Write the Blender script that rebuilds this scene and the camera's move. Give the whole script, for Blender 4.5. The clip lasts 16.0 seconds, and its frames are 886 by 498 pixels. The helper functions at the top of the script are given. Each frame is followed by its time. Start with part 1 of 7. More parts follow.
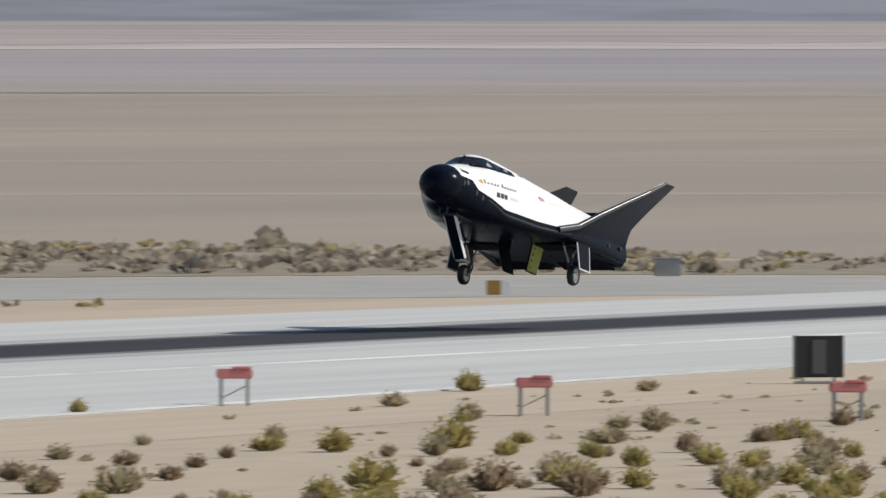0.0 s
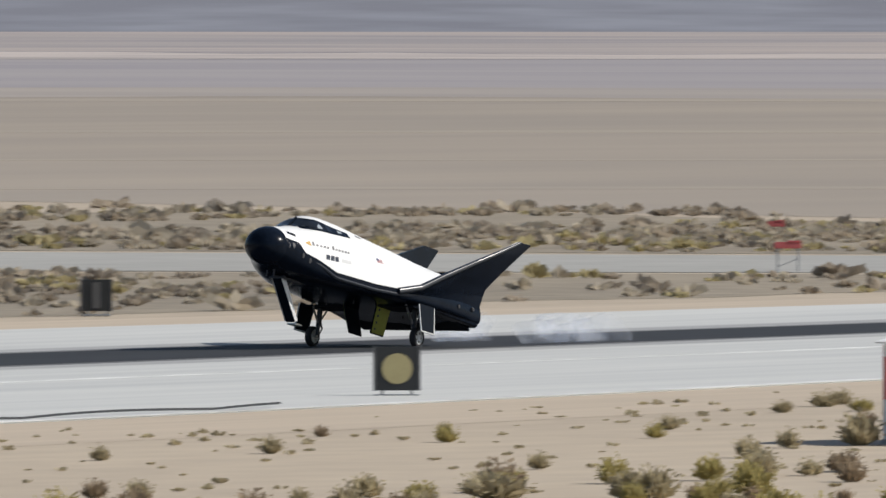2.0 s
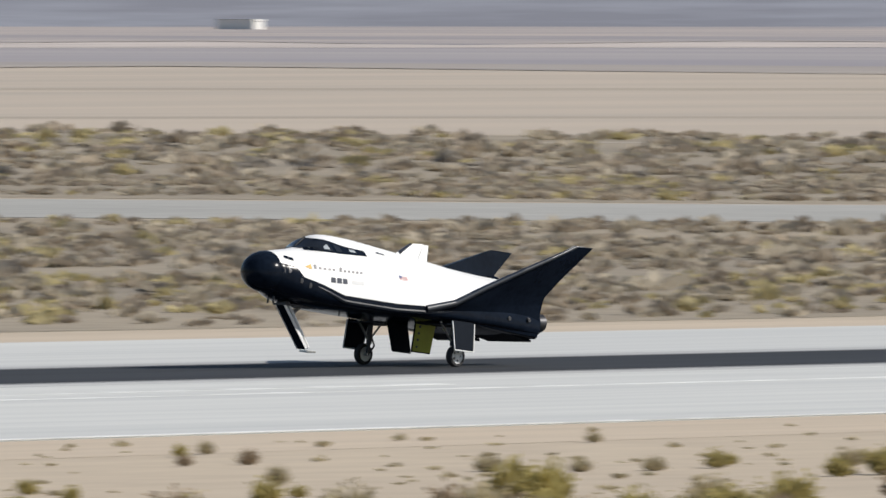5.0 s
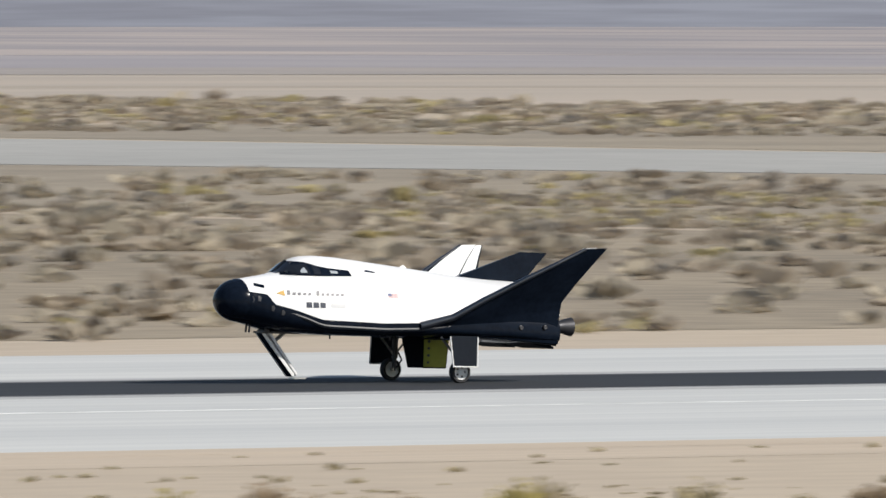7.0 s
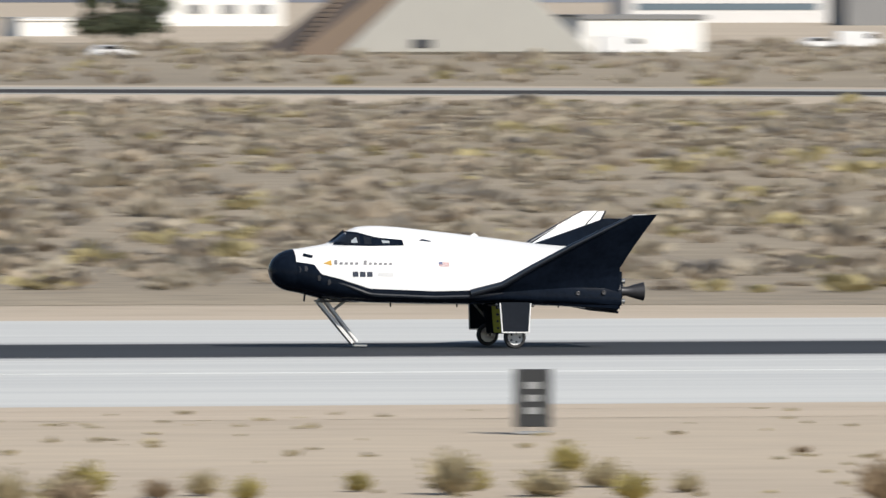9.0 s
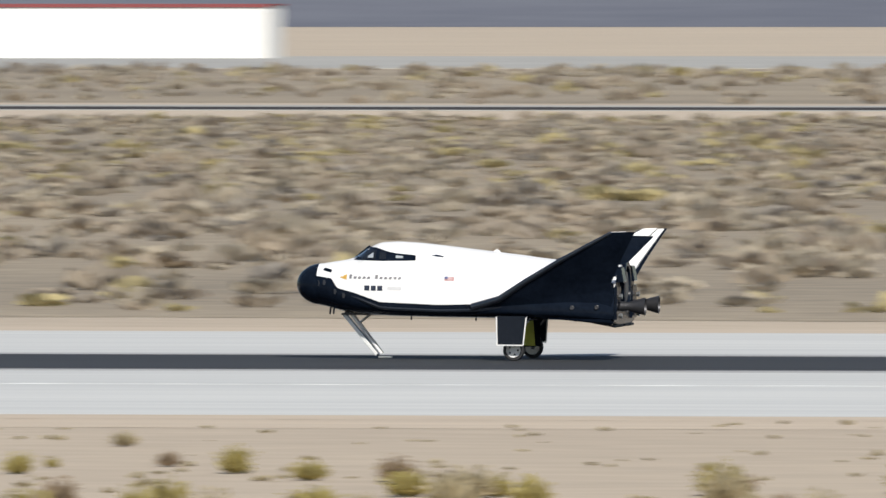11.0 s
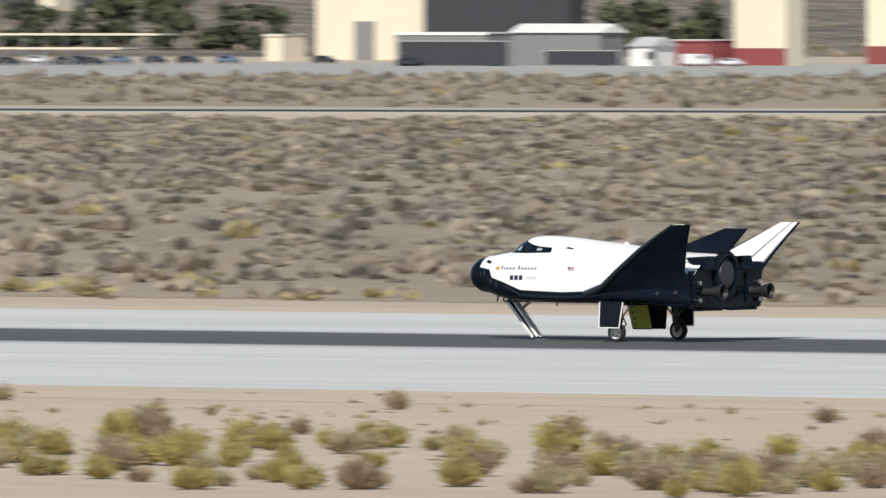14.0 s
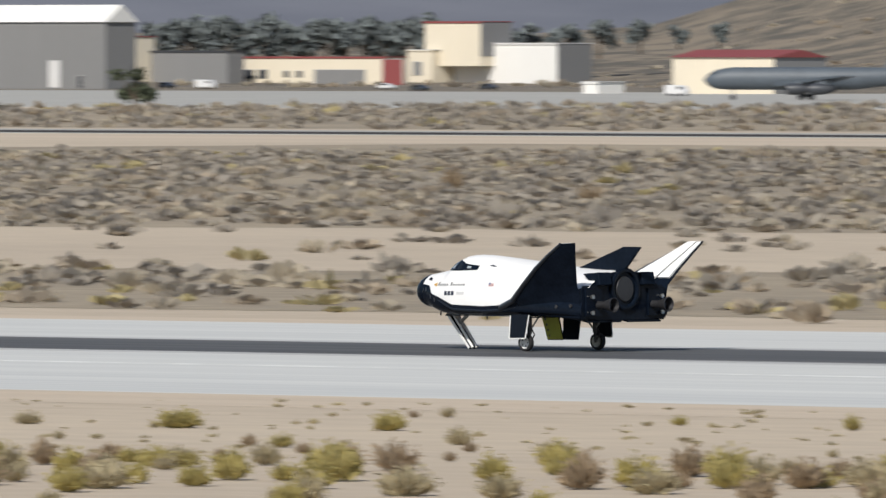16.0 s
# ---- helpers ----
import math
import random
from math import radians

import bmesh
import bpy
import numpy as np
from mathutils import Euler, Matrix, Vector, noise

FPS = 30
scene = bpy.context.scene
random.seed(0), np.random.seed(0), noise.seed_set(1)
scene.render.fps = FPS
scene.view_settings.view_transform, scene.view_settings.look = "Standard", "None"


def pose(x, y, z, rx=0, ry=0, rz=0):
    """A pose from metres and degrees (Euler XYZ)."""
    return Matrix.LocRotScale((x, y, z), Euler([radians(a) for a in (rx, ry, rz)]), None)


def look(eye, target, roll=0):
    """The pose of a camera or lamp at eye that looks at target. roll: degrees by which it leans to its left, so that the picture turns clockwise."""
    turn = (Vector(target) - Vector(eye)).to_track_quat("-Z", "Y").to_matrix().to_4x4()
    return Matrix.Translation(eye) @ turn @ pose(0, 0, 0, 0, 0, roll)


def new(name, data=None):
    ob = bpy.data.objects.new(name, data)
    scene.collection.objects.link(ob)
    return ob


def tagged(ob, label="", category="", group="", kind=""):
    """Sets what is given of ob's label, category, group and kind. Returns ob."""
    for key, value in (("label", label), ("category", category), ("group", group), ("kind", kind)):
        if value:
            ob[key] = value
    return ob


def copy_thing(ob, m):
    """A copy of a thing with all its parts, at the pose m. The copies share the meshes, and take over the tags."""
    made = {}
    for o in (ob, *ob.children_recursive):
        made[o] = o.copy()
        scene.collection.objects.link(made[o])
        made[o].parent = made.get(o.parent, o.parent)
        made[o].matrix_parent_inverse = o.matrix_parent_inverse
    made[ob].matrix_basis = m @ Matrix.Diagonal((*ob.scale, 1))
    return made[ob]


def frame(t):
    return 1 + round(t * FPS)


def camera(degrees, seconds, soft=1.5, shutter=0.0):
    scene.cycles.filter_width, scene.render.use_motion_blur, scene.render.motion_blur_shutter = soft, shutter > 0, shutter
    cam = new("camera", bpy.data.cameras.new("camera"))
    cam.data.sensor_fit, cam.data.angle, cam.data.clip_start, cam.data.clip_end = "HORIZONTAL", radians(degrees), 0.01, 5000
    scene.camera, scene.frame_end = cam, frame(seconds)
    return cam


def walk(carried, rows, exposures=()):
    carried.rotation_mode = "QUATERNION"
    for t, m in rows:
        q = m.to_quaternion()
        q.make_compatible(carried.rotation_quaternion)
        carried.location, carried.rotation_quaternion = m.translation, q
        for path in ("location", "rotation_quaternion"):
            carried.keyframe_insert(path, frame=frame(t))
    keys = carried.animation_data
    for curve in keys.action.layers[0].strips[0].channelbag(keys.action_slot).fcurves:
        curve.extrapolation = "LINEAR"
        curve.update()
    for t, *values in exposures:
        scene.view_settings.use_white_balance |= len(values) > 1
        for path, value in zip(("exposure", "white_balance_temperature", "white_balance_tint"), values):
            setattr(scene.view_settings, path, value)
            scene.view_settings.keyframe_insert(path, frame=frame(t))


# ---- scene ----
cam = camera(3.2078, 16.0, soft=1.5, shutter=0.2)
PATH = [
    # seconds, eye x, eye y, tilt, pan
    (0.0, 154.73, -186.24, 89.0524, -64.5666),
    (0.5, 140.59, -194.83, 89.0441, -63.0571),
    (1.0, 125.27, -204.77, 89.0612, -61.5734),
    (1.5, 110.34, -215.43, 89.0954, -60.0960),
    (2.0, 95.81, -226.72, 89.0934, -58.5594),
    (2.5, 81.62, -238.49, 89.0367, -56.7249),
    (3.0, 68.04, -250.82, 88.9775, -54.6781),
    (3.5, 55.18, -263.20, 88.9249, -52.2677),
    (4.0, 45.59, -272.40, 88.9244, -49.9683),
    (4.5, 37.09, -280.06, 88.9860, -47.4748),
    (5.0, 28.62, -287.84, 89.0773, -44.7107),
    (5.5, 19.85, -297.24, 89.1332, -41.6455),
    (6.0, 11.15, -308.33, 89.1458, -38.2648),
    (6.5, 2.97, -320.96, 89.1250, -34.5574),
    (7.0, -4.14, -334.79, 89.0801, -30.5214),
    (7.5, -9.58, -349.27, 89.0191, -26.1504),
    (8.0, -12.70, -363.67, 88.9621, -21.4661),
    (8.5, -13.14, -376.90, 88.9571, -16.6162),
    (9.0, -11.44, -388.88, 88.9850, -11.5645),
    (9.5, -7.77, -397.70, 89.0136, -6.4405),
    (10.0, -2.76, -403.29, 89.0379, -1.3166),
    (10.5, 2.91, -405.87, 89.0580, 3.7556),
    (11.0, 8.61, -405.94, 89.0739, 8.7139),
    (11.5, 13.76, -404.16, 89.0855, 13.4856),
    (12.0, 17.84, -401.22, 89.0928, 18.0050),
    (12.5, 20.68, -397.45, 89.0969, 22.2865),
    (13.0, 22.21, -393.45, 89.1009, 26.2139),
    (13.5, 22.52, -389.60, 89.1117, 29.6576),
    (14.0, 21.99, -386.21, 89.1380, 32.7452),
    (14.5, 20.85, -383.07, 89.1692, 35.5636),
    (15.0, 18.74, -379.26, 89.2016, 38.0194),
    (15.5, 15.09, -373.96, 89.2337, 40.3599),
    (16.0, 9.87, -367.06, 89.2709, 42.6785),
]
walk(cam, [(t, pose(x, y, 9.5, tilt, 0, pan)) for t, x, y, tilt, pan in PATH],
     exposures=((0.0, -0.11), (2.0, -0.05), (3.0, 0.01), (4.0, 0.07), (5.0, 0.07), (7.5, 0.14), (9.0, 0.18), (12.5, 0.15), (14.5, 0.09), (16.0, 0.04)))

# ---- world and light ----
SUN = Vector((1.7, -4.0, 3.4)).normalized()
world = bpy.data.worlds.new("sky")
scene.world = world
world.use_nodes = True
wn = world.node_tree.nodes
sky = wn.new("ShaderNodeTexSky")
sky.sky_type, sky.sun_disc = "NISHITA", False
sky.sun_elevation = math.asin(SUN.z)
sky.sun_rotation = math.atan2(SUN.x, SUN.y)
sky.altitude, sky.dust_density = 700, 1.5
wn["Background"].inputs["Strength"].default_value = 0.085
world.node_tree.links.new(sky.outputs[0], wn["Background"].inputs["Color"])
sun_data = bpy.data.lights.new("sun", "SUN")
sun_data.energy, sun_data.angle, sun_data.color = 4.4, radians(0.53), (1.0, 0.955, 0.885)
sun = new("sun", sun_data)
sun.matrix_world = look((0, 0, 60), Vector((0, 0, 60)) - SUN)


# ---- materials ----
def material(name, base, rough=0.8, metal=0.0, second=None, scale=1.0, fine=20.0, amount=0.5, bump=0.0, bump_scale=30.0,
             stretch=(1, 1, 1), island=0.0, coat=0.0, spec=0.5, thin=0.0):
    """A surface with two scales of colour variation in object space."""
    mat = bpy.data.materials.new(name)
    mat.use_nodes = True
    nodes, links = mat.node_tree.nodes, mat.node_tree.links
    bsdf = nodes["Principled BSDF"]
    bsdf.inputs["Roughness"].default_value = rough
    bsdf.inputs["Metallic"].default_value = metal
    bsdf.inputs["Coat Weight"].default_value = coat
    bsdf.inputs["Specular IOR Level"].default_value = spec
    second = second or tuple(c * 0.8 for c in base)
    coord = nodes.new("ShaderNodeTexCoord")
    mapping = nodes.new("ShaderNodeMapping")
    mapping.inputs["Scale"].default_value = stretch
    links.new(coord.outputs["Object"], mapping.inputs[0])
    big, small = nodes.new("ShaderNodeTexNoise"), nodes.new("ShaderNodeTexNoise")
    for n, s in ((big, scale), (small, fine)):
        n.inputs["Scale"].default_value, n.inputs["Detail"].default_value = s, 4
        links.new(mapping.outputs[0], n.inputs["Vector"])
    mid = nodes.new("ShaderNodeMath")
    mid.operation = "ADD"
    links.new(big.outputs["Fac"], mid.inputs[0])
    links.new(small.outputs["Fac"], mid.inputs[1])
    span = nodes.new("ShaderNodeMapRange")
    span.inputs["From Min"].default_value, span.inputs["From Max"].default_value = 1 - 0.5 / max(amount, .05) * .5, 1 + 0.5 / max(amount, .05) * .5
    links.new(mid.outputs[0], span.inputs["Value"])
    mix = nodes.new("ShaderNodeMix")
    mix.data_type = "RGBA"
    mix.inputs["A"].default_value, mix.inputs["B"].default_value = (*second, 1), (*base, 1)
    links.new(span.outputs[0], mix.inputs["Factor"])
    out = mix.outputs["Result"]
    if island:
        geo = nodes.new("ShaderNodeNewGeometry")
        hsv = nodes.new("ShaderNodeHueSaturation")
        shift = nodes.new("ShaderNodeMapRange")
        shift.inputs["To Min"].default_value, shift.inputs["To Max"].default_value = 1 - island, 1 + island
        links.new(geo.outputs["Random Per Island"], shift.inputs["Value"])
        links.new(shift.outputs[0], hsv.inputs["Value"])
        links.new(out, hsv.inputs["Color"])
        out = hsv.outputs["Color"]
    links.new(out, bsdf.inputs["Base Color"])
    if thin:
        glow, both = nodes.new("ShaderNodeBsdfTranslucent"), nodes.new("ShaderNodeMixShader")
        both.inputs["Fac"].default_value = thin
        links.new(out, glow.inputs["Color"])
        links.new(bsdf.outputs[0], both.inputs[1])
        links.new(glow.outputs[0], both.inputs[2])
        links.new(both.outputs[0], nodes["Material Output"].inputs["Surface"])
    if bump:
        tex, bm = nodes.new("ShaderNodeTexNoise"), nodes.new("ShaderNodeBump")
        tex.inputs["Scale"].default_value, bm.inputs["Strength"].default_value, bm.inputs["Distance"].default_value = bump_scale, bump, 0.05
        links.new(mapping.outputs[0], tex.inputs["Vector"])
        links.new(tex.outputs["Fac"], bm.inputs["Height"])
        links.new(bm.outputs["Normal"], bsdf.inputs["Normal"])
    return mat


def glass(name, tint, rough=0.03):
    mat = bpy.data.materials.new(name)
    mat.use_nodes = True
    bsdf = mat.node_tree.nodes["Principled BSDF"]
    bsdf.inputs["Base Color"].default_value = (*tint, 1)
    bsdf.inputs["Roughness"].default_value = rough
    bsdf.inputs["Coat Weight"].default_value = 0.5
    return mat


SAND = material("sand", (0.52, 0.432, 0.322), 0.95, second=(0.425, 0.35, 0.265), scale=0.03, fine=0.6, amount=0.9, stretch=(0.5, 1, 1))
LAKEBED = material("lakebed", (0.475, 0.40, 0.32), 0.95, second=(0.395, 0.34, 0.28), scale=0.006, fine=0.03, amount=1.2, stretch=(0.3, 1, 1))
def shift_tone(mat, other, start, stop):
    """The lakebed's colour is multiplied by another tone from one end of the basin to the other."""
    nodes, links = mat.node_tree.nodes, mat.node_tree.links
    bsdf = nodes["Principled BSDF"]
    coord, split, diff, span, mix = (nodes.new("ShaderNode" + k) for k in ("TexCoord", "SeparateXYZ", "Math", "MapRange", "Mix"))
    diff.operation, mix.data_type, mix.blend_type = "SUBTRACT", "RGBA", "MULTIPLY"
    links.new(coord.outputs["Object"], split.inputs[0])
    links.new(split.outputs["X"], diff.inputs[0])
    links.new(split.outputs["Y"], diff.inputs[1])
    span.inputs["From Min"].default_value, span.inputs["From Max"].default_value = start, stop
    links.new(diff.outputs[0], span.inputs["Value"])
    links.new(span.outputs[0], mix.inputs["Factor"])
    links.new(bsdf.inputs["Base Color"].links[0].from_socket, mix.inputs["A"])
    mix.inputs["B"].default_value = (*other, 1)
    links.new(mix.outputs["Result"], bsdf.inputs["Base Color"])


CONCRETE = material("runway_concrete", (0.60, 0.60, 0.57), 0.9, second=(0.495, 0.50, 0.485), scale=0.09, fine=0.6, amount=1.1, stretch=(0.05, 1, 1))
WORN_RUBBER = material("worn_rubber", (0.10, 0.10, 0.10), 0.85, second=(0.055, 0.056, 0.06), scale=0.05, fine=0.7, amount=1.0, stretch=(0.05, 1, 1))
RUBBER = material("rubbered_concrete", (0.027, 0.029, 0.034), 0.85, second=(0.014, 0.015, 0.018), scale=0.05, fine=0.7, amount=0.8, stretch=(0.05, 1, 1))
RUBBER_FRINGE = material("rubber_fringe", (0.24, 0.24, 0.238), 0.9, second=(0.10, 0.10, 0.102), scale=0.1, fine=1.0, amount=1.2, stretch=(0.04, 1, 1))
RUBBER_HAZE = material("rubber_haze", (0.50, 0.50, 0.485), 0.9, second=(0.34, 0.34, 0.335), scale=0.1, fine=1.0, amount=1.2, stretch=(0.04, 1, 1))
TAXI_CONCRETE = material("weathered_concrete", (0.42, 0.41, 0.38), 0.95, second=(0.345, 0.338, 0.315), scale=0.03, fine=0.3, amount=0.9, spec=0.15)
VERGE = material("graded_sand", (0.545, 0.45, 0.34), 0.95, second=(0.46, 0.38, 0.29), scale=0.05, fine=0.8, amount=0.9, stretch=(0.1, 1, 1))
shift_tone(LAKEBED, (0.77, 0.77, 0.77), 330, 620)
LAKE_TRACK = material("lake_track", (0.345, 0.295, 0.24), 0.95, second=(0.38, 0.325, 0.255), scale=0.02, fine=0.1, amount=1.0)
FAR_SCRUB = material("far_scrub", (0.42, 0.36, 0.325), 0.95, second=(0.27, 0.25, 0.255), scale=0.004, fine=0.02, amount=1.5, stretch=(1, 0.35, 1))
# in-between colour that softens the step from lakebed to painted haze
MARGIN = material("blend_margin", (0.385, 0.335, 0.29), 0.95, second=(0.305, 0.272, 0.25), scale=0.003, fine=0.016, amount=1.2, stretch=(1, 0.35, 1))
# far flat: purple-grey haze is painted into the ground colour
HAZE_FLAT = material("haze_grey_flat", (0.355, 0.322, 0.315), 0.95, second=(0.28, 0.26, 0.275), scale=0.003, fine=0.016, amount=1.2, stretch=(1, 0.35, 1))
SALT = material("salt_flat", (0.56, 0.49, 0.44), 0.95, second=(0.40, 0.35, 0.325), scale=0.005, fine=0.02, amount=1.3)
# PALE_HILL and HILL carry the distance haze in their blue-grey base colours
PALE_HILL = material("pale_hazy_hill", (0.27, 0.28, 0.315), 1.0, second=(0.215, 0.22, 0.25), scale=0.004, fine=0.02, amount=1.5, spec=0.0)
LITTER = material("brush_litter", (0.34, 0.285, 0.21), 0.95, second=(0.235, 0.20, 0.152), scale=0.03, fine=0.5, amount=1.2)
SCRUB_SOIL = material("scrub_soil", (0.345, 0.283, 0.20), 0.95, second=(0.235, 0.195, 0.142), scale=0.015, fine=0.4, amount=1.2)
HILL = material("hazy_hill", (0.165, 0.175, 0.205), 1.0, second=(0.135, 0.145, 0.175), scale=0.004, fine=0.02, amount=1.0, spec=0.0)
SAND_SCRUB = material("scrubby_sand", (0.225, 0.183, 0.132), 0.95, second=(0.095, 0.084, 0.065), scale=0.03, fine=0.12, amount=2.0)
ASPHALT = material("asphalt", (0.062, 0.057, 0.055), 0.95, second=(0.045, 0.042, 0.042), scale=0.05, fine=1.0, spec=0.1)
LINE_PAINT = material("line_paint", (0.76, 0.76, 0.74), 0.8, second=(0.52, 0.52, 0.50), scale=0.06, fine=0.6, amount=1.5)
WHITE_SKIN = material("white_tile_skin", (0.80, 0.80, 0.79), 0.45, second=(0.74, 0.74, 0.73), scale=0.8, fine=9.0, amount=0.6)
BLACK_SKIN = material("black_tile_skin", (0.0065, 0.0105, 0.019), 0.2, second=(0.0035, 0.006, 0.0115), scale=1.5, fine=8.0, amount=0.9, bump=0.03, bump_scale=7, spec=0.09)
GLOSS_EDGE = material("glossy_black_edge", (0.010, 0.014, 0.022), 0.3, second=(0.006, 0.009, 0.015), scale=2, fine=9, spec=0.9, coat=0.6)
SATIN_EDGE = material("satin_black_edge", (0.010, 0.014, 0.022), 0.46, second=(0.006, 0.009, 0.015), scale=3, fine=12, amount=1.2, bump=0.1, bump_scale=5, spec=0.4)
BELLY = material("matt_black_panel", (0.008, 0.0115, 0.018), 0.6, second=(0.005, 0.0075, 0.012), scale=2, fine=12, spec=0.08)
DARK_METAL = material("dark_metal", (0.06, 0.06, 0.065), 0.45, 0.6, scale=3, fine=20)
STEEL = material("bare_steel", (0.55, 0.55, 0.54), 0.35, 0.9, scale=3, fine=20)
TYRE = material("tyre_rubber", (0.02, 0.02, 0.022), 0.75, scale=5, fine=30)
WHEEL_PAINT = material("wheel_paint", (0.75, 0.75, 0.74), 0.4, scale=4, fine=20)
PRIMER = material("green_yellow_primer", (0.36, 0.37, 0.05), 0.55, second=(0.28, 0.30, 0.04), scale=2, fine=14)
PANE = glass("dark_glass", (0.012, 0.014, 0.017))
PALE_PANE = glass("pale_glass", (0.35, 0.38, 0.40), 0.15)
GREY_MARK = material("grey_marking", (0.20, 0.20, 0.21), 0.5, scale=4, fine=20)
FAINT_MARK = material("faint_marking", (0.62, 0.62, 0.62), 0.5, scale=4, fine=20)
DARK_MARK = material("dark_marking", (0.02, 0.028, 0.05), 0.5, scale=4, fine=20)
GOLD_MARK = material("gold_marking", (0.55, 0.33, 0.06), 0.5, scale=4, fine=20)
RED_MARK = material("red_marking", (0.5, 0.18, 0.18), 0.5, scale=4, fine=20)
BLUE_MARK = material("blue_marking", (0.12, 0.14, 0.26), 0.5, scale=4, fine=20)


# ---- helpers ----
def mesh_of(name, verts, faces, mats, smooth=False, slots=None):
    me = bpy.data.meshes.new(name)
    me.from_pydata([tuple(map(float, v)) for v in verts], [], [tuple(map(int, f)) for f in faces])
    for m in mats if isinstance(mats, (list, tuple)) else [mats]:
        me.materials.append(m)
    if slots is not None:
        me.polygons.foreach_set("material_index", list(slots))
    if smooth:
        me.polygons.foreach_set("use_smooth", [True] * len(me.polygons))
    me.update()
    return me


def thing(name, label, category, group="", m=None):
    ob = tagged(new(name), label, category, group)
    if m is not None:
        ob.matrix_world = m
    return ob


def part(name, bm, mat, parent, label="", smooth=False):
    if isinstance(bm, bmesh.types.BMesh):
        bmesh.ops.recalc_face_normals(bm, faces=bm.faces)
        me = bpy.data.meshes.new(name)
        bm.to_mesh(me)
        bm.free()
        me.materials.append(mat)
        if smooth:
            me.polygons.foreach_set("use_smooth", [True] * len(me.polygons))
            me.set_sharp_from_angle(angle=radians(40))
    else:
        me = bm
    ob = new(name, me)
    ob.parent = parent
    return tagged(ob, label)


def box_bm(size, at=(0, 0, 0), bevel=0.0, turn=None):
    bm = bmesh.new()
    bmesh.ops.create_cube(bm, size=1)
    bmesh.ops.scale(bm, vec=size, verts=bm.verts)
    if bevel:
        bmesh.ops.bevel(bm, geom=list(bm.edges), offset=bevel, segments=2, affect="EDGES", clamp_overlap=True)
    bmesh.ops.transform(bm, matrix=Matrix.Translation(at) @ (turn or Matrix()), verts=bm.verts)
    return bm


def prism_bm(points, a, b, axis="y", bevel=0.0):
    """A polygon of (p, q) pairs, drawn out from a to b along an axis."""
    bm = bmesh.new()
    put = {"y": lambda p, q, r: (p, r, q), "x": lambda p, q, r: (r, p, q), "z": lambda p, q, r: (p, q, r)}[axis]
    low = [bm.verts.new(put(p, q, a)) for p, q in points]
    high = [bm.verts.new(put(p, q, b)) for p, q in points]
    bm.faces.new(low)
    bm.faces.new(high[::-1])
    n = len(points)
    for i in range(n):
        bm.faces.new((low[i], low[(i + 1) % n], high[(i + 1) % n], high[i]))
    if bevel:
        bmesh.ops.bevel(bm, geom=list(bm.edges), offset=bevel, segments=1, affect="EDGES", clamp_overlap=True)
    return bm


def rod_bm(a, b, r0, r1=None, segments=12):
    a, b = Vector(a), Vector(b)
    bm = bmesh.new()
    bmesh.ops.create_cone(bm, cap_ends=True, segments=segments, radius1=r0, radius2=r0 if r1 is None else r1, depth=(b - a).length)
    bmesh.ops.transform(bm, matrix=Matrix.Translation((a + b) / 2) @ (b - a).to_track_quat("Z", "Y").to_matrix().to_4x4(), verts=bm.verts)
    return bm


def spin_bm(profile, segments=28, axis="y", at=(0, 0, 0)):
    """A closed or open profile of (radius, along) pairs spun round an axis."""
    bm = bmesh.new()
    rings = []
    for i in range(segments):
        a = 2 * math.pi * i / segments
        ring = []
        for r, s in profile:
            p, q = r * math.cos(a), r * math.sin(a)
            v = {"y": (p, s, q), "x": (s, p, q), "z": (p, q, s)}[axis]
            ring.append(bm.verts.new(Vector(v) + Vector(at)))
        rings.append(ring)
    for i in range(segments):
        j = (i + 1) % segments
        for k in range(len(profile) - 1):
            bm.faces.new((rings[i][k], rings[i][k + 1], rings[j][k + 1], rings[j][k]))
    bmesh.ops.remove_doubles(bm, verts=bm.verts, dist=1e-5)
    return bm


def join_bm(*bms):
    out = bmesh.new()
    for b in bms:
        me = bpy.data.meshes.new("tmp")
        b.to_mesh(me)
        b.free()
        out.from_mesh(me)
        bpy.data.meshes.remove(me)
    return out
# ---- ground, runway, roads ----
def grid_sheet(name, xs, ys, z, mat):
    vs = [(x, y, z) for y in ys for x in xs]
    n = len(xs)
    fs = [(j * n + i, j * n + i + 1, (j + 1) * n + i + 1, (j + 1) * n + i) for j in range(len(ys) - 1) for i in range(n - 1)]
    return mesh_of(name, vs, fs, mat)


def strip(name, left, right, z, mat, sides=True):
    """A paved strip between two edge lines, with a low kerb side."""
    n = len(left)
    vs = [(x, y, z) for x, y in left] + [(x, y, z) for x, y in right]
    vs += [(x, y, z - 0.1) for x, y in left] + [(x, y, z - 0.1) for x, y in right]
    fs = [(i, i + 1, n + i + 1, n + i) for i in range(n - 1)]
    if sides:
        fs += [(i, 2 * n + i, 2 * n + i + 1, i + 1) for i in range(n - 1)] + [(n + i, n + i + 1, 3 * n + i + 1, 3 * n + i) for i in range(n - 1)]
    me = mesh_of(name, vs, fs, mat)
    bm = bmesh.new()
    bm.from_mesh(me)
    bmesh.ops.recalc_face_normals(bm, faces=bm.faces)
    bm.to_mesh(me)
    bm.free()
    return new(name, me)


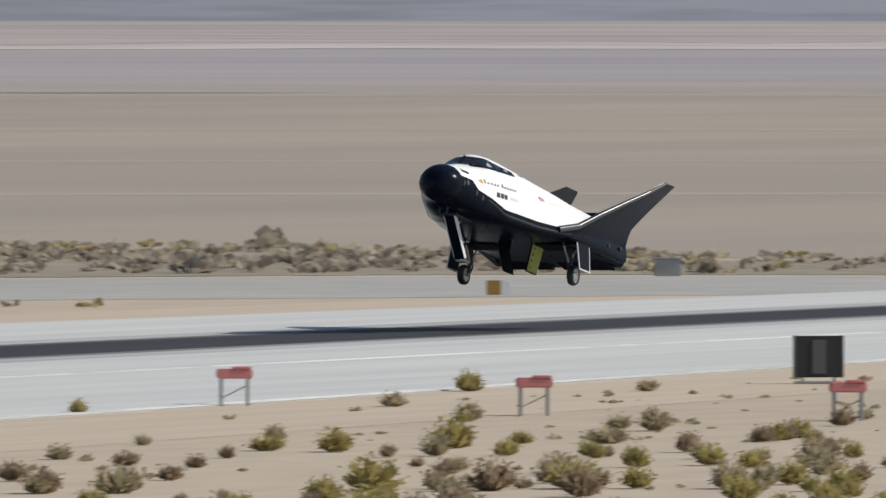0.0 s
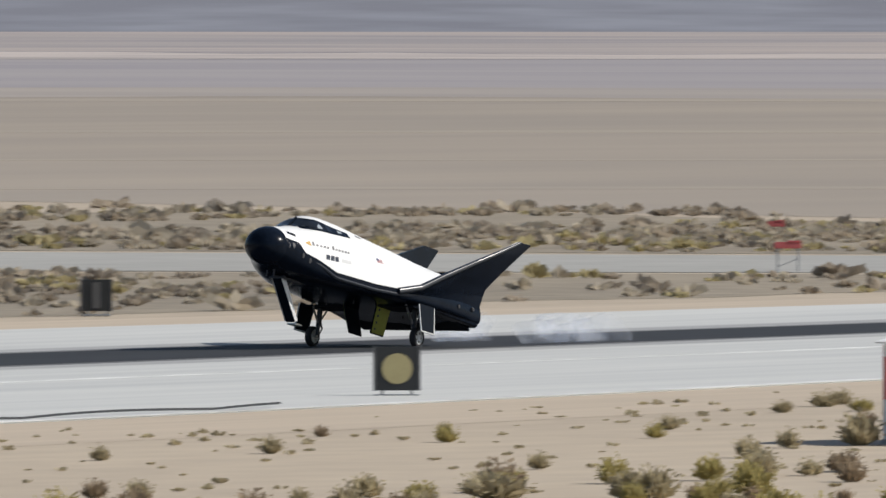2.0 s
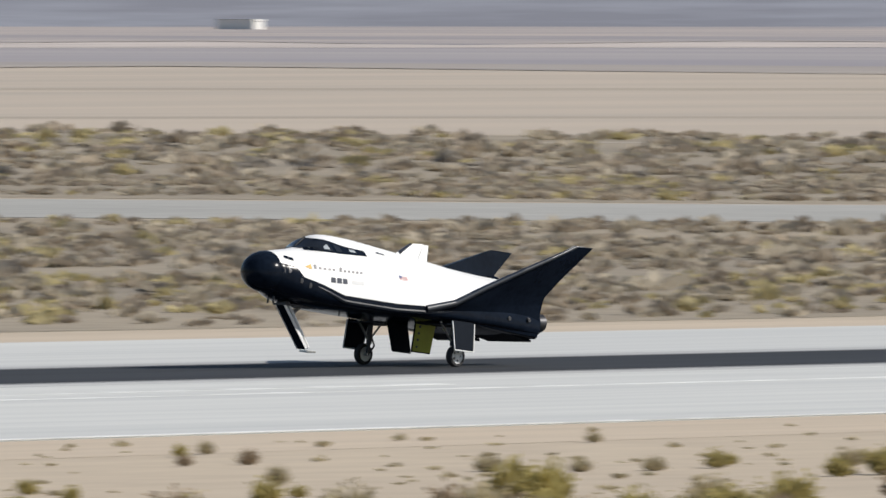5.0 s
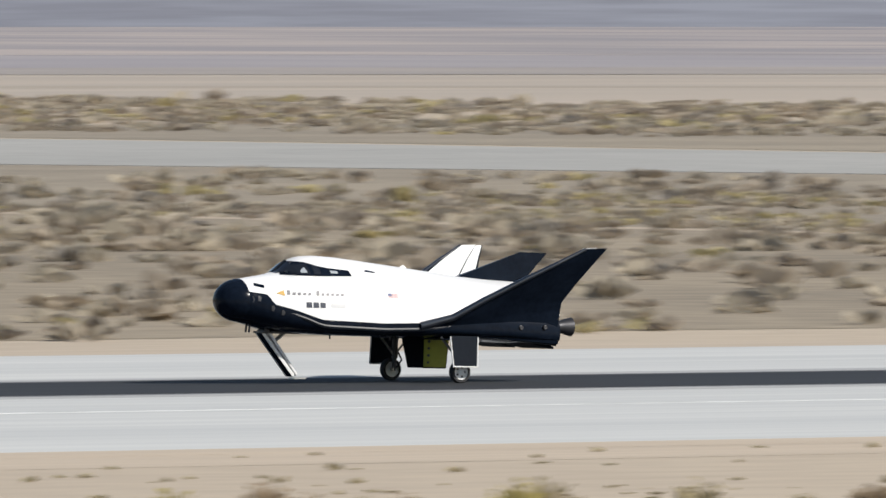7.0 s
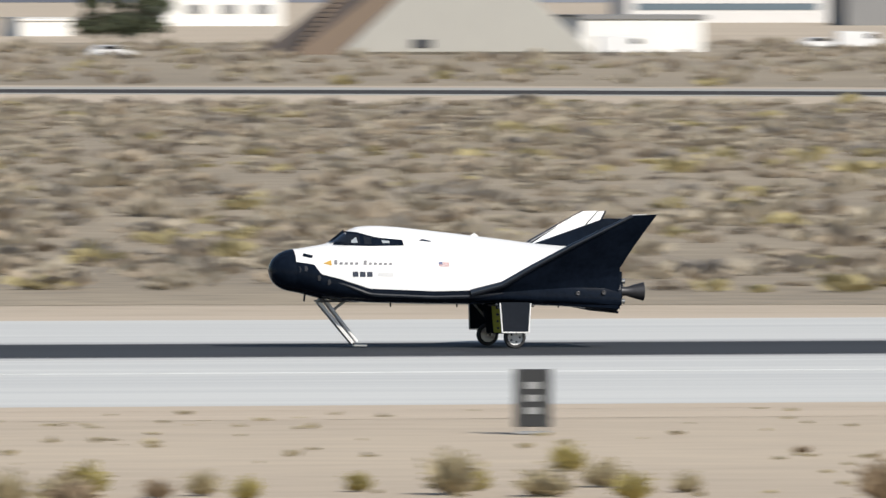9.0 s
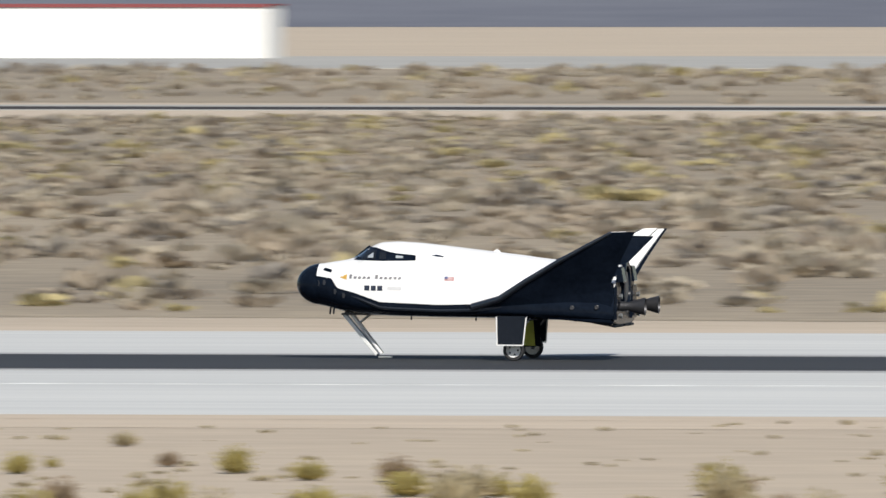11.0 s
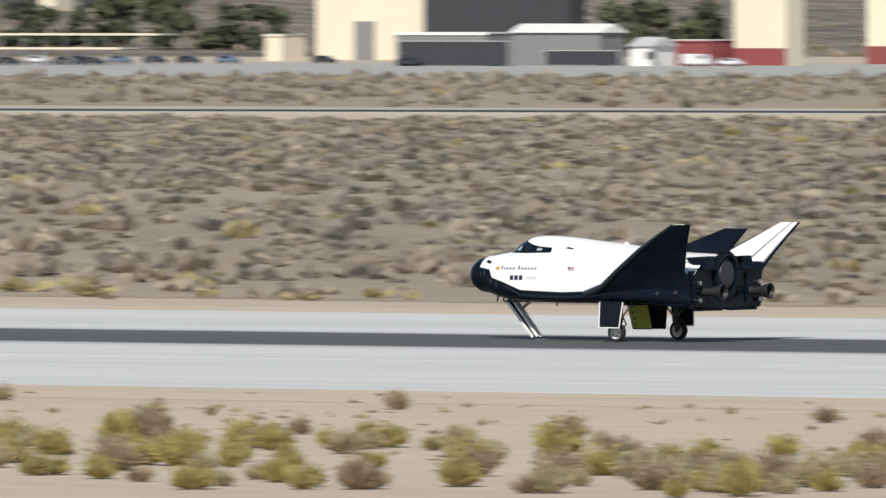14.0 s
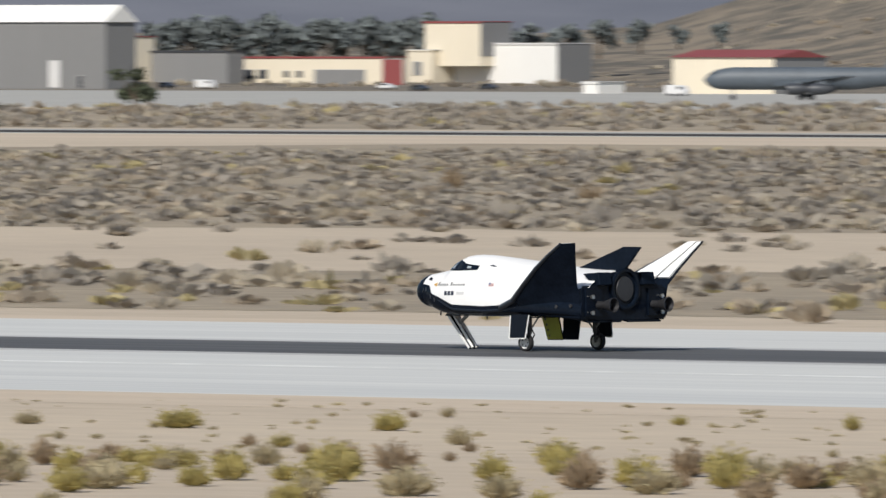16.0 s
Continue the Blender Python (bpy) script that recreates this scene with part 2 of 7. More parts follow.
def flow(points, steps=8):
    """A smooth line through points."""
    p = [Vector(q) for q in points]
    p = [2 * p[0] - p[1]] + p + [2 * p[-1] - p[-2]]
    out = []
    for i in range(1, len(p) - 2):
        for k in range(steps):
            t = k / steps
            a, b, c, d = p[i - 1:i + 3]
            v = 0.5 * (2 * b + (c - a) * t + (2 * a - 5 * b + 4 * c - d) * t * t + (3 * b - a - 3 * c + d) * t ** 3)
            out.append((v.x, v.y))
    return out + [tuple(p[-2])]


ground = tagged(new("ground", grid_sheet("ground", np.linspace(-9000, 9000, 37), np.linspace(-9000, 9000, 37), -0.04, SAND)), kind="structure")
def edge(values):
    """A line through the stations, bent softly."""
    xs = np.linspace(1500, -1500, 241)
    v = np.interp(-xs, [-x for x in XS], values)
    k = np.exp(-0.5 * (np.arange(-6, 7) / 2.5) ** 2)
    v = np.convolve(np.pad(v, 6, mode="edge"), k / k.sum(), mode="valid")
    return list(zip(xs.tolist(), v.tolist()))


XS = (1500, 620, 560, 500, 430, 370, 310, 230, 150, 60, -100, -300, -1500)
NEAR = edge((-14, -17, -21, -25, -31, -35, -38, -44, -48, -51.5, -56, -52, -50))
FAR = edge((10, 13, 17, 20, 23, 25, 28, 29, 30, 31.5, 33, 31, 30))
near_at = lambda x: float(np.interp(-x, [-p[0] for p in NEAR], [p[1] for p in NEAR]))
far_at = lambda x: float(np.interp(-x, [-p[0] for p in FAR], [p[1] for p in FAR]))
shift = lambda line, d: [(x, y + d) for x, y in line]
tagged(strip("runway", NEAR, FAR, 0.0, CONCRETE), "pale grey concrete runway with a black rubbered centre strip", kind="structure")
BAND_FAR = edge((4, 4, 4, 4, 4, 4.3, 4.2, 4.0, 4.2, 4.4, 3.5, 5.0, 5.5))
BAND_NEAR = edge((0, 0, -1, -2, -4, -4.5, -6.5, -6.7, -7.2, -8.5, -12, -8, -7))
cut = 132
tagged(strip("rubber_strip", BAND_NEAR[:cut + 1], BAND_FAR[:cut + 1], 0.006, RUBBER), "black rubbered centre strip of the runway", kind="structure")
tagged(strip("worn_rubber_strip", BAND_NEAR[cut:], BAND_FAR[cut:], 0.006, WORN_RUBBER), "worn dark rubber marks along the runway centre", kind="structure")
for lo, hi, mat, label in ((-0.8, 0.0, RUBBER_FRINGE, "grey rubber marks beside the centre strip"), (-2.6, -0.8, RUBBER_HAZE, "faded pale rubber marks beside the centre strip")):
    tagged(strip("rubber_fringe", shift(BAND_NEAR, lo), shift(BAND_NEAR, hi), 0.003, mat), label, kind="structure")
    tagged(strip("rubber_fringe", shift(BAND_FAR, -hi), shift(BAND_FAR, -lo), 0.003, mat), label, kind="structure")
CENTRE = edge((-9, -9, -10, -11, -13, -15, -17, -19, -21, -24, -28, -23, -22))
tagged(strip("lane_line", CENTRE, shift(CENTRE, 0.5), 0.005, LINE_PAINT), "thin white painted runway line", kind="structure")
tagged(strip("edge_line", NEAR[:106], shift(NEAR[:106], 0.6), 0.005, LINE_PAINT), "worn white runway edge line", kind="structure")
for a in (120, 300, 380):
    tagged(strip("dashed_line", [(a, near_at(a) * 0.36), (a - 40, near_at(a - 40) * 0.36)], [(a, near_at(a) * 0.36 + 0.7), (a - 40, near_at(a - 40) * 0.36 + 0.7)], 0.005, LINE_PAINT), "white painted runway stripe", kind="structure")
# graded verges
tagged(strip("near_verge", shift(NEAR, -9), shift(NEAR, 0.2), -0.035, VERGE, False), "graded sandy verge of the runway", kind="structure")
lip = NEAR[104:]
lip_verts = [(x, y - 2.2, -0.032) for x, y in lip] + [(x, y + 0.12 + 0.1 * noise.noise(Vector((x * 0.4, 0, 0))), 0.004) for x, y in lip]
lip_faces = [(i, len(lip) + i, len(lip) + i + 1, i + 1) for i in range(len(lip) - 1)]
tagged(new("sand_shoulder", mesh_of("sand_shoulder", lip_verts, lip_faces, VERGE)), "drifted sand along the runway edge", kind="structure")
tagged(strip("far_verge", shift(FAR, -0.2), shift(FAR, 7), -0.035, VERGE, False), "graded sandy verge of the runway", kind="structure")

# taxiway that swings out from the runway's far end to the base road
TAXI_N = flow([(650, -30), (612, 6), (592, 24), (570, 52), (545, 116), (530, 150), (497, 186), (455, 330), (407, 500), (308, 700), (222, 780), (60, 850), (-290, 866), (-480, 884), (-700, 872), (-865, 855), (-1150, 893), (-1900, 950)])
TAXI_F = flow([(690, -20), (640, 10), (624, 38), (604, 64), (581, 143), (568, 176), (537, 226), (505, 420), (486, 660), (327, 763), (240, 850), (60, 905), (-305, 928), (-508, 952), (-725, 922), (-900, 905), (-1214, 960), (-2000, 1010)])
n = 9 * 8
tagged(strip("taxiway", TAXI_N[:n + 1], TAXI_F[:n + 1], -0.005, TAXI_CONCRETE), "pale grey concrete taxiway", kind="structure")
tagged(strip("perimeter_road", TAXI_N[n:], TAXI_F[n:], 0.0, TAXI_CONCRETE), "grey perimeter road", kind="structure")
lower = [(a * 0.88 + c * 0.12, b * 0.88 + d * 0.12) for (a, b), (c, d) in zip(TAXI_N[n + 4:], TAXI_F[n + 4:])]
upper = [(a * 0.35 + c * 0.65, b * 0.35 + d * 0.65) for (a, b), (c, d) in zip(TAXI_N[n + 4:], TAXI_F[n + 4:])]
tagged(strip("tar_lane", lower, upper, 0.006, ASPHALT), "dark asphalt lane of the perimeter road", kind="structure")
tagged(strip("road_verge", [(x, y - 90) for x, y in TAXI_N[n + 8:]], [(x, y - 2) for x, y in TAXI_N[n + 8:]], -0.034, VERGE, False), "graded sandy road verge", kind="structure")
# darker littered soil under the brush of the wide field
road_at = lambda x: float(np.interp(-x, [-p[0] for p in TAXI_N[n:]], [p[1] for p in TAXI_N[n:]]))
road_gap = lambda x: float(np.interp(x, [-150, 200, 330], [90, 90, 26]))
field = [330 - 20 * i for i in range(70)]
tagged(strip("scrub_soil", [(x, far_at(x) + 19 + 4 * noise.noise(Vector((x * 0.05, 0, 0)))) for x in field], [(x, (road_at(x) if x < 300 else 680) - road_gap(x)) for x in field], -0.03, SCRUB_SOIL, False), "brown littered soil between the desert brush", kind="structure")
wash = [-380 - 9 * i for i in range(31)]
wash_near = lambda x: float(np.interp(-x, [380, 410, 450, 650], [150, 122, 95, 80])) + 14 * noise.noise(Vector((x * 0.03, 1, 0)))
wash_far = lambda x: float(np.interp(-x, [380, 430, 475, 650], [154, 182, 215, 200])) + 22 * noise.noise(Vector((x * 0.035, 2, 0)))
tagged(strip("sand_wash", [(x, far_at(x) + wash_near(x)) for x in wash], [(x, far_at(x) + wash_far(x)) for x in wash], -0.024, SAND, False), "open pale sand between the brush", kind="structure")
taxi_side = [p for p in TAXI_N[24:73] if 328 < p[0] < 572]
tagged(strip("verge_soil", [(x, far_at(x) + 11 + 5 * noise.noise(Vector((x * 0.07, 5, 0)))) for x, y in taxi_side], [(x, y - 5) for x, y in taxi_side], -0.031, LITTER, False), "brown littered soil between runway and taxiway", kind="structure")
shore_x = lambda y: float(np.interp(y, [-30, 45, 137, 160, 185, 215, 250, 312, 400, 475, 760, 1028, 1700], [690, 662, 702, 694, 672, 698, 728, 774, 800, 786, 740, 668, 820])) + 7 * noise.noise(Vector((y * 0.04, 9, 0))) - 6
lake_side = [p for p in TAXI_F[8:66] if p[1] > 16 and shore_x(p[1]) > p[0] + 12]
tagged(strip("shore_soil", [(x + 5, y) for x, y in lake_side], [(shore_x(y), y) for x, y in lake_side], -0.026, LITTER, False), "brown littered soil between taxiway and dry lake", kind="structure")
back = [600 - 25 * i for i in range(94)]
road_far_at = lambda x: float(np.interp(-x, [-p[0] for p in TAXI_F[n:]], [p[1] for p in TAXI_F[n:]]))
apron_at = lambda x: float(np.interp(-x, [-150, 300, 460, 753, 1121, 1348, 1670, 2600], [1640, 1575, 1571, 1495, 1610, 1532, 1455, 1500]))
tagged(strip("base_soil", [(x, road_far_at(x) + 26 + 10 * noise.noise(Vector((x * 0.02, 4, 0)))) for x in back], [(x, apron_at(x) - 22 + 8 * noise.noise(Vector((x * 0.03, 6, 0)))) for x in back], -0.029, SCRUB_SOIL, False), "brown littered soil between road and apron", kind="structure")
# apron in front of the base
tagged(strip("apron", [(150, 1640), (-300, 1575), (-460, 1571), (-753, 1495), (-1121, 1610), (-1348, 1532), (-1670, 1455), (-2600, 1500)],
             [(150, 2200), (-300, 1960), (-545, 1935), (-937, 1955), (-1391, 2100), (-1700, 2000), (-2293, 2150), (-3200, 2300)], -0.005, TAXI_CONCRETE), "wide grey concrete apron", kind="structure")

# dry lake and its far shore
LAKE = flow([(900, -400), (690, -30), (662, 45), (702, 137), (774, 312), (800, 400), (786, 475), (740, 760), (668, 1028), (820, 1700), (1000, 2600), (1250, 4800)], 6)
bmx = [(x, y, -0.028) for x, y in LAKE] + [(6000, 4800, -0.028), (6000, -400, -0.028)]
tagged(new("dry_lakebed", mesh_of("dry_lakebed", bmx, [tuple(range(len(bmx)))], LAKEBED)), "smooth pale tan dry lakebed with faint tracks", kind="structure")
for k, (d0, d1) in enumerate(((700, 706), (830, 840), (960, 968), (1150, 1170), (1500, 1540))):
    arc = [(radians(18 + 2 * i), ) for i in range(34)]
    a = [(60 + (d0 + 12 * math.sin(5 * q[0] + k)) * math.sin(q[0]), -240 + (d0 + 12 * math.sin(5 * q[0] + k)) * math.cos(q[0])) for q in arc]
    b = [(60 + (d1 + 12 * math.sin(5 * q[0] + k)) * math.sin(q[0]), -240 + (d1 + 12 * math.sin(5 * q[0] + k)) * math.cos(q[0])) for q in arc]
    keep = [i for i in range(34) if a[i][0] > 690 + 0.05 * a[i][1]]
    if len(keep) > 2:
        tagged(strip("lake_track", [a[i] for i in keep], [b[i] for i in keep], -0.018, LAKE_TRACK), "faint darker track across the dry lake", kind="structure")


def polar(name, az0, az1, radii, mat, rise, label, rough=0.0):
    """A piece of distant land between two bearings; rise(r, az) gives its height."""
    azs = np.radians(np.arange(az0, az1 + 0.01, 0.5))
    vs = [(60 + r * math.sin(a), -240 + r * math.cos(a), rise(r, math.degrees(a))) for r in radii for a in azs]
    m = len(azs)
    fs = [(j * m + i, j * m + i + 1, (j + 1) * m + i + 1, (j + 1) * m + i) for j in range(len(radii) - 1) for i in range(m - 1)]
    return tagged(new(name, mesh_of(name, vs, fs, mat, smooth=True)), label, kind="structure")


wob = lambda a, s: noise.noise(Vector((a * 0.35, s, 0)))
def shore_band(name, az0, az1, starts, mat, z, label):
    """Flat distant land between two ranges that change with the bearing; starts(az) gives both."""
    azs = [az0 + 0.5 * i for i in range(int((az1 - az0) * 2) + 1)]
    vs = []
    for f in (0, 0.25, 0.5, 0.75, 1):
        for a in azs:
            lo, hi = starts(a)
            r = lo + (hi - lo) * f
            vs.append((60 + r * math.sin(radians(a)), -240 + r * math.cos(radians(a)), z + max(0, r - 1600) * 0.0002))
    m = len(azs)
    fs = [(j * m + i, j * m + i + 1, (j + 1) * m + i + 1, (j + 1) * m + i) for j in range(4) for i in range(m - 1)]
    return tagged(new(name, mesh_of(name, vs, fs, mat, smooth=True)), label, kind="structure")


lake_end = lambda a: float(np.interp(a, [14, 38, 44, 47.5, 50, 54.7, 63, 80], [1880, 1980, 2160, 1950, 2030, 1740, 1700, 1720])) + 30 * wob(a, 11) + 14 * noise.noise(Vector((a * 2.0, 5, 0)))
salt_near = lambda a: float(np.interp(a, [14, 40, 47, 54, 80], [2450, 2680, 2700, 2480, 2480])) + 60 * wob(a, 12) + 40 * noise.noise(Vector((a * 1.6, 6, 0)))
salt_far = lambda a: salt_near(a) + 230 + 240 * noise.noise(Vector((a * 0.9, 7, 0)))
shore_band("hazy_flat", 14, 80, lambda a: (lake_end(a), 2900), HAZE_FLAT, -0.012, "smooth flat beyond the pale lakebed, painted in haze grey")
shore_band("hazy_margin", 14, 80, lambda a: (lake_end(a) - 170 - 60 * wob(a, 21), lake_end(a) + 10), MARGIN, -0.018, "grey-brown margin blending the pale lakebed into the painted haze")
shore_band("salt_flat", 36, 80, lambda a: (salt_near(a), max(salt_near(a) + 20, salt_far(a))), SALT, 0.03, "pale salt flat on the far shore")
shore_band("far_shore", 14, 80, lambda a: (salt_far(a) + 30 if a > 36 else 2350, 4700), FAR_SCRUB, 0.012, "distant shore with dark scrub and pale salt flats")
# the haze over both ranges is only their painted colour
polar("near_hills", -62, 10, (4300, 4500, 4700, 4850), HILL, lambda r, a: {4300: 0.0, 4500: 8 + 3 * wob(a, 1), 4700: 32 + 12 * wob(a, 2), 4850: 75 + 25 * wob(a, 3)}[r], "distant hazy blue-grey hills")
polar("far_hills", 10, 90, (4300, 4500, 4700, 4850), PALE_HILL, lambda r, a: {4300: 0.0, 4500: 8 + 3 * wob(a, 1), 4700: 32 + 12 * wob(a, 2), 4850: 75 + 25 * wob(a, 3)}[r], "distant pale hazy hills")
bench = lambda r, a: 9.3 * min(1.5, max(0, (r - 3200) / 750)) * min(1, max(0, (a + 43.4) / 1.6)) * min(1, max(0, (-33.3 - a) / 2))
foot_rise = lambda r, a: bench(r, a) + max(0, (r - 4000)) * 0.03 * (1 + 0.5 * wob(a, 7)) * min(1, max(0.15, (-18 - a) / 12)) + max(0, 1 - abs(a + 41.6) / 2.1) * max(0, r - 3700) * 0.045 - 0.03
polar("foothill", -52, -12, (3200, 3400, 3600, 3840, 3950, 4050, 4200, 4320, 4440), SAND_SCRUB, foot_rise, "tan scrub-covered foothill behind the base")
# ---- the spaceplane ----
# Its own space: nose towards -x, wheels on z = 0, main wheels at x = 0.
def table(pairs, smooth=0.0):
    """A smooth function through (station, value) pairs; the station runs forward."""
    pairs = sorted(pairs)
    us = np.linspace(-3.2, 6.0, 921)
    vs = np.interp(us, [p[0] for p in pairs], [p[1] for p in pairs])
    if smooth:
        k = int(smooth / 0.01) * 3
        g = np.exp(-0.5 * (np.arange(-k, k + 1) * 0.01 / smooth) ** 2)
        vs = np.convolve(np.pad(vs, k, mode="reflect", reflect_type="odd"), g / g.sum(), mode="valid")
    return lambda u: float(np.interp(u, us, vs))


TOP = table([(5.3, 2.43), (4.9, 2.50), (4.6, 2.55), (4.32, 2.64), (4.05, 2.87), (3.75, 3.00), (3.3, 3.03), (2.7, 3.0), (2, 2.93), (1, 2.82), (0, 2.71), (-0.7, 2.62), (-1.6, 2.55), (-3.2, 2.48)], 0.06)
WIDE = table([(5.3, 0.64), (4.8, 0.86), (4.2, 1.04), (3.5, 1.20), (2.5, 1.38), (1.5, 1.56), (0.5, 1.74), (-0.5, 1.86), (-1.5, 1.96), (-3.2, 2.05)], 0.15)
BOT = table([(5.3, 1.36), (4.8, 1.22), (4.2, 1.14), (3.4, 1.10), (2, 1.08), (0, 1.08), (-1.2, 1.05), (-3.2, 0.93)], 0.12)
SEAM = table([(5.36, 2.12), (4.93, 2.06), (4.78, 1.82), (4.3, 1.70), (3.6, 1.47), (2, 1.42), (1.1, 1.45), (0.6, 1.50), (0.2, 1.56), (-0.5, 1.66), (-1.2, 1.72), (-3.2, 1.80)], 0.02)
NOSE = 5.96


def section(u):
    """Half width, belly height, chine height and top height at a station."""
    if u <= 5.3:
        w, b, t = WIDE(u), BOT(u), TOP(u)
    else:
        f = math.sqrt(max(0.0, 1 - ((u - 5.3) / (NOSE - 5.3)) ** 2))
        w, b, t = 0.64 * f, 1.88 - 0.52 * f, 1.88 + 0.55 * f
    blend = min(1, max(0, (5.3 - u) / 1.8))
    c = b + (t - b) * (0.47 * (1 - blend) + 0.17 * blend)
    return w, b, c, t


def half_width(u, z):
    w, b, c, t = section(u)
    if z >= c:
        s = min(1, (z - c) / max(t - c, 1e-6))
        return w * max(0.0, 1 - s ** 2.1) ** (1 / 1.9)
    p = 2.0 + 1.6 * min(1, max(0, (5.3 - u) / 1.8))
    s = min(1, (c - z) / max(c - b, 1e-6))
    return w * max(0.0, 1 - s ** p) ** (1 / p)


def ring_points(u, lo, hi, n):
    """Points up the near half of the section, from height lo to hi, closer together where it curves."""
    out = []
    for i in range(n + 1):
        z = lo + (hi - lo) * (0.5 - 0.5 * math.cos(math.pi * i / n))
        out.append((z, half_width(u, z)))
    return out


def shell(name, stations, low, high, n, mat, parent, label, cap_aft=False):
    """A lofted skin between two height lines, mirrored on both sides."""
    verts, faces = [], []
    m = 2 * (n + 1)
    for u in stations:
        pts = ring_points(u, low(u), high(u), n)
        verts += [(-u, -w, z) for z, w in pts] + [(-u, w, z) for z, w in reversed(pts)]
    for k in range(len(stations) - 1):
        for i in range(m - 1):
            faces.append((k * m + i, k * m + i + 1, (k + 1) * m + i + 1, (k + 1) * m + i))
        if low(stations[0]) <= section(stations[0])[1] + 0.001:
            faces.append((k * m + m - 1, k * m, (k + 1) * m, (k + 1) * m + m - 1))
    if cap_aft:
        k = len(stations) - 1
        faces.append(tuple(k * m + i for i in range(m)))
    bm = bmesh.new()
    bm.from_mesh(mesh_of(name, verts, faces, mat))
    bmesh.ops.remove_doubles(bm, verts=bm.verts, dist=1e-4)
    bmesh.ops.dissolve_degenerate(bm, edges=bm.edges, dist=1e-4)
    return part(name, bm, mat, parent, label, smooth=True)


def decal(name, polygon, mat, parent, off=0.012, label="", both=True, thick=0.0):
    """A thin patch that follows the flank; polygon of (station, height) corners."""
    obs = []
    for side in ((-1, 1) if both else (-1,)):
        bm = bmesh.new()
        bm.faces.new([bm.verts.new((u, 0, z)) for u, z in polygon])
        us, zs = [p[0] for p in polygon], [p[1] for p in polygon]
        for k in np.arange(min(us), max(us), 0.1)[1:]:
            bmesh.ops.bisect_plane(bm, geom=bm.verts[:] + bm.edges[:] + bm.faces[:], plane_co=(k, 0, 0), plane_no=(1, 0, 0))
        for k in np.arange(min(zs), max(zs), 0.06)[1:]:
            bmesh.ops.bisect_plane(bm, geom=bm.verts[:] + bm.edges[:] + bm.faces[:], plane_co=(0, 0, k), plane_no=(0, 0, 1))
        for v in bm.verts:
            u, z = v.co.x, v.co.z
            v.co = (-u, side * (half_width(u, z) + off), z + off * 0.4)
        obs.append(part(name, bm, mat, parent, label, smooth=True))
    return obs


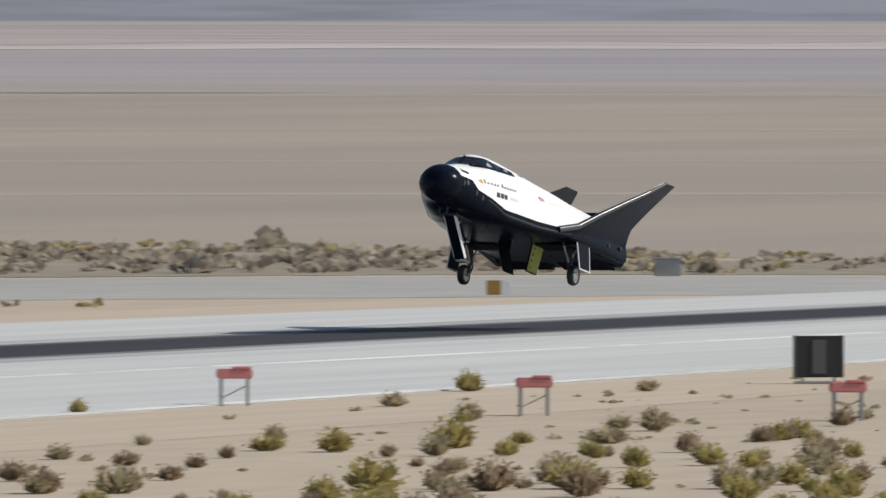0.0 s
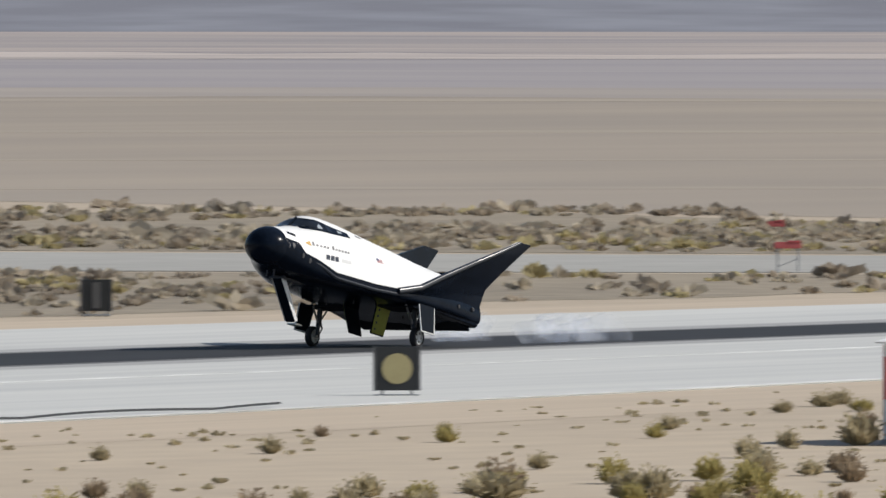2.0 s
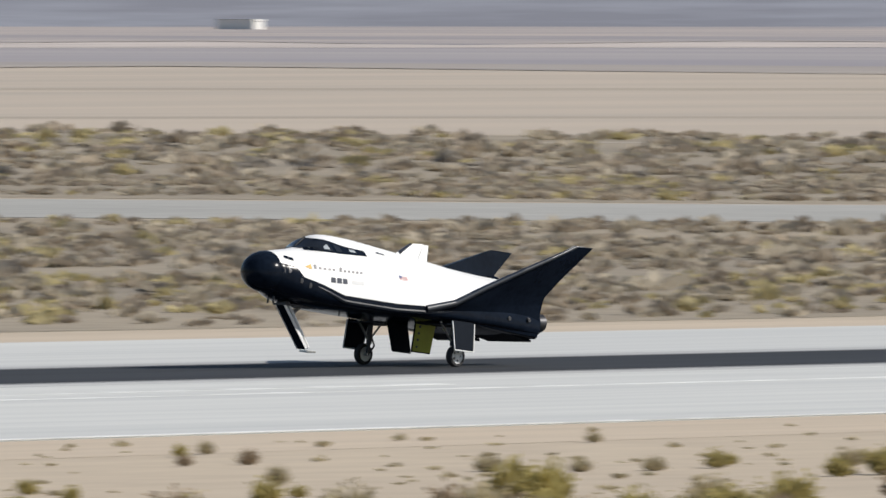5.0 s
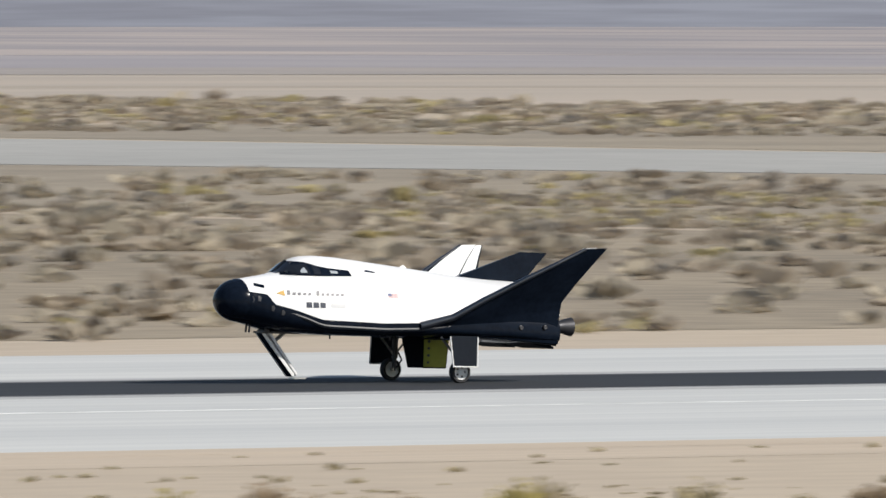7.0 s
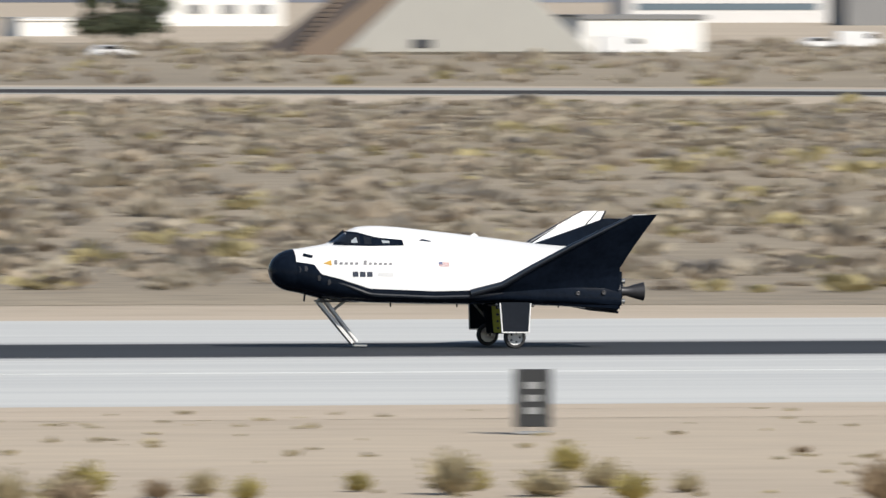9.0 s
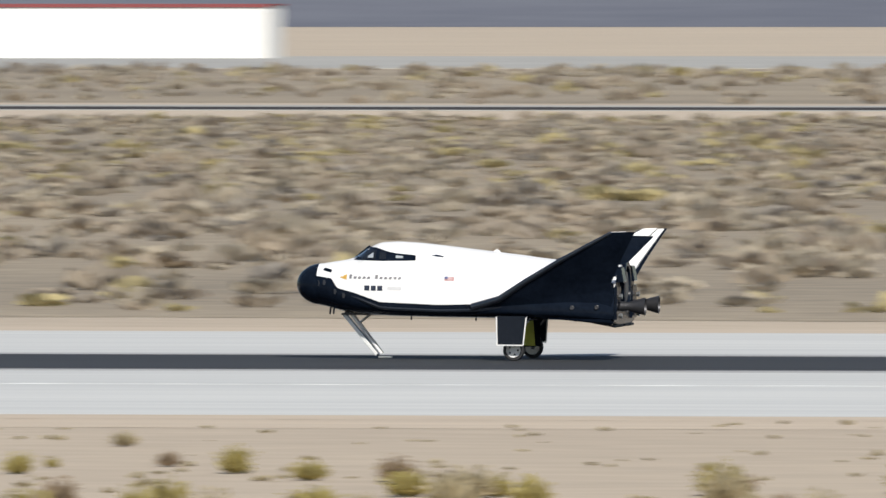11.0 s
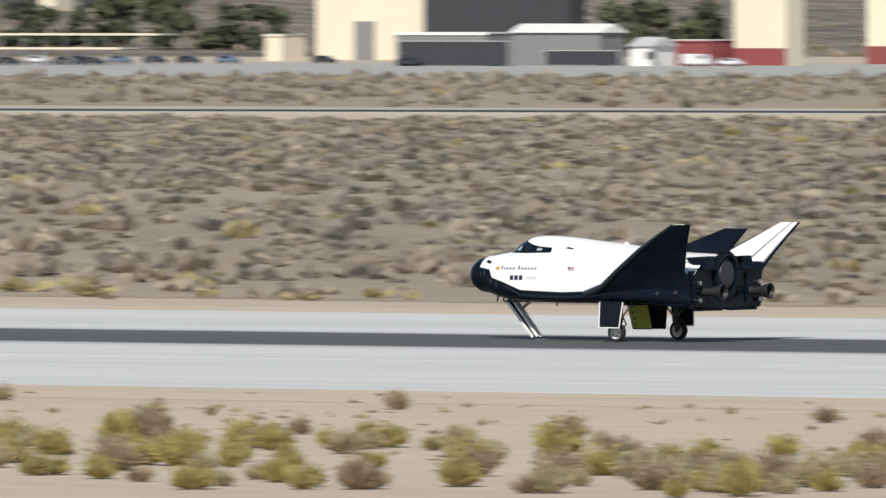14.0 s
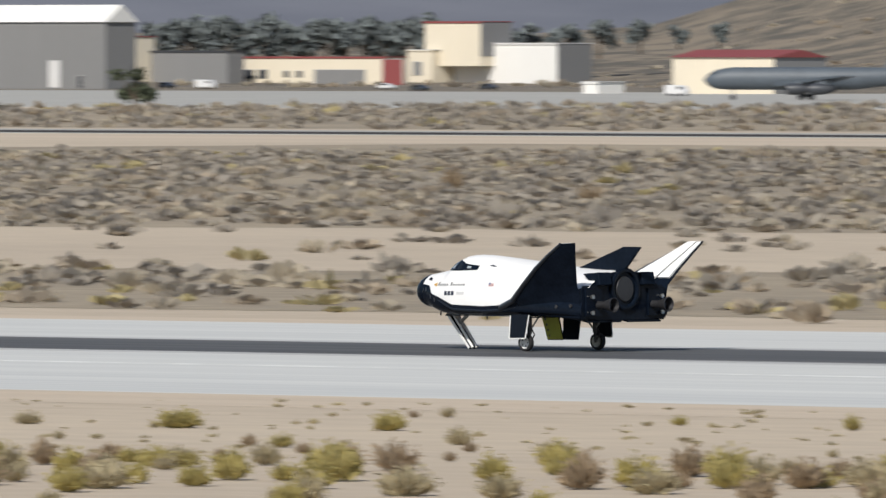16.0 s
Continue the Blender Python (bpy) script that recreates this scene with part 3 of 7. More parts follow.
def spaceplane():
    ship = thing("spaceplane", "white and black winged spaceplane landing on its wheels and nose skid", "spaceplane")
    aft = -2.62
    st = [aft + (5.36 - aft) * i / 130 for i in range(131)]
    nose = [5.36 + (NOSE - 5.36) * math.sin(math.pi / 2 * i / 16) for i in range(17)]
    shell("lower_shell", st, lambda u: section(u)[1], lambda u: min(SEAM(u), section(u)[3] - 0.005), 14, BLACK_SKIN, ship, "glossy black heat-shield tiles", cap_aft=False)
    shell("upper_shell", st, lambda u: min(SEAM(u), section(u)[3] - 0.005), lambda u: section(u)[3], 14, WHITE_SKIN, ship, "white tiled upper hull")
    shell("nose_cap", nose, lambda u: section(u)[1], lambda u: section(u)[3], 18, BLACK_SKIN, ship, "rounded glossy black nose cap")
    # aft bulkhead with raised rim and engine ring
    pts = ring_points(aft, section(aft)[1], section(aft)[3], 20)
    outline = [(-w, z) for z, w in pts] + [(w, z) for z, w in reversed(pts)][1:-1]
    part("aft_bulkhead", prism_bm([(y, z) for y, z in outline], -aft - 0.02, -aft + 0.02, "x"), BLACK_SKIN, ship)
    part("docking_ring", spin_bm([(0.64, -aft - 0.1), (0.66, -aft + 0.10), (0.60, -aft + 0.12), (0.54, -aft + 0.10), (0.52, -aft), (0.0, -aft + 0.01)], 36, "x", (0, 0, 1.93)), BLACK_SKIN, ship, "round black docking port", smooth=True)
    part("docking_hatch", spin_bm([(0.40, -aft + 0.02), (0.38, -aft + 0.07), (0.0, -aft + 0.09)], 28, "x", (0, 0, 1.93)), DARK_METAL, ship, smooth=True)
    for side in (-1, 1):
        part("aft_fairing", box_bm((0.30, 0.95, 1.05), (-aft - 0.07, side * 1.45, 1.52), 0.10), BLACK_SKIN, ship, smooth=True)
        eng = part("engine_nozzle", spin_bm([(0.13, -aft + 0.08), (0.11, -aft + 0.30), (0.17, -aft + 0.50), (0.235, -aft + 0.74), (0.215, -aft + 0.75), (0.15, -aft + 0.50), (0.0, -aft + 0.4)], 24, "x", (0, side * 1.28, 1.44)), DARK_METAL, ship, "dark metal rocket nozzle", smooth=True)
        for dz in (-0.25, 0.25):
            part("thruster", spin_bm([(0.05, -aft + 0.1), (0.07, -aft + 0.19), (0.0, -aft + 0.17)], 12, "x", (0, side * 1.62, 1.45 + dz)), STEEL, ship, smooth=True)
        part("aft_shoulder", prism_bm([(-aft - 0.55, 2.42), (-aft + 0.10, 2.46), (-aft + 0.18, 2.06), (-aft - 0.1, 2.02)], side * 0.72, side * 1.30, "y", 0.02), BLACK_SKIN, ship)
        part("body_flap", prism_bm([(-aft - 0.75, 1.03), (-aft + 0.03, 0.89), (-aft + 0.03, 0.95), (-aft - 0.75, 1.10)], side * 0.15, side * 1.70, "y", 0.01), BELLY, ship)
        winglet(ship, side)
    # centre fin
    fin = [(0.75, 2.58), (2.63, 3.25), (3.40, 3.24), (2.66, 2.48), (1.5, 2.5)]
    part("centre_fin", taper_fin([(x, 0, z) for x, z in fin], (0, 1, 0), (0.10, 0.03, 0.025, 0.07, 0.10)), BLACK_SKIN, ship, "black swept centre fin", smooth=True)
    # bead added under the white hull, shaped to catch the chine's line of glint
    for side in (-1, 1):
        bm = bmesh.new()
        rings = []
        for i in range(46):
            u = 4.55 - 0.1 * i
            z = SEAM(u) - 0.10 - 0.05 * min(1, i / 12)
            r = 0.05 * min(1, (i + 1) / 6, (46 - i) / 8)
            c = Vector((-u, side * (half_width(u, z) - 0.022), z))
            rings.append([bm.verts.new(c + Vector((0, side * r * math.cos(a), r * math.sin(a)))) for a in (math.radians(45 * k) for k in range(8))])
        for p, q in zip(rings, rings[1:]):
            for k in range(8):
                bm.faces.new((p[k], p[(k + 1) % 8], q[(k + 1) % 8], q[k]))
        part("chine", bm, SATIN_EDGE, ship, "glossy black bead added along the chine for its glint", smooth=True)
    cockpit(ship)
    markings(ship)
    gear(ship)
    return ship


def taper_fin(points, across, half):
    """A thin slab through 3D corners, half[i] thick on each side of corner i."""
    bm = bmesh.new()
    n = len(points)
    across = Vector(across).normalized()
    a = [bm.verts.new(Vector(p) - across * h) for p, h in zip(points, half)]
    b = [bm.verts.new(Vector(p) + across * h) for p, h in zip(points, half)]
    bm.faces.new(a)
    bm.faces.new(b[::-1])
    for i in range(n):
        bm.faces.new((a[i], a[(i + 1) % n], b[(i + 1) % n], b[i]))
    bmesh.ops.bevel(bm, geom=list(bm.edges), offset=0.018, segments=2, affect="EDGES", clamp_overlap=True)
    return bm


SPAN = [  # leading edge and trailing edge, from the root to the tip
    ((-1.10, 1.62, 1.38), (2.60, 1.95, 1.45)),
    ((-0.36, 1.88, 1.60), (2.60, 2.04, 1.85)),
    ((0.36, 2.20, 2.06), (2.58, 2.12, 2.04)),
    ((1.28, 2.60, 2.60), (2.84, 2.45, 2.56)),
    ((2.02, 2.86, 3.00), (3.10, 2.76, 3.02)),
    ((2.70, 3.02, 3.36), (3.32, 3.00, 3.39)),
]


def span_point(s, c, off):
    """A point on the winglet: s up the span (0 to 5), c along the chord, off inwards."""
    k = min(int(s), 4)
    f = s - k
    lead = Vector(SPAN[k][0]).lerp(Vector(SPAN[k + 1][0]), f)
    trail = Vector(SPAN[k][1]).lerp(Vector(SPAN[k + 1][1]), f)
    return lead.lerp(trail, c) + Vector((0, -0.78, 0.62)) * off


def winglet_patch(s0, s1, c0, c1, off, thick, side, ns=10, nc=6):
    """A closed shell over a stretch of the winglet; thick(c, s) is the half thickness."""
    bm = bmesh.new()
    ss, cs = [s0 + (s1 - s0) * i / ns for i in range(ns + 1)], [c0 + (c1 - c0) * (i / nc) ** 1.5 for i in range(nc + 1)]
    put = lambda p: bm.verts.new((p.x, side * p.y, p.z))
    up = [[put(span_point(s, c, off + thick(c, s))) for c in cs] for s in ss]
    dn = [[put(span_point(s, c, off - thick(c, s))) for c in cs] for s in ss]
    for g in (up, dn):
        for i in range(ns):
            for k in range(nc):
                bm.faces.new((g[i][k], g[i][k + 1], g[i + 1][k + 1], g[i + 1][k]))
    for i in range(ns):
        bm.faces.new((up[i][0], up[i + 1][0], dn[i + 1][0], dn[i][0]))
        bm.faces.new((up[i][-1], up[i + 1][-1], dn[i + 1][-1], dn[i][-1]))
    for k in range(nc):
        bm.faces.new((up[0][k], up[0][k + 1], dn[0][k + 1], dn[0][k]))
        bm.faces.new((up[-1][k], up[-1][k + 1], dn[-1][k + 1], dn[-1][k]))
    bmesh.ops.remove_doubles(bm, verts=bm.verts, dist=1e-5)
    return bm


def winglet(ship, side):
    s = side
    foil = lambda c, q: 0.004 + (0.30 - 0.045 * q) * (math.sqrt(c) * 0.62 - c * 0.60 + 0.02 * (1 - c)) * 0.9
    ob = part("winglet", winglet_patch(0, 5, 0, 1, 0, foil, s, 30, 12), BLACK_SKIN, ship, "swept black winglet with a white inner face", smooth=True)
    for sub in ob.data.polygons:
        sub.use_smooth = True
    edge_rods = [rod_bm((a[0][0], s * a[0][1], a[0][2]), (b[0][0], s * b[0][1], b[0][2]), 0.10 - 0.012 * k, 0.088 - 0.012 * k, 14) for k, (a, b) in enumerate(zip(SPAN, SPAN[1:]))]
    part("leading_edge", join_bm(*edge_rods), GLOSS_EDGE, ob, "rounded glossy black leading edge", smooth=True)
    part("winglet_lining", winglet_patch(2.05, 4.9, 0.10, 0.66, 0.085, lambda c, q: 0.03 - 0.008 * abs(q - 2), s), WHITE_SKIN, ob, "white inner face", smooth=True)
    part("rudder", winglet_patch(2.35, 4.9, 0.69, 0.94, 0.05, lambda c, q: 0.035 - 0.008 * abs(q - 2), s), WHITE_SKIN, ob, "white hinged rudder", smooth=True)
    # strake that blends the wing root into the hull
    strake = [(-1.9, 1.34, 1.30), (-1.2, 1.60, 1.42), (-0.2, 1.80, 1.62), (2.62, 2.02, 1.98), (2.63, 1.98, 0.96), (0.6, 1.74, 1.14), (-1.2, 1.46, 1.14)]
    bm = bmesh.new()
    outer = [bm.verts.new((x, s * y, z)) for x, y, z in strake]
    inner = [bm.verts.new((x, s * (y - 0.35), z)) for x, y, z in strake]
    bm.faces.new(outer)
    bm.faces.new(inner[::-1])
    for i in range(len(strake)):
        bm.faces.new((outer[i], outer[(i + 1) % 7], inner[(i + 1) % 7], inner[i]))
    bmesh.ops.bevel(bm, geom=[e for e in bm.edges], offset=0.05, segments=3, affect="EDGES", clamp_overlap=True)
    part("wing_root", bm, BLACK_SKIN, ship, smooth=True)
    for u, z in ((-1.55, 1.40), (-2.2, 1.42)):
        part("thruster_port", spin_bm([(0.0, s * (-u * 0.09 + 1.835)), (0.045, s * (-u * 0.09 + 1.845)), (0.055, s * (-u * 0.09 + 1.84)), (0.055, s * 1.8)], 12, "y", (-u, 0, z)), DARK_METAL, ship, smooth=True)


def cockpit(ship):
    band = [(4.40, 2.545), (4.16, 2.80), (4.04, 2.885), (3.80, 2.865), (3.45, 2.765), (3.25, 2.73), (2.72, 2.685), (2.70, 2.55), (3.6, 2.53)]
    for ob in decal("window_band", band, BLACK_SKIN, ship, 0.012, "black surround of the cockpit windows"):
        pass
    for k, poly in enumerate(([(4.22, 2.575), (4.03, 2.81), (3.78, 2.80), (3.78, 2.56)], [(3.68, 2.57), (3.68, 2.77), (3.50, 2.73), (3.50, 2.57)], [(3.24, 2.60), (3.24, 2.67), (3.05, 2.655), (3.05, 2.60)])):
        decal("window", poly, PALE_PANE if k == 2 else PANE, ship, 0.022, "cockpit window pane")
        # glare on the front pane is a pale patch laid over the dark glass
        if k == 0:
            decal("window_glare", [(4.0, 2.60), (3.98, 2.66), (3.86, 2.74), (3.84, 2.60)], PALE_PANE, ship, 0.027)
    part("windscreen_post", rod_bm((-4.42, 0, 2.60), (-4.05, 0, 2.90), 0.03, 0.03, 8), BLACK_SKIN, ship)
    for side in (-1, 1):
        bm = bmesh.new()
        cols = []
        for f in np.linspace(0, 1, 8):
            u = 4.42 - 0.36 * f
            z0 = section(u)[3]
            row = []
            for g in np.linspace(0.05, 0.9, 8):
                z = z0 - (z0 - 2.53) * g * g * (0.35 + 0.65 * f)
                row.append(bm.verts.new((-u - 0.012, side * (half_width(u, z) + 0.01), z + 0.014)))
            cols.append(row)
        for a, b in zip(cols, cols[1:]):
            for i in range(7):
                bm.faces.new((a[i], a[i + 1], b[i + 1], b[i]))
        part("windscreen", bm, PANE, ship, "dark glass windscreen", smooth=True)


def markings(ship):
    # bars stand for the lettering
    x = 4.55
    decal("emblem", [(4.72, 2.09), (4.52, 2.17), (4.52, 2.03)], GOLD_MARK, ship, 0.010, "gold crescent emblem")
    for i in range(5):
        u = 4.46 - i * 0.125
        decal("lettering", [(u, 2.06), (u - 0.075, 2.06), (u - 0.09, 2.12 + 0.05 * (i == 0)), (u - 0.015, 2.12 + 0.05 * (i == 0))], GREY_MARK, ship, 0.010, "grey bars of lettering")
    for i in range(6):
        u = 3.75 - i * 0.125
        decal("lettering", [(u, 2.06), (u - 0.075, 2.06), (u - 0.09, 2.12 + 0.05 * (i == 0)), (u - 0.015, 2.12 + 0.05 * (i == 0))], GREY_MARK, ship, 0.010, "grey bars of lettering")
    for i in range(3):
        u = 4.02 - i * 0.175
        decal("lettering", [(u, 1.76), (u - 0.135, 1.76), (u - 0.135, 1.89), (u, 1.89)], DARK_MARK, ship, 0.010, "bold dark bars of lettering")
    decal("lettering", [(3.40, 1.78), (3.02, 1.78), (3.02, 1.87), (3.40, 1.87)], FAINT_MARK, ship, 0.006, "faint grey bars of lettering")
    decal("flag_canton", [(1.88, 2.09), (1.88, 2.15), (1.79, 2.15), (1.79, 2.09)], BLUE_MARK, ship, 0.013, "blue canton of a small flag")
    for i in range(4):
        z = 2.04 + i * 0.029
        left = 1.78 if i > 1 else 1.88
        decal("flag_stripe", [(left, z), (left, z + 0.012), (1.62, z + 0.012), (1.62, z)], RED_MARK, ship, 0.010, "red stripe of a small flag")
    for i in range(6):
        u = 1.45 - i * 0.14
        decal("lettering", [(u, 2.05), (u - 0.09, 2.05), (u - 0.09, 2.11), (u, 2.11)], WHITE_SKIN, ship, 0.006, "faint bars of lettering")
    decal("vent", [(2.30, 2.675), (2.20, 2.71), (1.98, 2.665), (2.0, 2.64)], DARK_MARK, ship, 0.010, "dark slot vent")
    decal("nose_port", [(5.20, 2.26), (5.16, 2.33), (4.94, 2.28), (4.97, 2.21)], BLACK_SKIN, ship, 0.010, "black oval port")
    for u, z in ((5.33, 1.93), (5.17, 1.95), (4.86, 1.72), (4.62, 1.62)):
        decal("thruster_port", [(u, z - 0.06), (u - 0.05, z - 0.07), (u - 0.08, z), (u - 0.05, z + 0.07), (u, z + 0.06)], DARK_METAL, ship, 0.008, "dark thruster port")
    for x, y in ((-5.05, -0.1), (-5.0, 0.15)):
        part("air_probe", rod_bm((x, y, 1.30), (x - 0.02, y, 1.12), 0.025), DARK_METAL, ship)
    for u in (2.9, 1.2, -0.6, -1.4):
        part("drain_stub", rod_bm((-u, -0.3, 1.1), (-u, -0.3, 1.0), 0.02), DARK_METAL, ship)
    part("antenna", prism_bm([(-0.85, 2.78), (-0.70, 2.86), (-0.60, 2.78)], -0.01, 0.01), WHITE_SKIN, ship)


def gear(ship):
    for s in (-1, 1):
        y = s * 1.675
        part("gear_strut", join_bm(rod_bm((0.02, s * 1.52, 1.15), (0.02, s * 1.52, 0.55), 0.075), rod_bm((0.02, s * 1.52, 0.58), (0.02, s * 1.54, 0.24), 0.05)), DARK_METAL, ship, "dark oleo strut", smooth=True)
        part("drag_brace", join_bm(rod_bm((-0.45, s * 1.50, 1.12), (0.0, s * 1.52, 0.62), 0.03), rod_bm((0.40, s * 1.50, 1.10), (0.04, s * 1.52, 0.66), 0.025)), STEEL, ship)
        part("torque_link", join_bm(rod_bm((0.10, s * 1.52, 0.72), (0.22, s * 1.52, 0.52), 0.022), rod_bm((0.22, s * 1.52, 0.52), (0.08, s * 1.53, 0.32), 0.022)), DARK_METAL, ship)
        wheel = part("main_wheel", spin_bm([(0.19, y - 0.085), (0.255, y - 0.085), (0.275, y - 0.05), (0.28, y), (0.275, y + 0.05), (0.255, y + 0.085), (0.19, y + 0.085), (0.19, y - 0.085)], 36, "y", (0, 0, 0.28)), TYRE, ship, "black rubber tyre", smooth=True)
        part("rim", spin_bm([(0.0, y + s * 0.075), (0.07, y + s * 0.085), (0.10, y + s * 0.055), (0.16, y + s * 0.05), (0.195, y + s * 0.08), (0.195, y - s * 0.08), (0.15, y - s * 0.05), (0.0, y - s * 0.06)], 28, "y", (0, 0, 0.28)), WHEEL_PAINT, wheel, "white painted wheel rim", smooth=True)
        for k in range(5):
            a = 2 * math.pi * k / 5
            part("rim_hole", spin_bm([(0.0, y + s * 0.062), (0.028, y + s * 0.062), (0.028, y + s * 0.05)], 10, "y", (0.115 * math.cos(a), 0, 0.28 + 0.115 * math.sin(a))), DARK_METAL, wheel)
        part("axle", rod_bm((0, s * 1.50, 0.28), (0, y, 0.28), 0.04), STEEL, ship)
        door = part("gear_door", taper_fin([(-0.42, s * 1.90, 1.16), (0.34, s * 1.92, 1.16), (0.28, s * 2.02, 0.43), (-0.38, s * 2.02, 0.40)], (0, 1, 0.1), (0.02,) * 4), BELLY, ship, "black main gear door hanging open")
        part("door_edge", box_bm((0.70, 0.06, 0.035), (-0.05, s * 2.02, 0.41), 0.008), WHEEL_PAINT, door, "white lower edge")
        for x0, x1 in ((-0.43, -0.39), (0.35, 0.29)):
            part("door_edge", rod_bm((x0, s * 1.915, 1.14), (x1, s * 2.03, 0.42), 0.02, 0.02, 6), WHEEL_PAINT, door, "white side edge")
        inner = part("inner_gear_door", taper_fin([(-0.40, s * 0.52, 1.12), (0.36, s * 0.52, 1.12), (0.40, s * 0.34, 0.34), (-0.30, s * 0.34, 0.34)], (0, 1, 0.2), (0.018,) * 4), BELLY, ship, "black inner gear door hanging open")
        part("door_lining", taper_fin([(-0.37, s * 0.545, 1.09), (0.33, s * 0.545, 1.09), (0.37, s * 0.368, 0.37), (-0.27, s * 0.368, 0.37)], (0, 1, 0.2), (0.008,) * 4), PRIMER, inner, "yellow-green primed door lining")
        for k in range(4):
            part("lining_hole", spin_bm([(0.0, s * 0.02), (0.035, s * 0.02), (0.035, 0.0)], 10, "y", (-0.22 + 0.02 * k, s * (0.525 - 0.045 * k), 1.0 - 0.17 * k)), DARK_MARK, inner)
        part("gear_bay", box_bm((0.95, 1.15, 0.03), (0, s * 1.2, 1.065)), BELLY, ship)
    # nose skid
    a, b = Vector((-4.66, 0, 1.22)), Vector((-3.66, 0, 0.05))
    part("skid_leg", join_bm(*(rod_bm(a + Vector((0.08, dy, 0)), b + Vector((-0.05, dy, 0.06)), 0.045) for dy in (-0.1, 0.1))), WHEEL_PAINT, ship, "twin-tube white skid leg", smooth=True)
    turn = (b - a).to_track_quat("X", "Z").to_matrix().to_4x4()
    shoe = part("skid_shoe", box_bm((1.42, 0.30, 0.06), (a + b) / 2 + Vector((-0.10, 0, -0.03)), 0.02, turn), BLACK_SKIN, ship, "black skid shoe plate")
    for dy in (-1, 1):
        part("shoe_edge", box_bm((1.36, 0.018, 0.085), (a + b) / 2 + Vector((-0.10, dy * 0.157, -0.03)), 0.004, turn), WHEEL_PAINT, shoe, "pale edge of the skid")
    part("skid_foot", box_bm((0.34, 0.30, 0.04), (-3.62, 0, 0.022), 0.012), STEEL, ship, "steel skid foot")
    part("skid_brace", join_bm(rod_bm((-4.0, -0.06, 1.14), (-4.36, -0.06, 0.86), 0.028), rod_bm((-4.0, 0.06, 1.14), (-4.36, 0.06, 0.86), 0.028)), STEEL, ship)
    part("skid_bay", box_bm((1.1, 0.5, 0.05), (-4.2, 0, 1.13), 0.01), DARK_METAL, ship)
    part("skid_hinge", rod_bm((-4.62, -0.18, 1.15), (-4.62, 0.18, 1.15), 0.06), DARK_METAL, ship)


ship = spaceplane()
# ---- desert shrubs ----
SHRUB_MATS = [
    material("rabbitbrush", (0.47, 0.40, 0.155), 0.9, second=(0.37, 0.315, 0.14), scale=0.7, fine=6, amount=1.2, island=0.18, thin=0.45, spec=0.1),
    material("sagebrush", (0.50, 0.43, 0.275), 0.9, second=(0.39, 0.335, 0.225), scale=0.7, fine=6, amount=1.2, island=0.18, thin=0.45, spec=0.1),
    material("dry_brush", (0.42, 0.325, 0.22), 0.9, second=(0.31, 0.245, 0.17), scale=0.7, fine=6, amount=1.2, island=0.18, thin=0.45, spec=0.1),
]
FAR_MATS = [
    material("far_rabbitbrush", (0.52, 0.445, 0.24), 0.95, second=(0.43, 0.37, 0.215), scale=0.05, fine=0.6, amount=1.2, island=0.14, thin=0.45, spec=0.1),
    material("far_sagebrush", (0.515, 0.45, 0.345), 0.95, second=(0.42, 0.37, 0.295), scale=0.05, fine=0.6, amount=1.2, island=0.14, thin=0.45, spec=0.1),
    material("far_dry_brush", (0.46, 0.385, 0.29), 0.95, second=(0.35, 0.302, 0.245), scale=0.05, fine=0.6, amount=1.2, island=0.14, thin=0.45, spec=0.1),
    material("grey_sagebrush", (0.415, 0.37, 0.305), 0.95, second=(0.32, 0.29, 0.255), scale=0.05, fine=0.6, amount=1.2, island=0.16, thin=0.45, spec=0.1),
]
rng = np.random.default_rng(7)


def shrub_arrays(sprays, tips, wide):
    """One shrub a metre wide and high: sprays of twigs fanning out from the foot to a lobed crown, with finer tips round it."""
    vs, fs = [], []
    seed = rng.uniform(0, 50)

    def crown(th, a):
        u = Vector((math.sin(th) * math.cos(a), math.sin(th) * math.sin(a), math.cos(th)))
        k = 0.46 + 0.13 * noise.noise(u * 1.9 + Vector((seed, 0, 0))) + 0.07 * noise.noise(u * 4.5 + Vector((0, seed, 0)))
        return np.array((k * u.x, k * u.y, 0.40 + 1.2 * k * u.z if u.z > 0 else 0.40 + 0.75 * k * u.z)), np.array(u)

    def kite(foot, tip, width):
        along = tip - foot
        across = np.cross(along, rng.normal(size=3))
        across *= width / (np.linalg.norm(across) + 1e-9)
        waist = foot + along * rng.uniform(0.55, 0.72)
        k = len(vs)
        vs.extend((tuple(foot), tuple(waist + across), tuple(tip), tuple(waist - across)))
        fs.append((k, k + 1, k + 2, k + 3))

    for _ in range(sprays):
        p, u = crown(math.acos(rng.uniform(-0.45, 1)), rng.uniform(0, 6.28))
        p = p * rng.uniform(0.8, 1.08)
        p[2] = max(p[2], 0.06)
        kite(np.array((p[0] * 0.35, p[1] * 0.35, 0.0)), p, wide * rng.uniform(0.7, 1.3))
    for _ in range(tips):
        p, u = crown(math.acos(rng.uniform(-0.7, 1)), rng.uniform(0, 6.28))
        p = p * rng.uniform(0.78, 1.05)
        p[2] = max(p[2], 0.03)
        way = u + rng.normal(size=3) * 0.45 + np.array((0, 0, 0.5))
        kite(p, p + way * 0.14 / np.linalg.norm(way) * rng.uniform(0.6, 1.3), 0.03 * rng.uniform(0.7, 1.5))
    return np.array(vs), np.array(fs)


NEAR_KINDS = [shrub_arrays(80, 135, 0.09) for _ in range(8)]
FAR_KINDS = [shrub_arrays(15, 0, 0.165) for _ in range(10)]


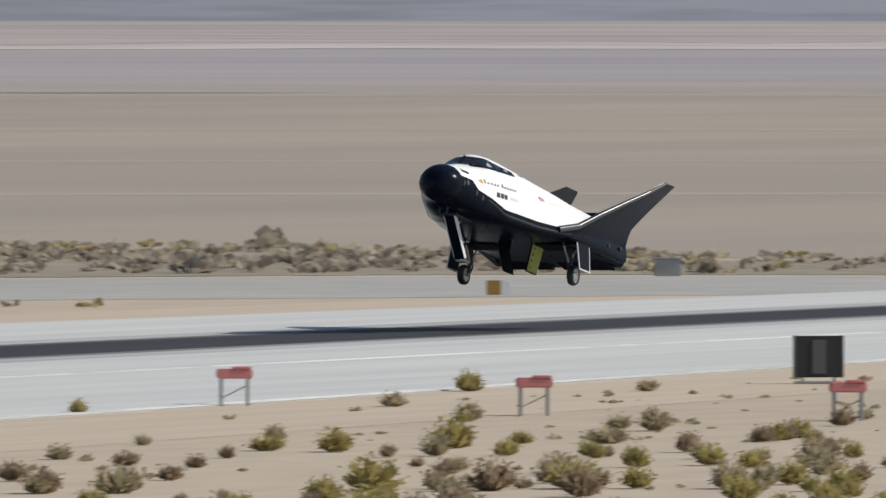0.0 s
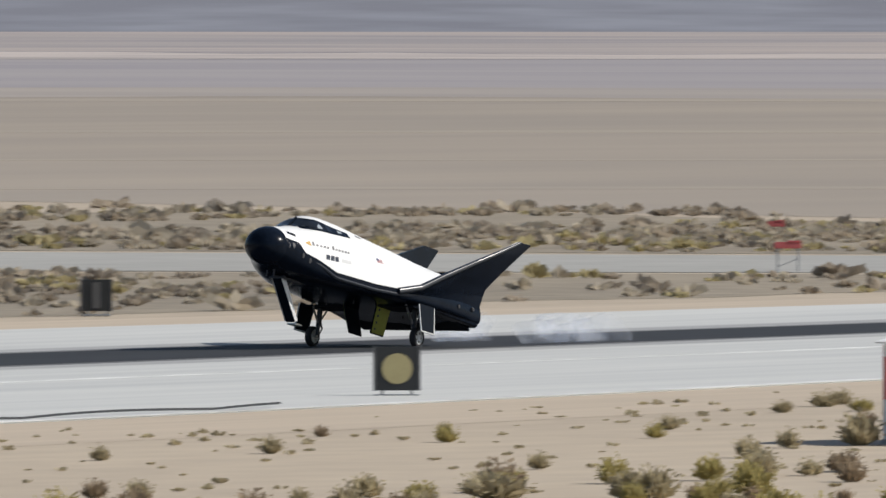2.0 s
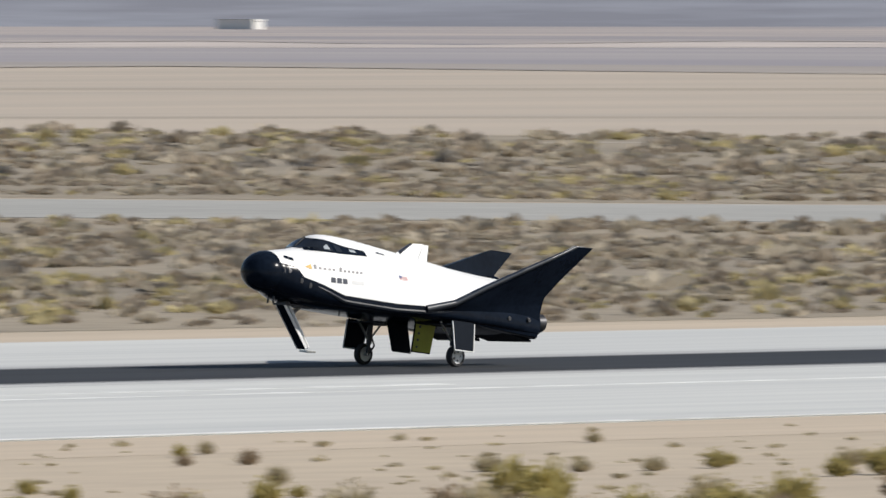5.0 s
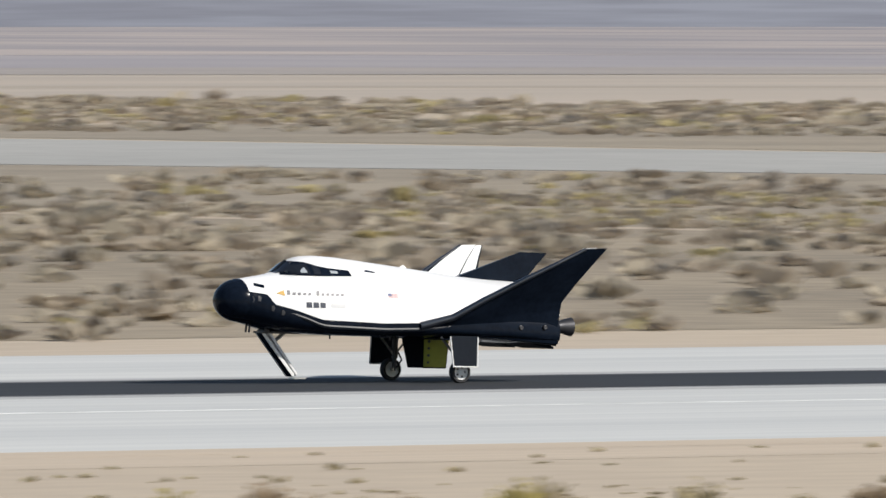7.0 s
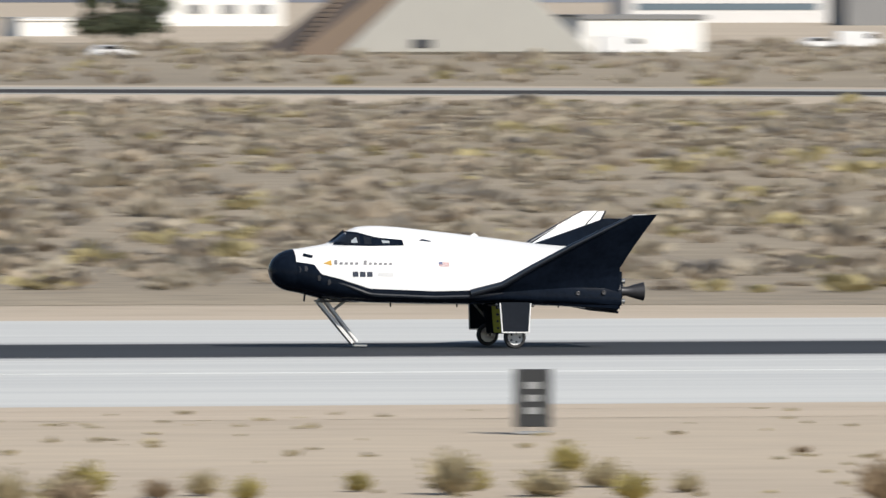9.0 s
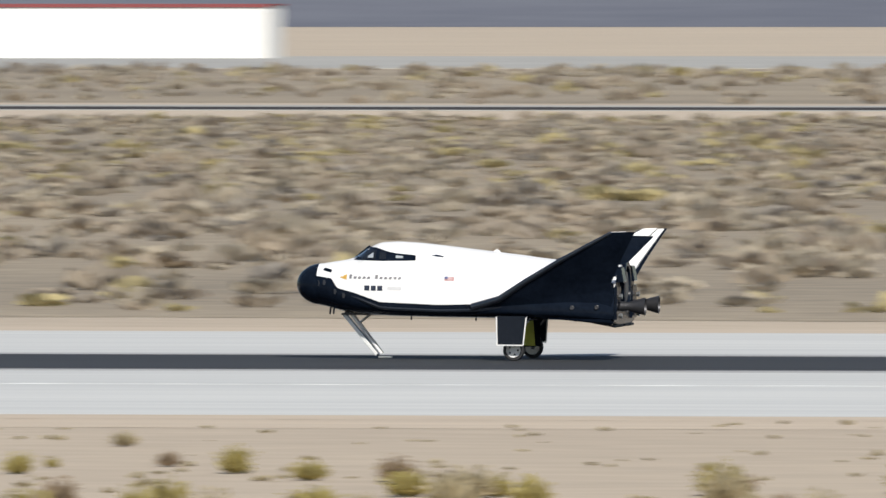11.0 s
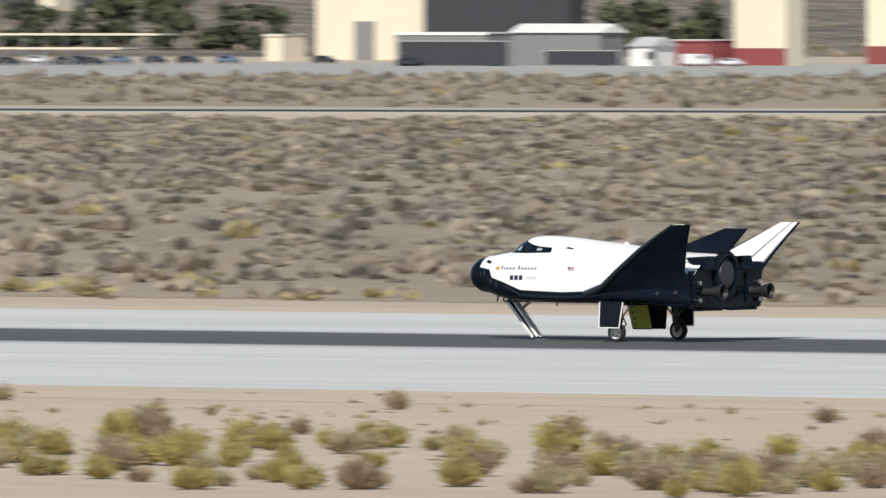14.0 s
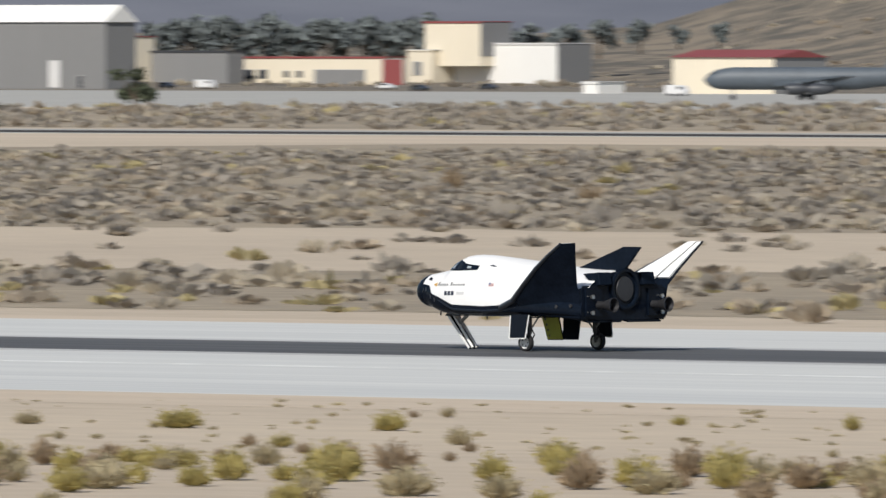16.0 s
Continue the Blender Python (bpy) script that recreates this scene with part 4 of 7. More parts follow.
def scatter(name, places, kinds, mat, label):
    """Many shrubs joined into one stuff object; places of (x, y, z, width, height)."""
    vs, fs, base = [], [], 0
    for x, y, z, w, h in places:
        v, f = kinds[rng.integers(len(kinds))]
        a = rng.uniform(0, 6.28)
        c, s = math.cos(a), math.sin(a)
        vs.append(np.stack((x + w * (v[:, 0] * c - v[:, 1] * s), y + w * (v[:, 0] * s + v[:, 1] * c), z + h * v[:, 2]), 1))
        fs.append(f + base)
        base += len(v)
    vs, fs = np.concatenate(vs), np.concatenate(fs)
    me = bpy.data.meshes.new(name)
    me.vertices.add(len(vs))
    me.vertices.foreach_set("co", vs.astype(np.float32).ravel())
    me.loops.add(len(fs) * 4)
    me.loops.foreach_set("vertex_index", fs.astype(np.int32).ravel())
    me.polygons.add(len(fs))
    me.polygons.foreach_set("loop_start", np.arange(0, len(fs) * 4, 4, dtype=np.int32))
    me.materials.append(mat)
    me.update(calc_edges=True)
    return tagged(new(name, me), label, "shrubs", kind="stuff")


def patchy(x, y, s):
    return noise.noise(Vector((x * s, y * s, 3.3)))


LABELS = ("yellow-green rabbitbrush scattered over the sand", "grey-green sagebrush scattered over the sand", "dry brown brush scattered over the sand", "low grey sagebrush covering the wide field")
near_places, far_places = [[], [], []], [[], [], [], []]
# the near side: sparse tufts beside the runway, then a thicker belt
for _ in range(10500):
    x = rng.uniform(-300, 540)
    belt = float(np.interp(x, [-300, -235, -190, -125, -90, 48, 130, 275, 360, 443], [50, 50, 38, 38, 44, 46, 38, 33, 32, 26]))
    e = rng.uniform(9, 82)
    if e > belt + (32 if x < 40 else 16 if x < 250 else 24):
        continue
    y = near_at(x) - e
    dense = (0.035 if x < 200 else 0.09) if e < belt - 5 else 0.28 if e < belt else 0.72
    dense *= float(np.interp(x, [-110, -85, 150, 245, 290, 370, 410], [1, 0.3, 0.3, 0.6, 1.3, 1.3, 2.2]))
    if rng.random() > dense * (0.75 + 0.9 * patchy(x, y, 0.06)):
        continue
    w = rng.uniform(0.28, 0.65) if e < belt - 3 else rng.uniform(0.5, 1.15) if x < 330 else rng.uniform(0.4, 0.85)
    kind = 0 if rng.random() < 0.33 + 0.7 * patchy(x, y, 0.07) else int(rng.integers(1, 3))
    near_places[kind].append((x, y, -0.03, w, w * rng.uniform(0.55, 0.8)))
# tiny dry tufts on the open sand
tuft_places = []
for _ in range(7000):
    x = rng.uniform(-300, 540)
    e = rng.uniform(3, 60)
    if rng.random() > 0.5 + 0.9 * patchy(x, e, 0.09):
        continue
    w = rng.uniform(0.12, 0.42)
    tuft_places.append((x, near_at(x) - e, -0.035, w, w * rng.uniform(0.2, 0.5)))
# the far side, out to the perimeter road and the lake
def lake_edge(y):
    return float(np.interp(y, [-30, 45, 137, 312, 400, 475, 760, 1028, 1700], [690, 662, 702, 774, 800, 786, 740, 668, 820]))


def road_near(x):
    return float(np.interp(-x, [-p[0] for p in TAXI_N[72:]], [p[1] for p in TAXI_N[72:]]))


def in_taxiway(x, y):
    for (a, b), (c, d) in zip(TAXI_N[16:104:2], TAXI_F[16:104:2]):
        if math.hypot(x - (a + c) / 2, y - (b + d) / 2) < math.hypot(a - c, b - d) / 2 + 8:
            return True
    return False


tries = 0
while tries < 92000:
    tries += 1
    az = radians(rng.uniform(-58, 66))
    r = math.sqrt(rng.uniform(400 ** 2, 1420 ** 2))
    x, y = 30 + r * math.sin(az), -330 + r * math.cos(az)
    e = y - far_at(x)
    if e < 9 or x > lake_edge(y) or (x < 400 and y > road_near(x) - road_gap(x) - 2) or in_taxiway(x, y):
        continue
    sandy = patchy(x, y, 0.012)
    if x < 300 and e < 18 and rng.random() > 0.12:
        continue
    if -655 < x < -378 and wash_near(x) < e < wash_far(x) and rng.random() > 0.08:
        continue
    if rng.random() > (0.95 + 0.6 * sandy) * (1.0 if x < 330 else 0.85 if y > 290 else 0.1):
        continue
    w = rng.uniform(1.0, 2.7)
    kind = 0 if rng.random() < (0.05 + 0.25 * max(0.0, patchy(x, y, 0.008)) if e > 38 else 0.5) else int(rng.integers(1, 3))
    w *= 1.0 if e > 38 else 0.85
    if rng.random() < float(np.interp(-x, [150, 380], [0.08, 0.62])) and e > 30:
        kind = 3
    far_places[kind].append((x, y, -0.03, w, w * rng.uniform(0.22, 0.42)))
# the belt between the runway and the lake
for _ in range(30000):
    x, y = rng.uniform(330, 780), rng.uniform(18, 300)
    d = y - far_at(x)
    if d < 11 or x > shore_x(y) + 6 or in_taxiway(x, y):
        continue
    if d < 24 and rng.random() > 0.35 or patchy(x, y, 0.035) < -0.33:
        continue
    w = rng.uniform(0.5, 1.4)
    far_places[0 if rng.random() < 0.15 + 0.4 * patchy(x, y, 0.03) else int(rng.integers(1, 3))].append((x, y, -0.03, w, w * rng.uniform(0.28, 0.5)))
# between the road and the apron
for _ in range(12500):
    x = rng.uniform(-1750, 700)
    y0 = road_near(x) + (115 if x > 150 else 75)
    y = rng.uniform(y0, 1560)
    if rng.random() > 0.8 + 0.8 * patchy(x, y, 0.01):
        continue
    w = rng.uniform(1.2, 3.0)
    far_places[3 if x < -300 and rng.random() < 0.6 else 0 if rng.random() < 0.08 else int(rng.integers(1, 3))].append((x, y, -0.03, w, w * rng.uniform(0.35, 0.6)))
for _ in range(4200):
    a, r = radians(rng.uniform(-52, -24)), rng.uniform(2700, 4250)
    x, y = 60 + r * math.sin(a), -240 + r * math.cos(a)
    if y < 2230 - 0.06 * x or (r < 3850 and rng.random() < 0.3):
        continue
    z = foot_rise(r, math.degrees(a)) if r > 3200 else -0.03
    far_places[int(rng.integers(1, 3))].append((x, y, z, rng.uniform(2.0, 5.0), rng.uniform(1.0, 2.2)))
for k in range(3):
    scatter("near_shrubs", near_places[k], NEAR_KINDS, SHRUB_MATS[k], LABELS[k])
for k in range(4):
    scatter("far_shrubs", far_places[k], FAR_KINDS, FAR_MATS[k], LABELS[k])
scatter("dry_tufts", tuft_places, FAR_KINDS, SHRUB_MATS[1], "tiny dry tufts dotted over the open sand")


def shrub_mesh(kind, mat):
    v, f = NEAR_KINDS[kind]
    return mesh_of("desert_shrub", v, f, mat)


SHRUB_MESHES = [[shrub_mesh(i, m) for i in range(8)] for m in SHRUB_MATS]


def shrub(x, y, w, h, kind, label="rounded yellow-green desert shrub on the sand"):
    ob = tagged(new("desert_shrub", SHRUB_MESHES[kind][int(rng.integers(8))]), label, "shrub", "desert shrubs beside the runway")
    ob.location, ob.scale, ob.rotation_euler = (x, y, -0.04), (w, w, h), (0, 0, rng.uniform(0, 6))


for spot in ((492.3, -26.4, 0.74, 0.49, 0), (479.2, -30.7, 0.64, 0.36, 1), (447.0, -44.8, 0.82, 0.49, 0), (450.5, -45.8, 1.00, 0.61, 0), (463.8, -44.3, 0.81, 0.51, 1), (460.4, -49.2, 0.63, 0.43, 0), (447.1, -43.2, 0.77, 0.37, 0), (449.6, -39.1, 0.38, 0.25, 1), (470.6, -27.0, 0.48, 0.34, 0), (440.0, -42.0, 0.60, 0.34, 1), (454.1, -45.7, 0.51, 0.27, 0), (454.9, -47.3, 1.12, 0.35, 1), (494.1, -30.2, 0.58, 0.31, 1), (442.2, -44.7, 0.39, 0.29, 2), (424.9, -56.3, 1.12, 0.67, 0), (425.8, -58.3, 1.22, 0.62, 2), (421.3, -52.7, 1.01, 0.56, 1), (420.7, -51.4, 0.81, 0.50, 2), (427.4, -59.3, 1.02, 0.62, 0), (428.7, -62.0, 0.82, 0.62, 1)):
    shrub(*spot)
for spot in ((415.9, -41.5, 0.75, 0.40, 1), (410.8, -43.3, 0.50, 0.31, 1), (412.8, -44.3, 0.56, 0.32, 0), (397.2, -48.3, 0.64, 0.33, 1), (388.5, -58.2, 1.02, 0.73, 1), (390.1, -64.9, 0.71, 0.51, 1), (414.3, -55.7, 0.55, 0.37, 0), (423.4, -48.2, 0.46, 0.30, 1), (436.8, -45.1, 0.59, 0.32, 2), (425.7, -46.2, 0.58, 0.25, 1), (392.2, -65.1, 0.61, 0.45, 0), (397.1, -66.9, 0.52, 0.40, 2), (436.3, -46.9, 0.47, 0.29, 2)):
    shrub(*spot)
for spot in ((376.8, -50.7, 0.54, 0.37, 1), (386.0, -49.4, 0.52, 0.41, 0), (355.1, -72.9, 1.02, 0.68, 1), (357.6, -73.6, 0.93, 0.63, 0), (350.0, -64.5, 0.61, 0.40, 1), (354.0, -68.4, 0.62, 0.32, 0), (353.6, -70.3, 1.43, 0.57, 1), (388.3, -44.8, 0.35, 0.26, 2), (370.8, -50.3, 0.44, 0.34, 1), (366.3, -70.8, 0.64, 0.47, 2)):
    shrub(*spot)
for spot in ((343.8, -46.0, 0.78, 0.46, 0), (331.3, -47.8, 0.59, 0.42, 2), (327.3, -47.9, 0.47, 0.36, 2), (323.3, -48.5, 0.56, 0.31, 1), (310.7, -58.6, 0.56, 0.42, 1), (291.4, -77.2, 0.87, 0.85, 0), (297.3, -67.5, 0.63, 0.41, 0), (292.0, -69.5, 0.62, 0.39, 1), (292.4, -78.5, 1.22, 0.45, 0), (312.7, -68.9, 0.66, 0.54, 0), (298.0, -80.1, 1.03, 0.55, 0), (293.5, -85.3, 1.11, 0.73, 1), (290.9, -90.0, 1.49, 0.88, 1), (295.6, -79.7, 0.72, 0.45, 0), (282.9, -87.4, 1.07, 0.76, 2), (279.9, -83.6, 0.68, 0.59, 1), (275.7, -88.2, 0.57, 0.63, 2)):
    shrub(*spot)
for spot in ((318.7, -46.0, 0.48, 0.40, 1), (294.7, -64.5, 0.66, 0.34, 1), (282.3, -76.1, 0.65, 0.40, 0), (269.7, -84.7, 0.84, 0.77, 0), (271.3, -86.6, 0.89, 0.55, 0), (297.3, -67.6, 0.72, 0.32, 2), (302.7, -65.9, 0.73, 0.31, 1), (289.0, -78.4, 0.58, 0.44, 0), (276.2, -76.9, 0.51, 0.45, 1), (271.4, -76.5, 0.61, 0.45, 1), (266.4, -93.0, 1.26, 0.69, 0), (330.1, -44.4, 0.49, 0.27, 0), (258.0, -92.2, 0.85, 0.57, 2)):
    shrub(*spot)
for spot in ((255.6, -71.0, 0.72, 0.62, 0), (259.4, -66.4, 0.63, 0.37, 1), (260.4, -73.6, 0.62, 0.41, 0), (255.2, -83.0, 0.90, 0.44, 0), (262.4, -81.9, 0.61, 0.41, 0), (256.3, -84.2, 0.80, 0.61, 1), (252.6, -77.6, 0.70, 0.50, 1), (278.9, -53.4, 0.90, 0.22, 2), (271.3, -69.6, 0.43, 0.28, 1), (264.1, -82.8, 0.61, 0.56, 0)):
    shrub(*spot)
for spot in ((251.5, -64.0, 0.64, 0.36, 1), (252.8, -65.3, 0.49, 0.28, 1), (254.4, -65.8, 0.54, 0.31, 1), (254.3, -71.0, 0.58, 0.42, 0), (251.3, -57.3, 0.44, 0.34, 2), (243.4, -66.3, 0.48, 0.35, 1), (239.2, -82.8, 1.10, 0.44, 0), (249.8, -57.0, 0.39, 0.24, 2)):
    shrub(*spot)
for spot in ((116.2, -84.9, 0.52, 0.38, 1), (121.0, -90.8, 0.69, 0.52, 0), (122.8, -95.2, 0.78, 0.45, 0), (128.6, -77.9, 0.62, 0.40, 1)):
    shrub(*spot)
for spot in ((64.6, -102.9, 0.87, 0.59, 0), (69.0, -104.2, 0.87, 0.51, 0), (75.8, -96.4, 1.40, 0.42, 1), (78.9, -79.3, 0.58, 0.35, 1), (77.9, -95.3, 0.50, 0.36, 1), (65.3, -106.2, 0.77, 0.42, 0), (72.9, -110.1, 0.86, 0.53, 0)):
    shrub(*spot)
for spot in ((42.1, -109.6, 0.64, 0.43, 0), (47.7, -109.1, 1.07, 0.59, 1), (48.9, -110.9, 0.82, 0.55, 0), (50.7, -107.5, 0.59, 0.41, 1), (58.0, -84.9, 0.38, 0.16, 2), (38.8, -110.4, 0.77, 0.42, 0)):
    shrub(*spot)
for spot in ((-71.1, -85.2, 0.67, 0.43, 0), (-67.2, -94.5, 0.49, 0.30, 1), (-62.9, -96.2, 0.70, 0.36, 1), (-61.8, -97.1, 0.91, 0.47, 0), (-58.2, -106.3, 0.62, 0.48, 1), (-59.0, -96.4, 0.54, 0.31, 1), (-53.2, -107.3, 0.62, 0.46, 0), (-62.5, -105.9, 0.63, 0.32, 1), (-62.5, -114.5, 1.02, 0.39, 0)):
    shrub(*spot)
for spot in ((-103.9, -108.5, 1.28, 0.59, 0), (-113.2, -84.0, 0.60, 0.36, 1), (-98.8, -116.2, 0.73, 0.57, 0), (-102.4, -104.3, 0.59, 0.45, 1), (-101.2, -103.7, 0.59, 0.38, 0), (-93.6, -106.3, 0.74, 0.52, 0), (-90.8, -108.3, 0.69, 0.44, 0), (-93.4, -96.0, 0.49, 0.44, 1), (-91.9, -120.8, 1.72, 0.84, 2)):
    shrub(*spot)
for spot in ((-156.2, -89.3, 0.83, 0.45, 1), (-159.4, -81.4, 0.61, 0.40, 0), (-152.3, -92.3, 0.61, 0.47, 0), (-152.4, -98.4, 0.58, 0.36, 1), (-130.4, -121.3, 1.36, 0.72, 2), (-145.5, -99.4, 0.68, 0.35, 1), (-143.2, -100.5, 0.85, 0.37, 1), (-141.0, -100.7, 0.68, 0.40, 0), (-131.6, -105.6, 0.99, 0.55, 0), (-131.5, -110.0, 1.19, 0.48, 1), (-141.3, -113.3, 1.09, 0.72, 0), (-130.1, -117.8, 0.95, 0.47, 0)):
    shrub(*spot)
for spot in ((-195.5, -78.5, 0.84, 0.53, 0), (-189.2, -89.6, 0.49, 0.43, 2), (-190.7, -90.8, 0.51, 0.30, 2), (-184.7, -105.4, 1.05, 0.84, 0), (-166.8, -118.5, 0.99, 0.91, 0), (-171.2, -114.3, 0.78, 0.68, 1), (-177.9, -119.0, 0.78, 0.68, 0), (-169.6, -127.7, 1.41, 0.84, 2), (-171.2, -103.9, 1.03, 0.70, 0), (-168.9, -104.9, 0.91, 0.63, 0), (-175.3, -112.1, 0.79, 0.56, 0), (-172.6, -117.8, 0.89, 0.68, 1)):
    shrub(*spot)
for spot in ((-263.9, -79.9, 1.21, 0.52, 0), (-258.1, -78.4, 0.88, 0.53, 0), (-247.3, -87.6, 0.72, 0.43, 1), (-242.3, -104.2, 0.72, 0.36, 0), (-269.7, -79.4, 0.82, 0.36, 1), (-227.5, -105.8, 0.72, 0.45, 0), (-216.7, -109.4, 1.05, 0.49, 0), (-227.5, -120.5, 1.39, 0.64, 1), (-218.8, -120.2, 1.37, 0.63, 1), (-215.8, -115.7, 1.26, 0.63, 1), (-215.9, -120.4, 1.02, 0.56, 1)):
    shrub(*spot)
shrub(603.7, 61.5, 2.05, 1.25, 2, "large dark green bush standing out of the brush")
shrub(-633.8, 344.2, 1.71, 1.37, 2, "large dark green bush standing out of the brush")
shrub(-710.0, 414.6, 1.52, 1.52, 2, "large dark green bush standing out of the brush")

# ---- signs, stands and huts beside the runway ----
SIGN_BLACK = material("sign_black", (0.02, 0.022, 0.024), 0.6, scale=2, fine=15)
SIGN_EDGE = material("sign_edge", (0.10, 0.10, 0.10), 0.6, scale=2, fine=15)
SIGN_WHITE = material("sign_white", (0.30, 0.31, 0.31), 0.6, scale=2, fine=15)
DISC = material("faded_yellow_disc", (0.42, 0.36, 0.18), 0.7, scale=3, fine=15)
RED_PAINT = material("red_paint", (0.55, 0.12, 0.12), 0.6, second=(0.45, 0.10, 0.10), scale=1, fine=8)
WHITE_PAINT = material("white_paint", (0.84, 0.84, 0.83), 0.6, second=(0.77, 0.77, 0.76), scale=1, fine=8)
PINK_PAINT = material("faded_red_paint", (0.66, 0.26, 0.255), 0.7, second=(0.56, 0.20, 0.195), scale=0.8, fine=8)
GALV = material("galvanised_steel", (0.38, 0.39, 0.40), 0.5, 0.5, scale=2, fine=15)
OCHRE = material("ochre_sign", (0.42, 0.25, 0.05), 0.6, scale=2, fine=12)


def board_sign(x, y, w, h, turn, label, face=None, digit="", deep=0.25, lift=0.12):
    ob = thing("runway_sign", label, "sign", m=pose(x, y, 0, 0, 0, turn))
    part("sign_box", box_bm((w, deep, h), (0, 0, lift + h / 2), 0.02), SIGN_BLACK, ob)
    for s in (-1, 1):
        part("sign_side", box_bm((0.05, deep + 0.02, h + 0.02), (s * (w / 2 + 0.024), 0, lift + h / 2), 0.008), SIGN_EDGE, ob)
        part("sign_leg", rod_bm((s * w * 0.35, 0, -0.06), (s * w * 0.35, 0, lift + 0.05), 0.03), GALV, ob)
    part("sign_base", box_bm((w * 1.05, deep * 1.6, 0.05), (0, 0, 0.0), 0.01), GALV, ob)
    if face == "disc":
        part("sign_disc", spin_bm([(0.0, -deep / 2 - 0.02), (w * 0.36, -deep / 2 - 0.02), (w * 0.36, -deep / 2 + 0.01)], 28, "y", (0, 0, lift + h / 2)), DISC, ob, "faded yellow disc")
    if face == "panel":
        part("sign_panel", box_bm((w * 0.30, 0.02, h * 0.82), (0, -deep / 2 - 0.012, lift + h / 2), 0.005), SIGN_WHITE if digit else SIGN_EDGE, ob)
    if face == "bars":
        for k in range(3):
            part("lettering", box_bm((w * 0.42, 0.02, h * 0.12), (0, -deep / 2 - 0.012, lift + h * (0.28 + 0.22 * k)), 0.004), SIGN_WHITE, ob, "pale bars of lettering")
    if face == "digit":
        curve = bpy.data.curves.new("digit", "FONT")
        curve.body, curve.size, curve.extrude, curve.align_x = digit, h * 1.15, 0.01, "CENTER"
        tmp = bpy.data.objects.new("digit", curve)
        me = bpy.data.meshes.new_from_object(tmp)
        me.transform(pose(0, -deep / 2 - 0.012, lift + h * 0.10, 90, 0, 0))
        me.materials.append(SIGN_WHITE)
        part("digit", me, None, ob, "white numeral")
        bpy.data.objects.remove(tmp)
    return ob


board_sign(502.2, -31.0, 1.10, 1.0, -58, "black runway marker board seen from behind", "panel")
board_sign(418.4, -28.2, 1.02, 1.05, -55, "black runway sign with a faded yellow disc", "disc")
board_sign(316.1, -45.1, 1.06, 1.0, -48, "black distance sign with a white numeral", "digit", "2")
board_sign(55.3, -71.9, 0.66, 1.18, -11, "narrow black runway sign with pale bars", "bars")
board_sign(-234.2, -65.7, 0.95, 1.08, 38, "black runway marker board on the near verge", "panel", deep=0.5)
board_sign(-232.2, 43.8, 0.80, 1.0, 28, "dark grey barrel-shaped marker on the far verge", None, deep=0.6)
board_sign(495.6, 29.9, 0.85, 0.95, -58, "black runway sign on the far verge", "panel")
board_sign(384, 511, 1.0, 0.6, -26, "small brown sign beside the taxiway", None)
board_sign(421, 48, 0.7, 0.75, -50, "small dark sign standing in the brush", "disc")


def stand(x, y, w, turn, label, top, legs=4, h=0.75):
    ob = thing("light_stand", label, "approach light", "red light stands beside the runway", pose(x, y, -0.05, 0, 0, turn))
    part("light_box", box_bm((w, 0.5, 0.22), (0, 0, h), 0.03), top, ob, "faded red lamp housing")
    part("box_lid", box_bm((w * 0.5, 0.54, 0.06), (w * 0.22, 0, h + 0.13), 0.015), top, ob)
    for sx in (-1, 1):
        for sy in (-1, 1):
            part("leg", rod_bm((sx * w * 0.38, sy * 0.18, 0), (sx * w * 0.38, sy * 0.18, h - 0.1), 0.03), GALV, ob)
    part("cross_brace", rod_bm((-w * 0.38, -0.18, 0.2), (w * 0.38, -0.18, 0.5), 0.015), GALV, ob)


for x, y in ((478.1, -27.2), (473.7, -36.8), (472.9, -44.8)):
    stand(x, y, 0.80, -60, "faded red approach light box on thin steel legs", PINK_PAINT)
stand(572.8, 50.8, 0.95, -58, "bright red light box on red legs in the brush", RED_PAINT, h=0.95)
stand(650.9, 96.8, 0.7, -58, "bright red light box on red legs in the brush", RED_PAINT, h=0.4)
ob = thing("road_sign", "ochre square sign with a dark edge on the far verge", "sign", m=pose(596.9, 22.3, -0.03, 0, 0, -62))
part("sign_face", box_bm((0.45, 0.06, 0.45), (0, 0, 0.25), 0.01), OCHRE, ob)
part("sign_side", box_bm((0.3, 0.05, 0.42), (0.38, 0.03, 0.24), 0.01), WHITE_PAINT, ob)
ob = thing("equipment_box", "grey steel equipment cabinet standing in the brush", "cabinet", m=pose(628.8, 31.0, -0.03, 0, 0, -62))
part("cabinet_body", box_bm((0.85, 0.5, 0.55), (0, 0, 0.29), 0.02), GALV, ob)
part("cabinet_lid", box_bm((0.95, 0.6, 0.06), (0, 0, 0.59), 0.015), SIGN_WHITE, ob)
ob = thing("concrete_barrier", "low pale concrete sill with a cable and dark rubber ends", "barrier", m=pose(411.2, 23.5, 0, 0, 0, -52))
part("barrier_body", prism_bm([(-0.3, -0.02), (-0.16, 0.12), (0.16, 0.12), (0.3, -0.02)], -1.25, 1.25, "x", 0.02), WHITE_PAINT, ob)
part("cable", rod_bm((-1.4, -0.1, 0.35), (-0.2, -0.1, 0.11), 0.03), SIGN_BLACK, ob, "black arresting cable")
part("cable", rod_bm((0.6, -0.1, 0.11), (1.5, -0.1, 0.31), 0.03), SIGN_BLACK, ob, "black arresting cable")
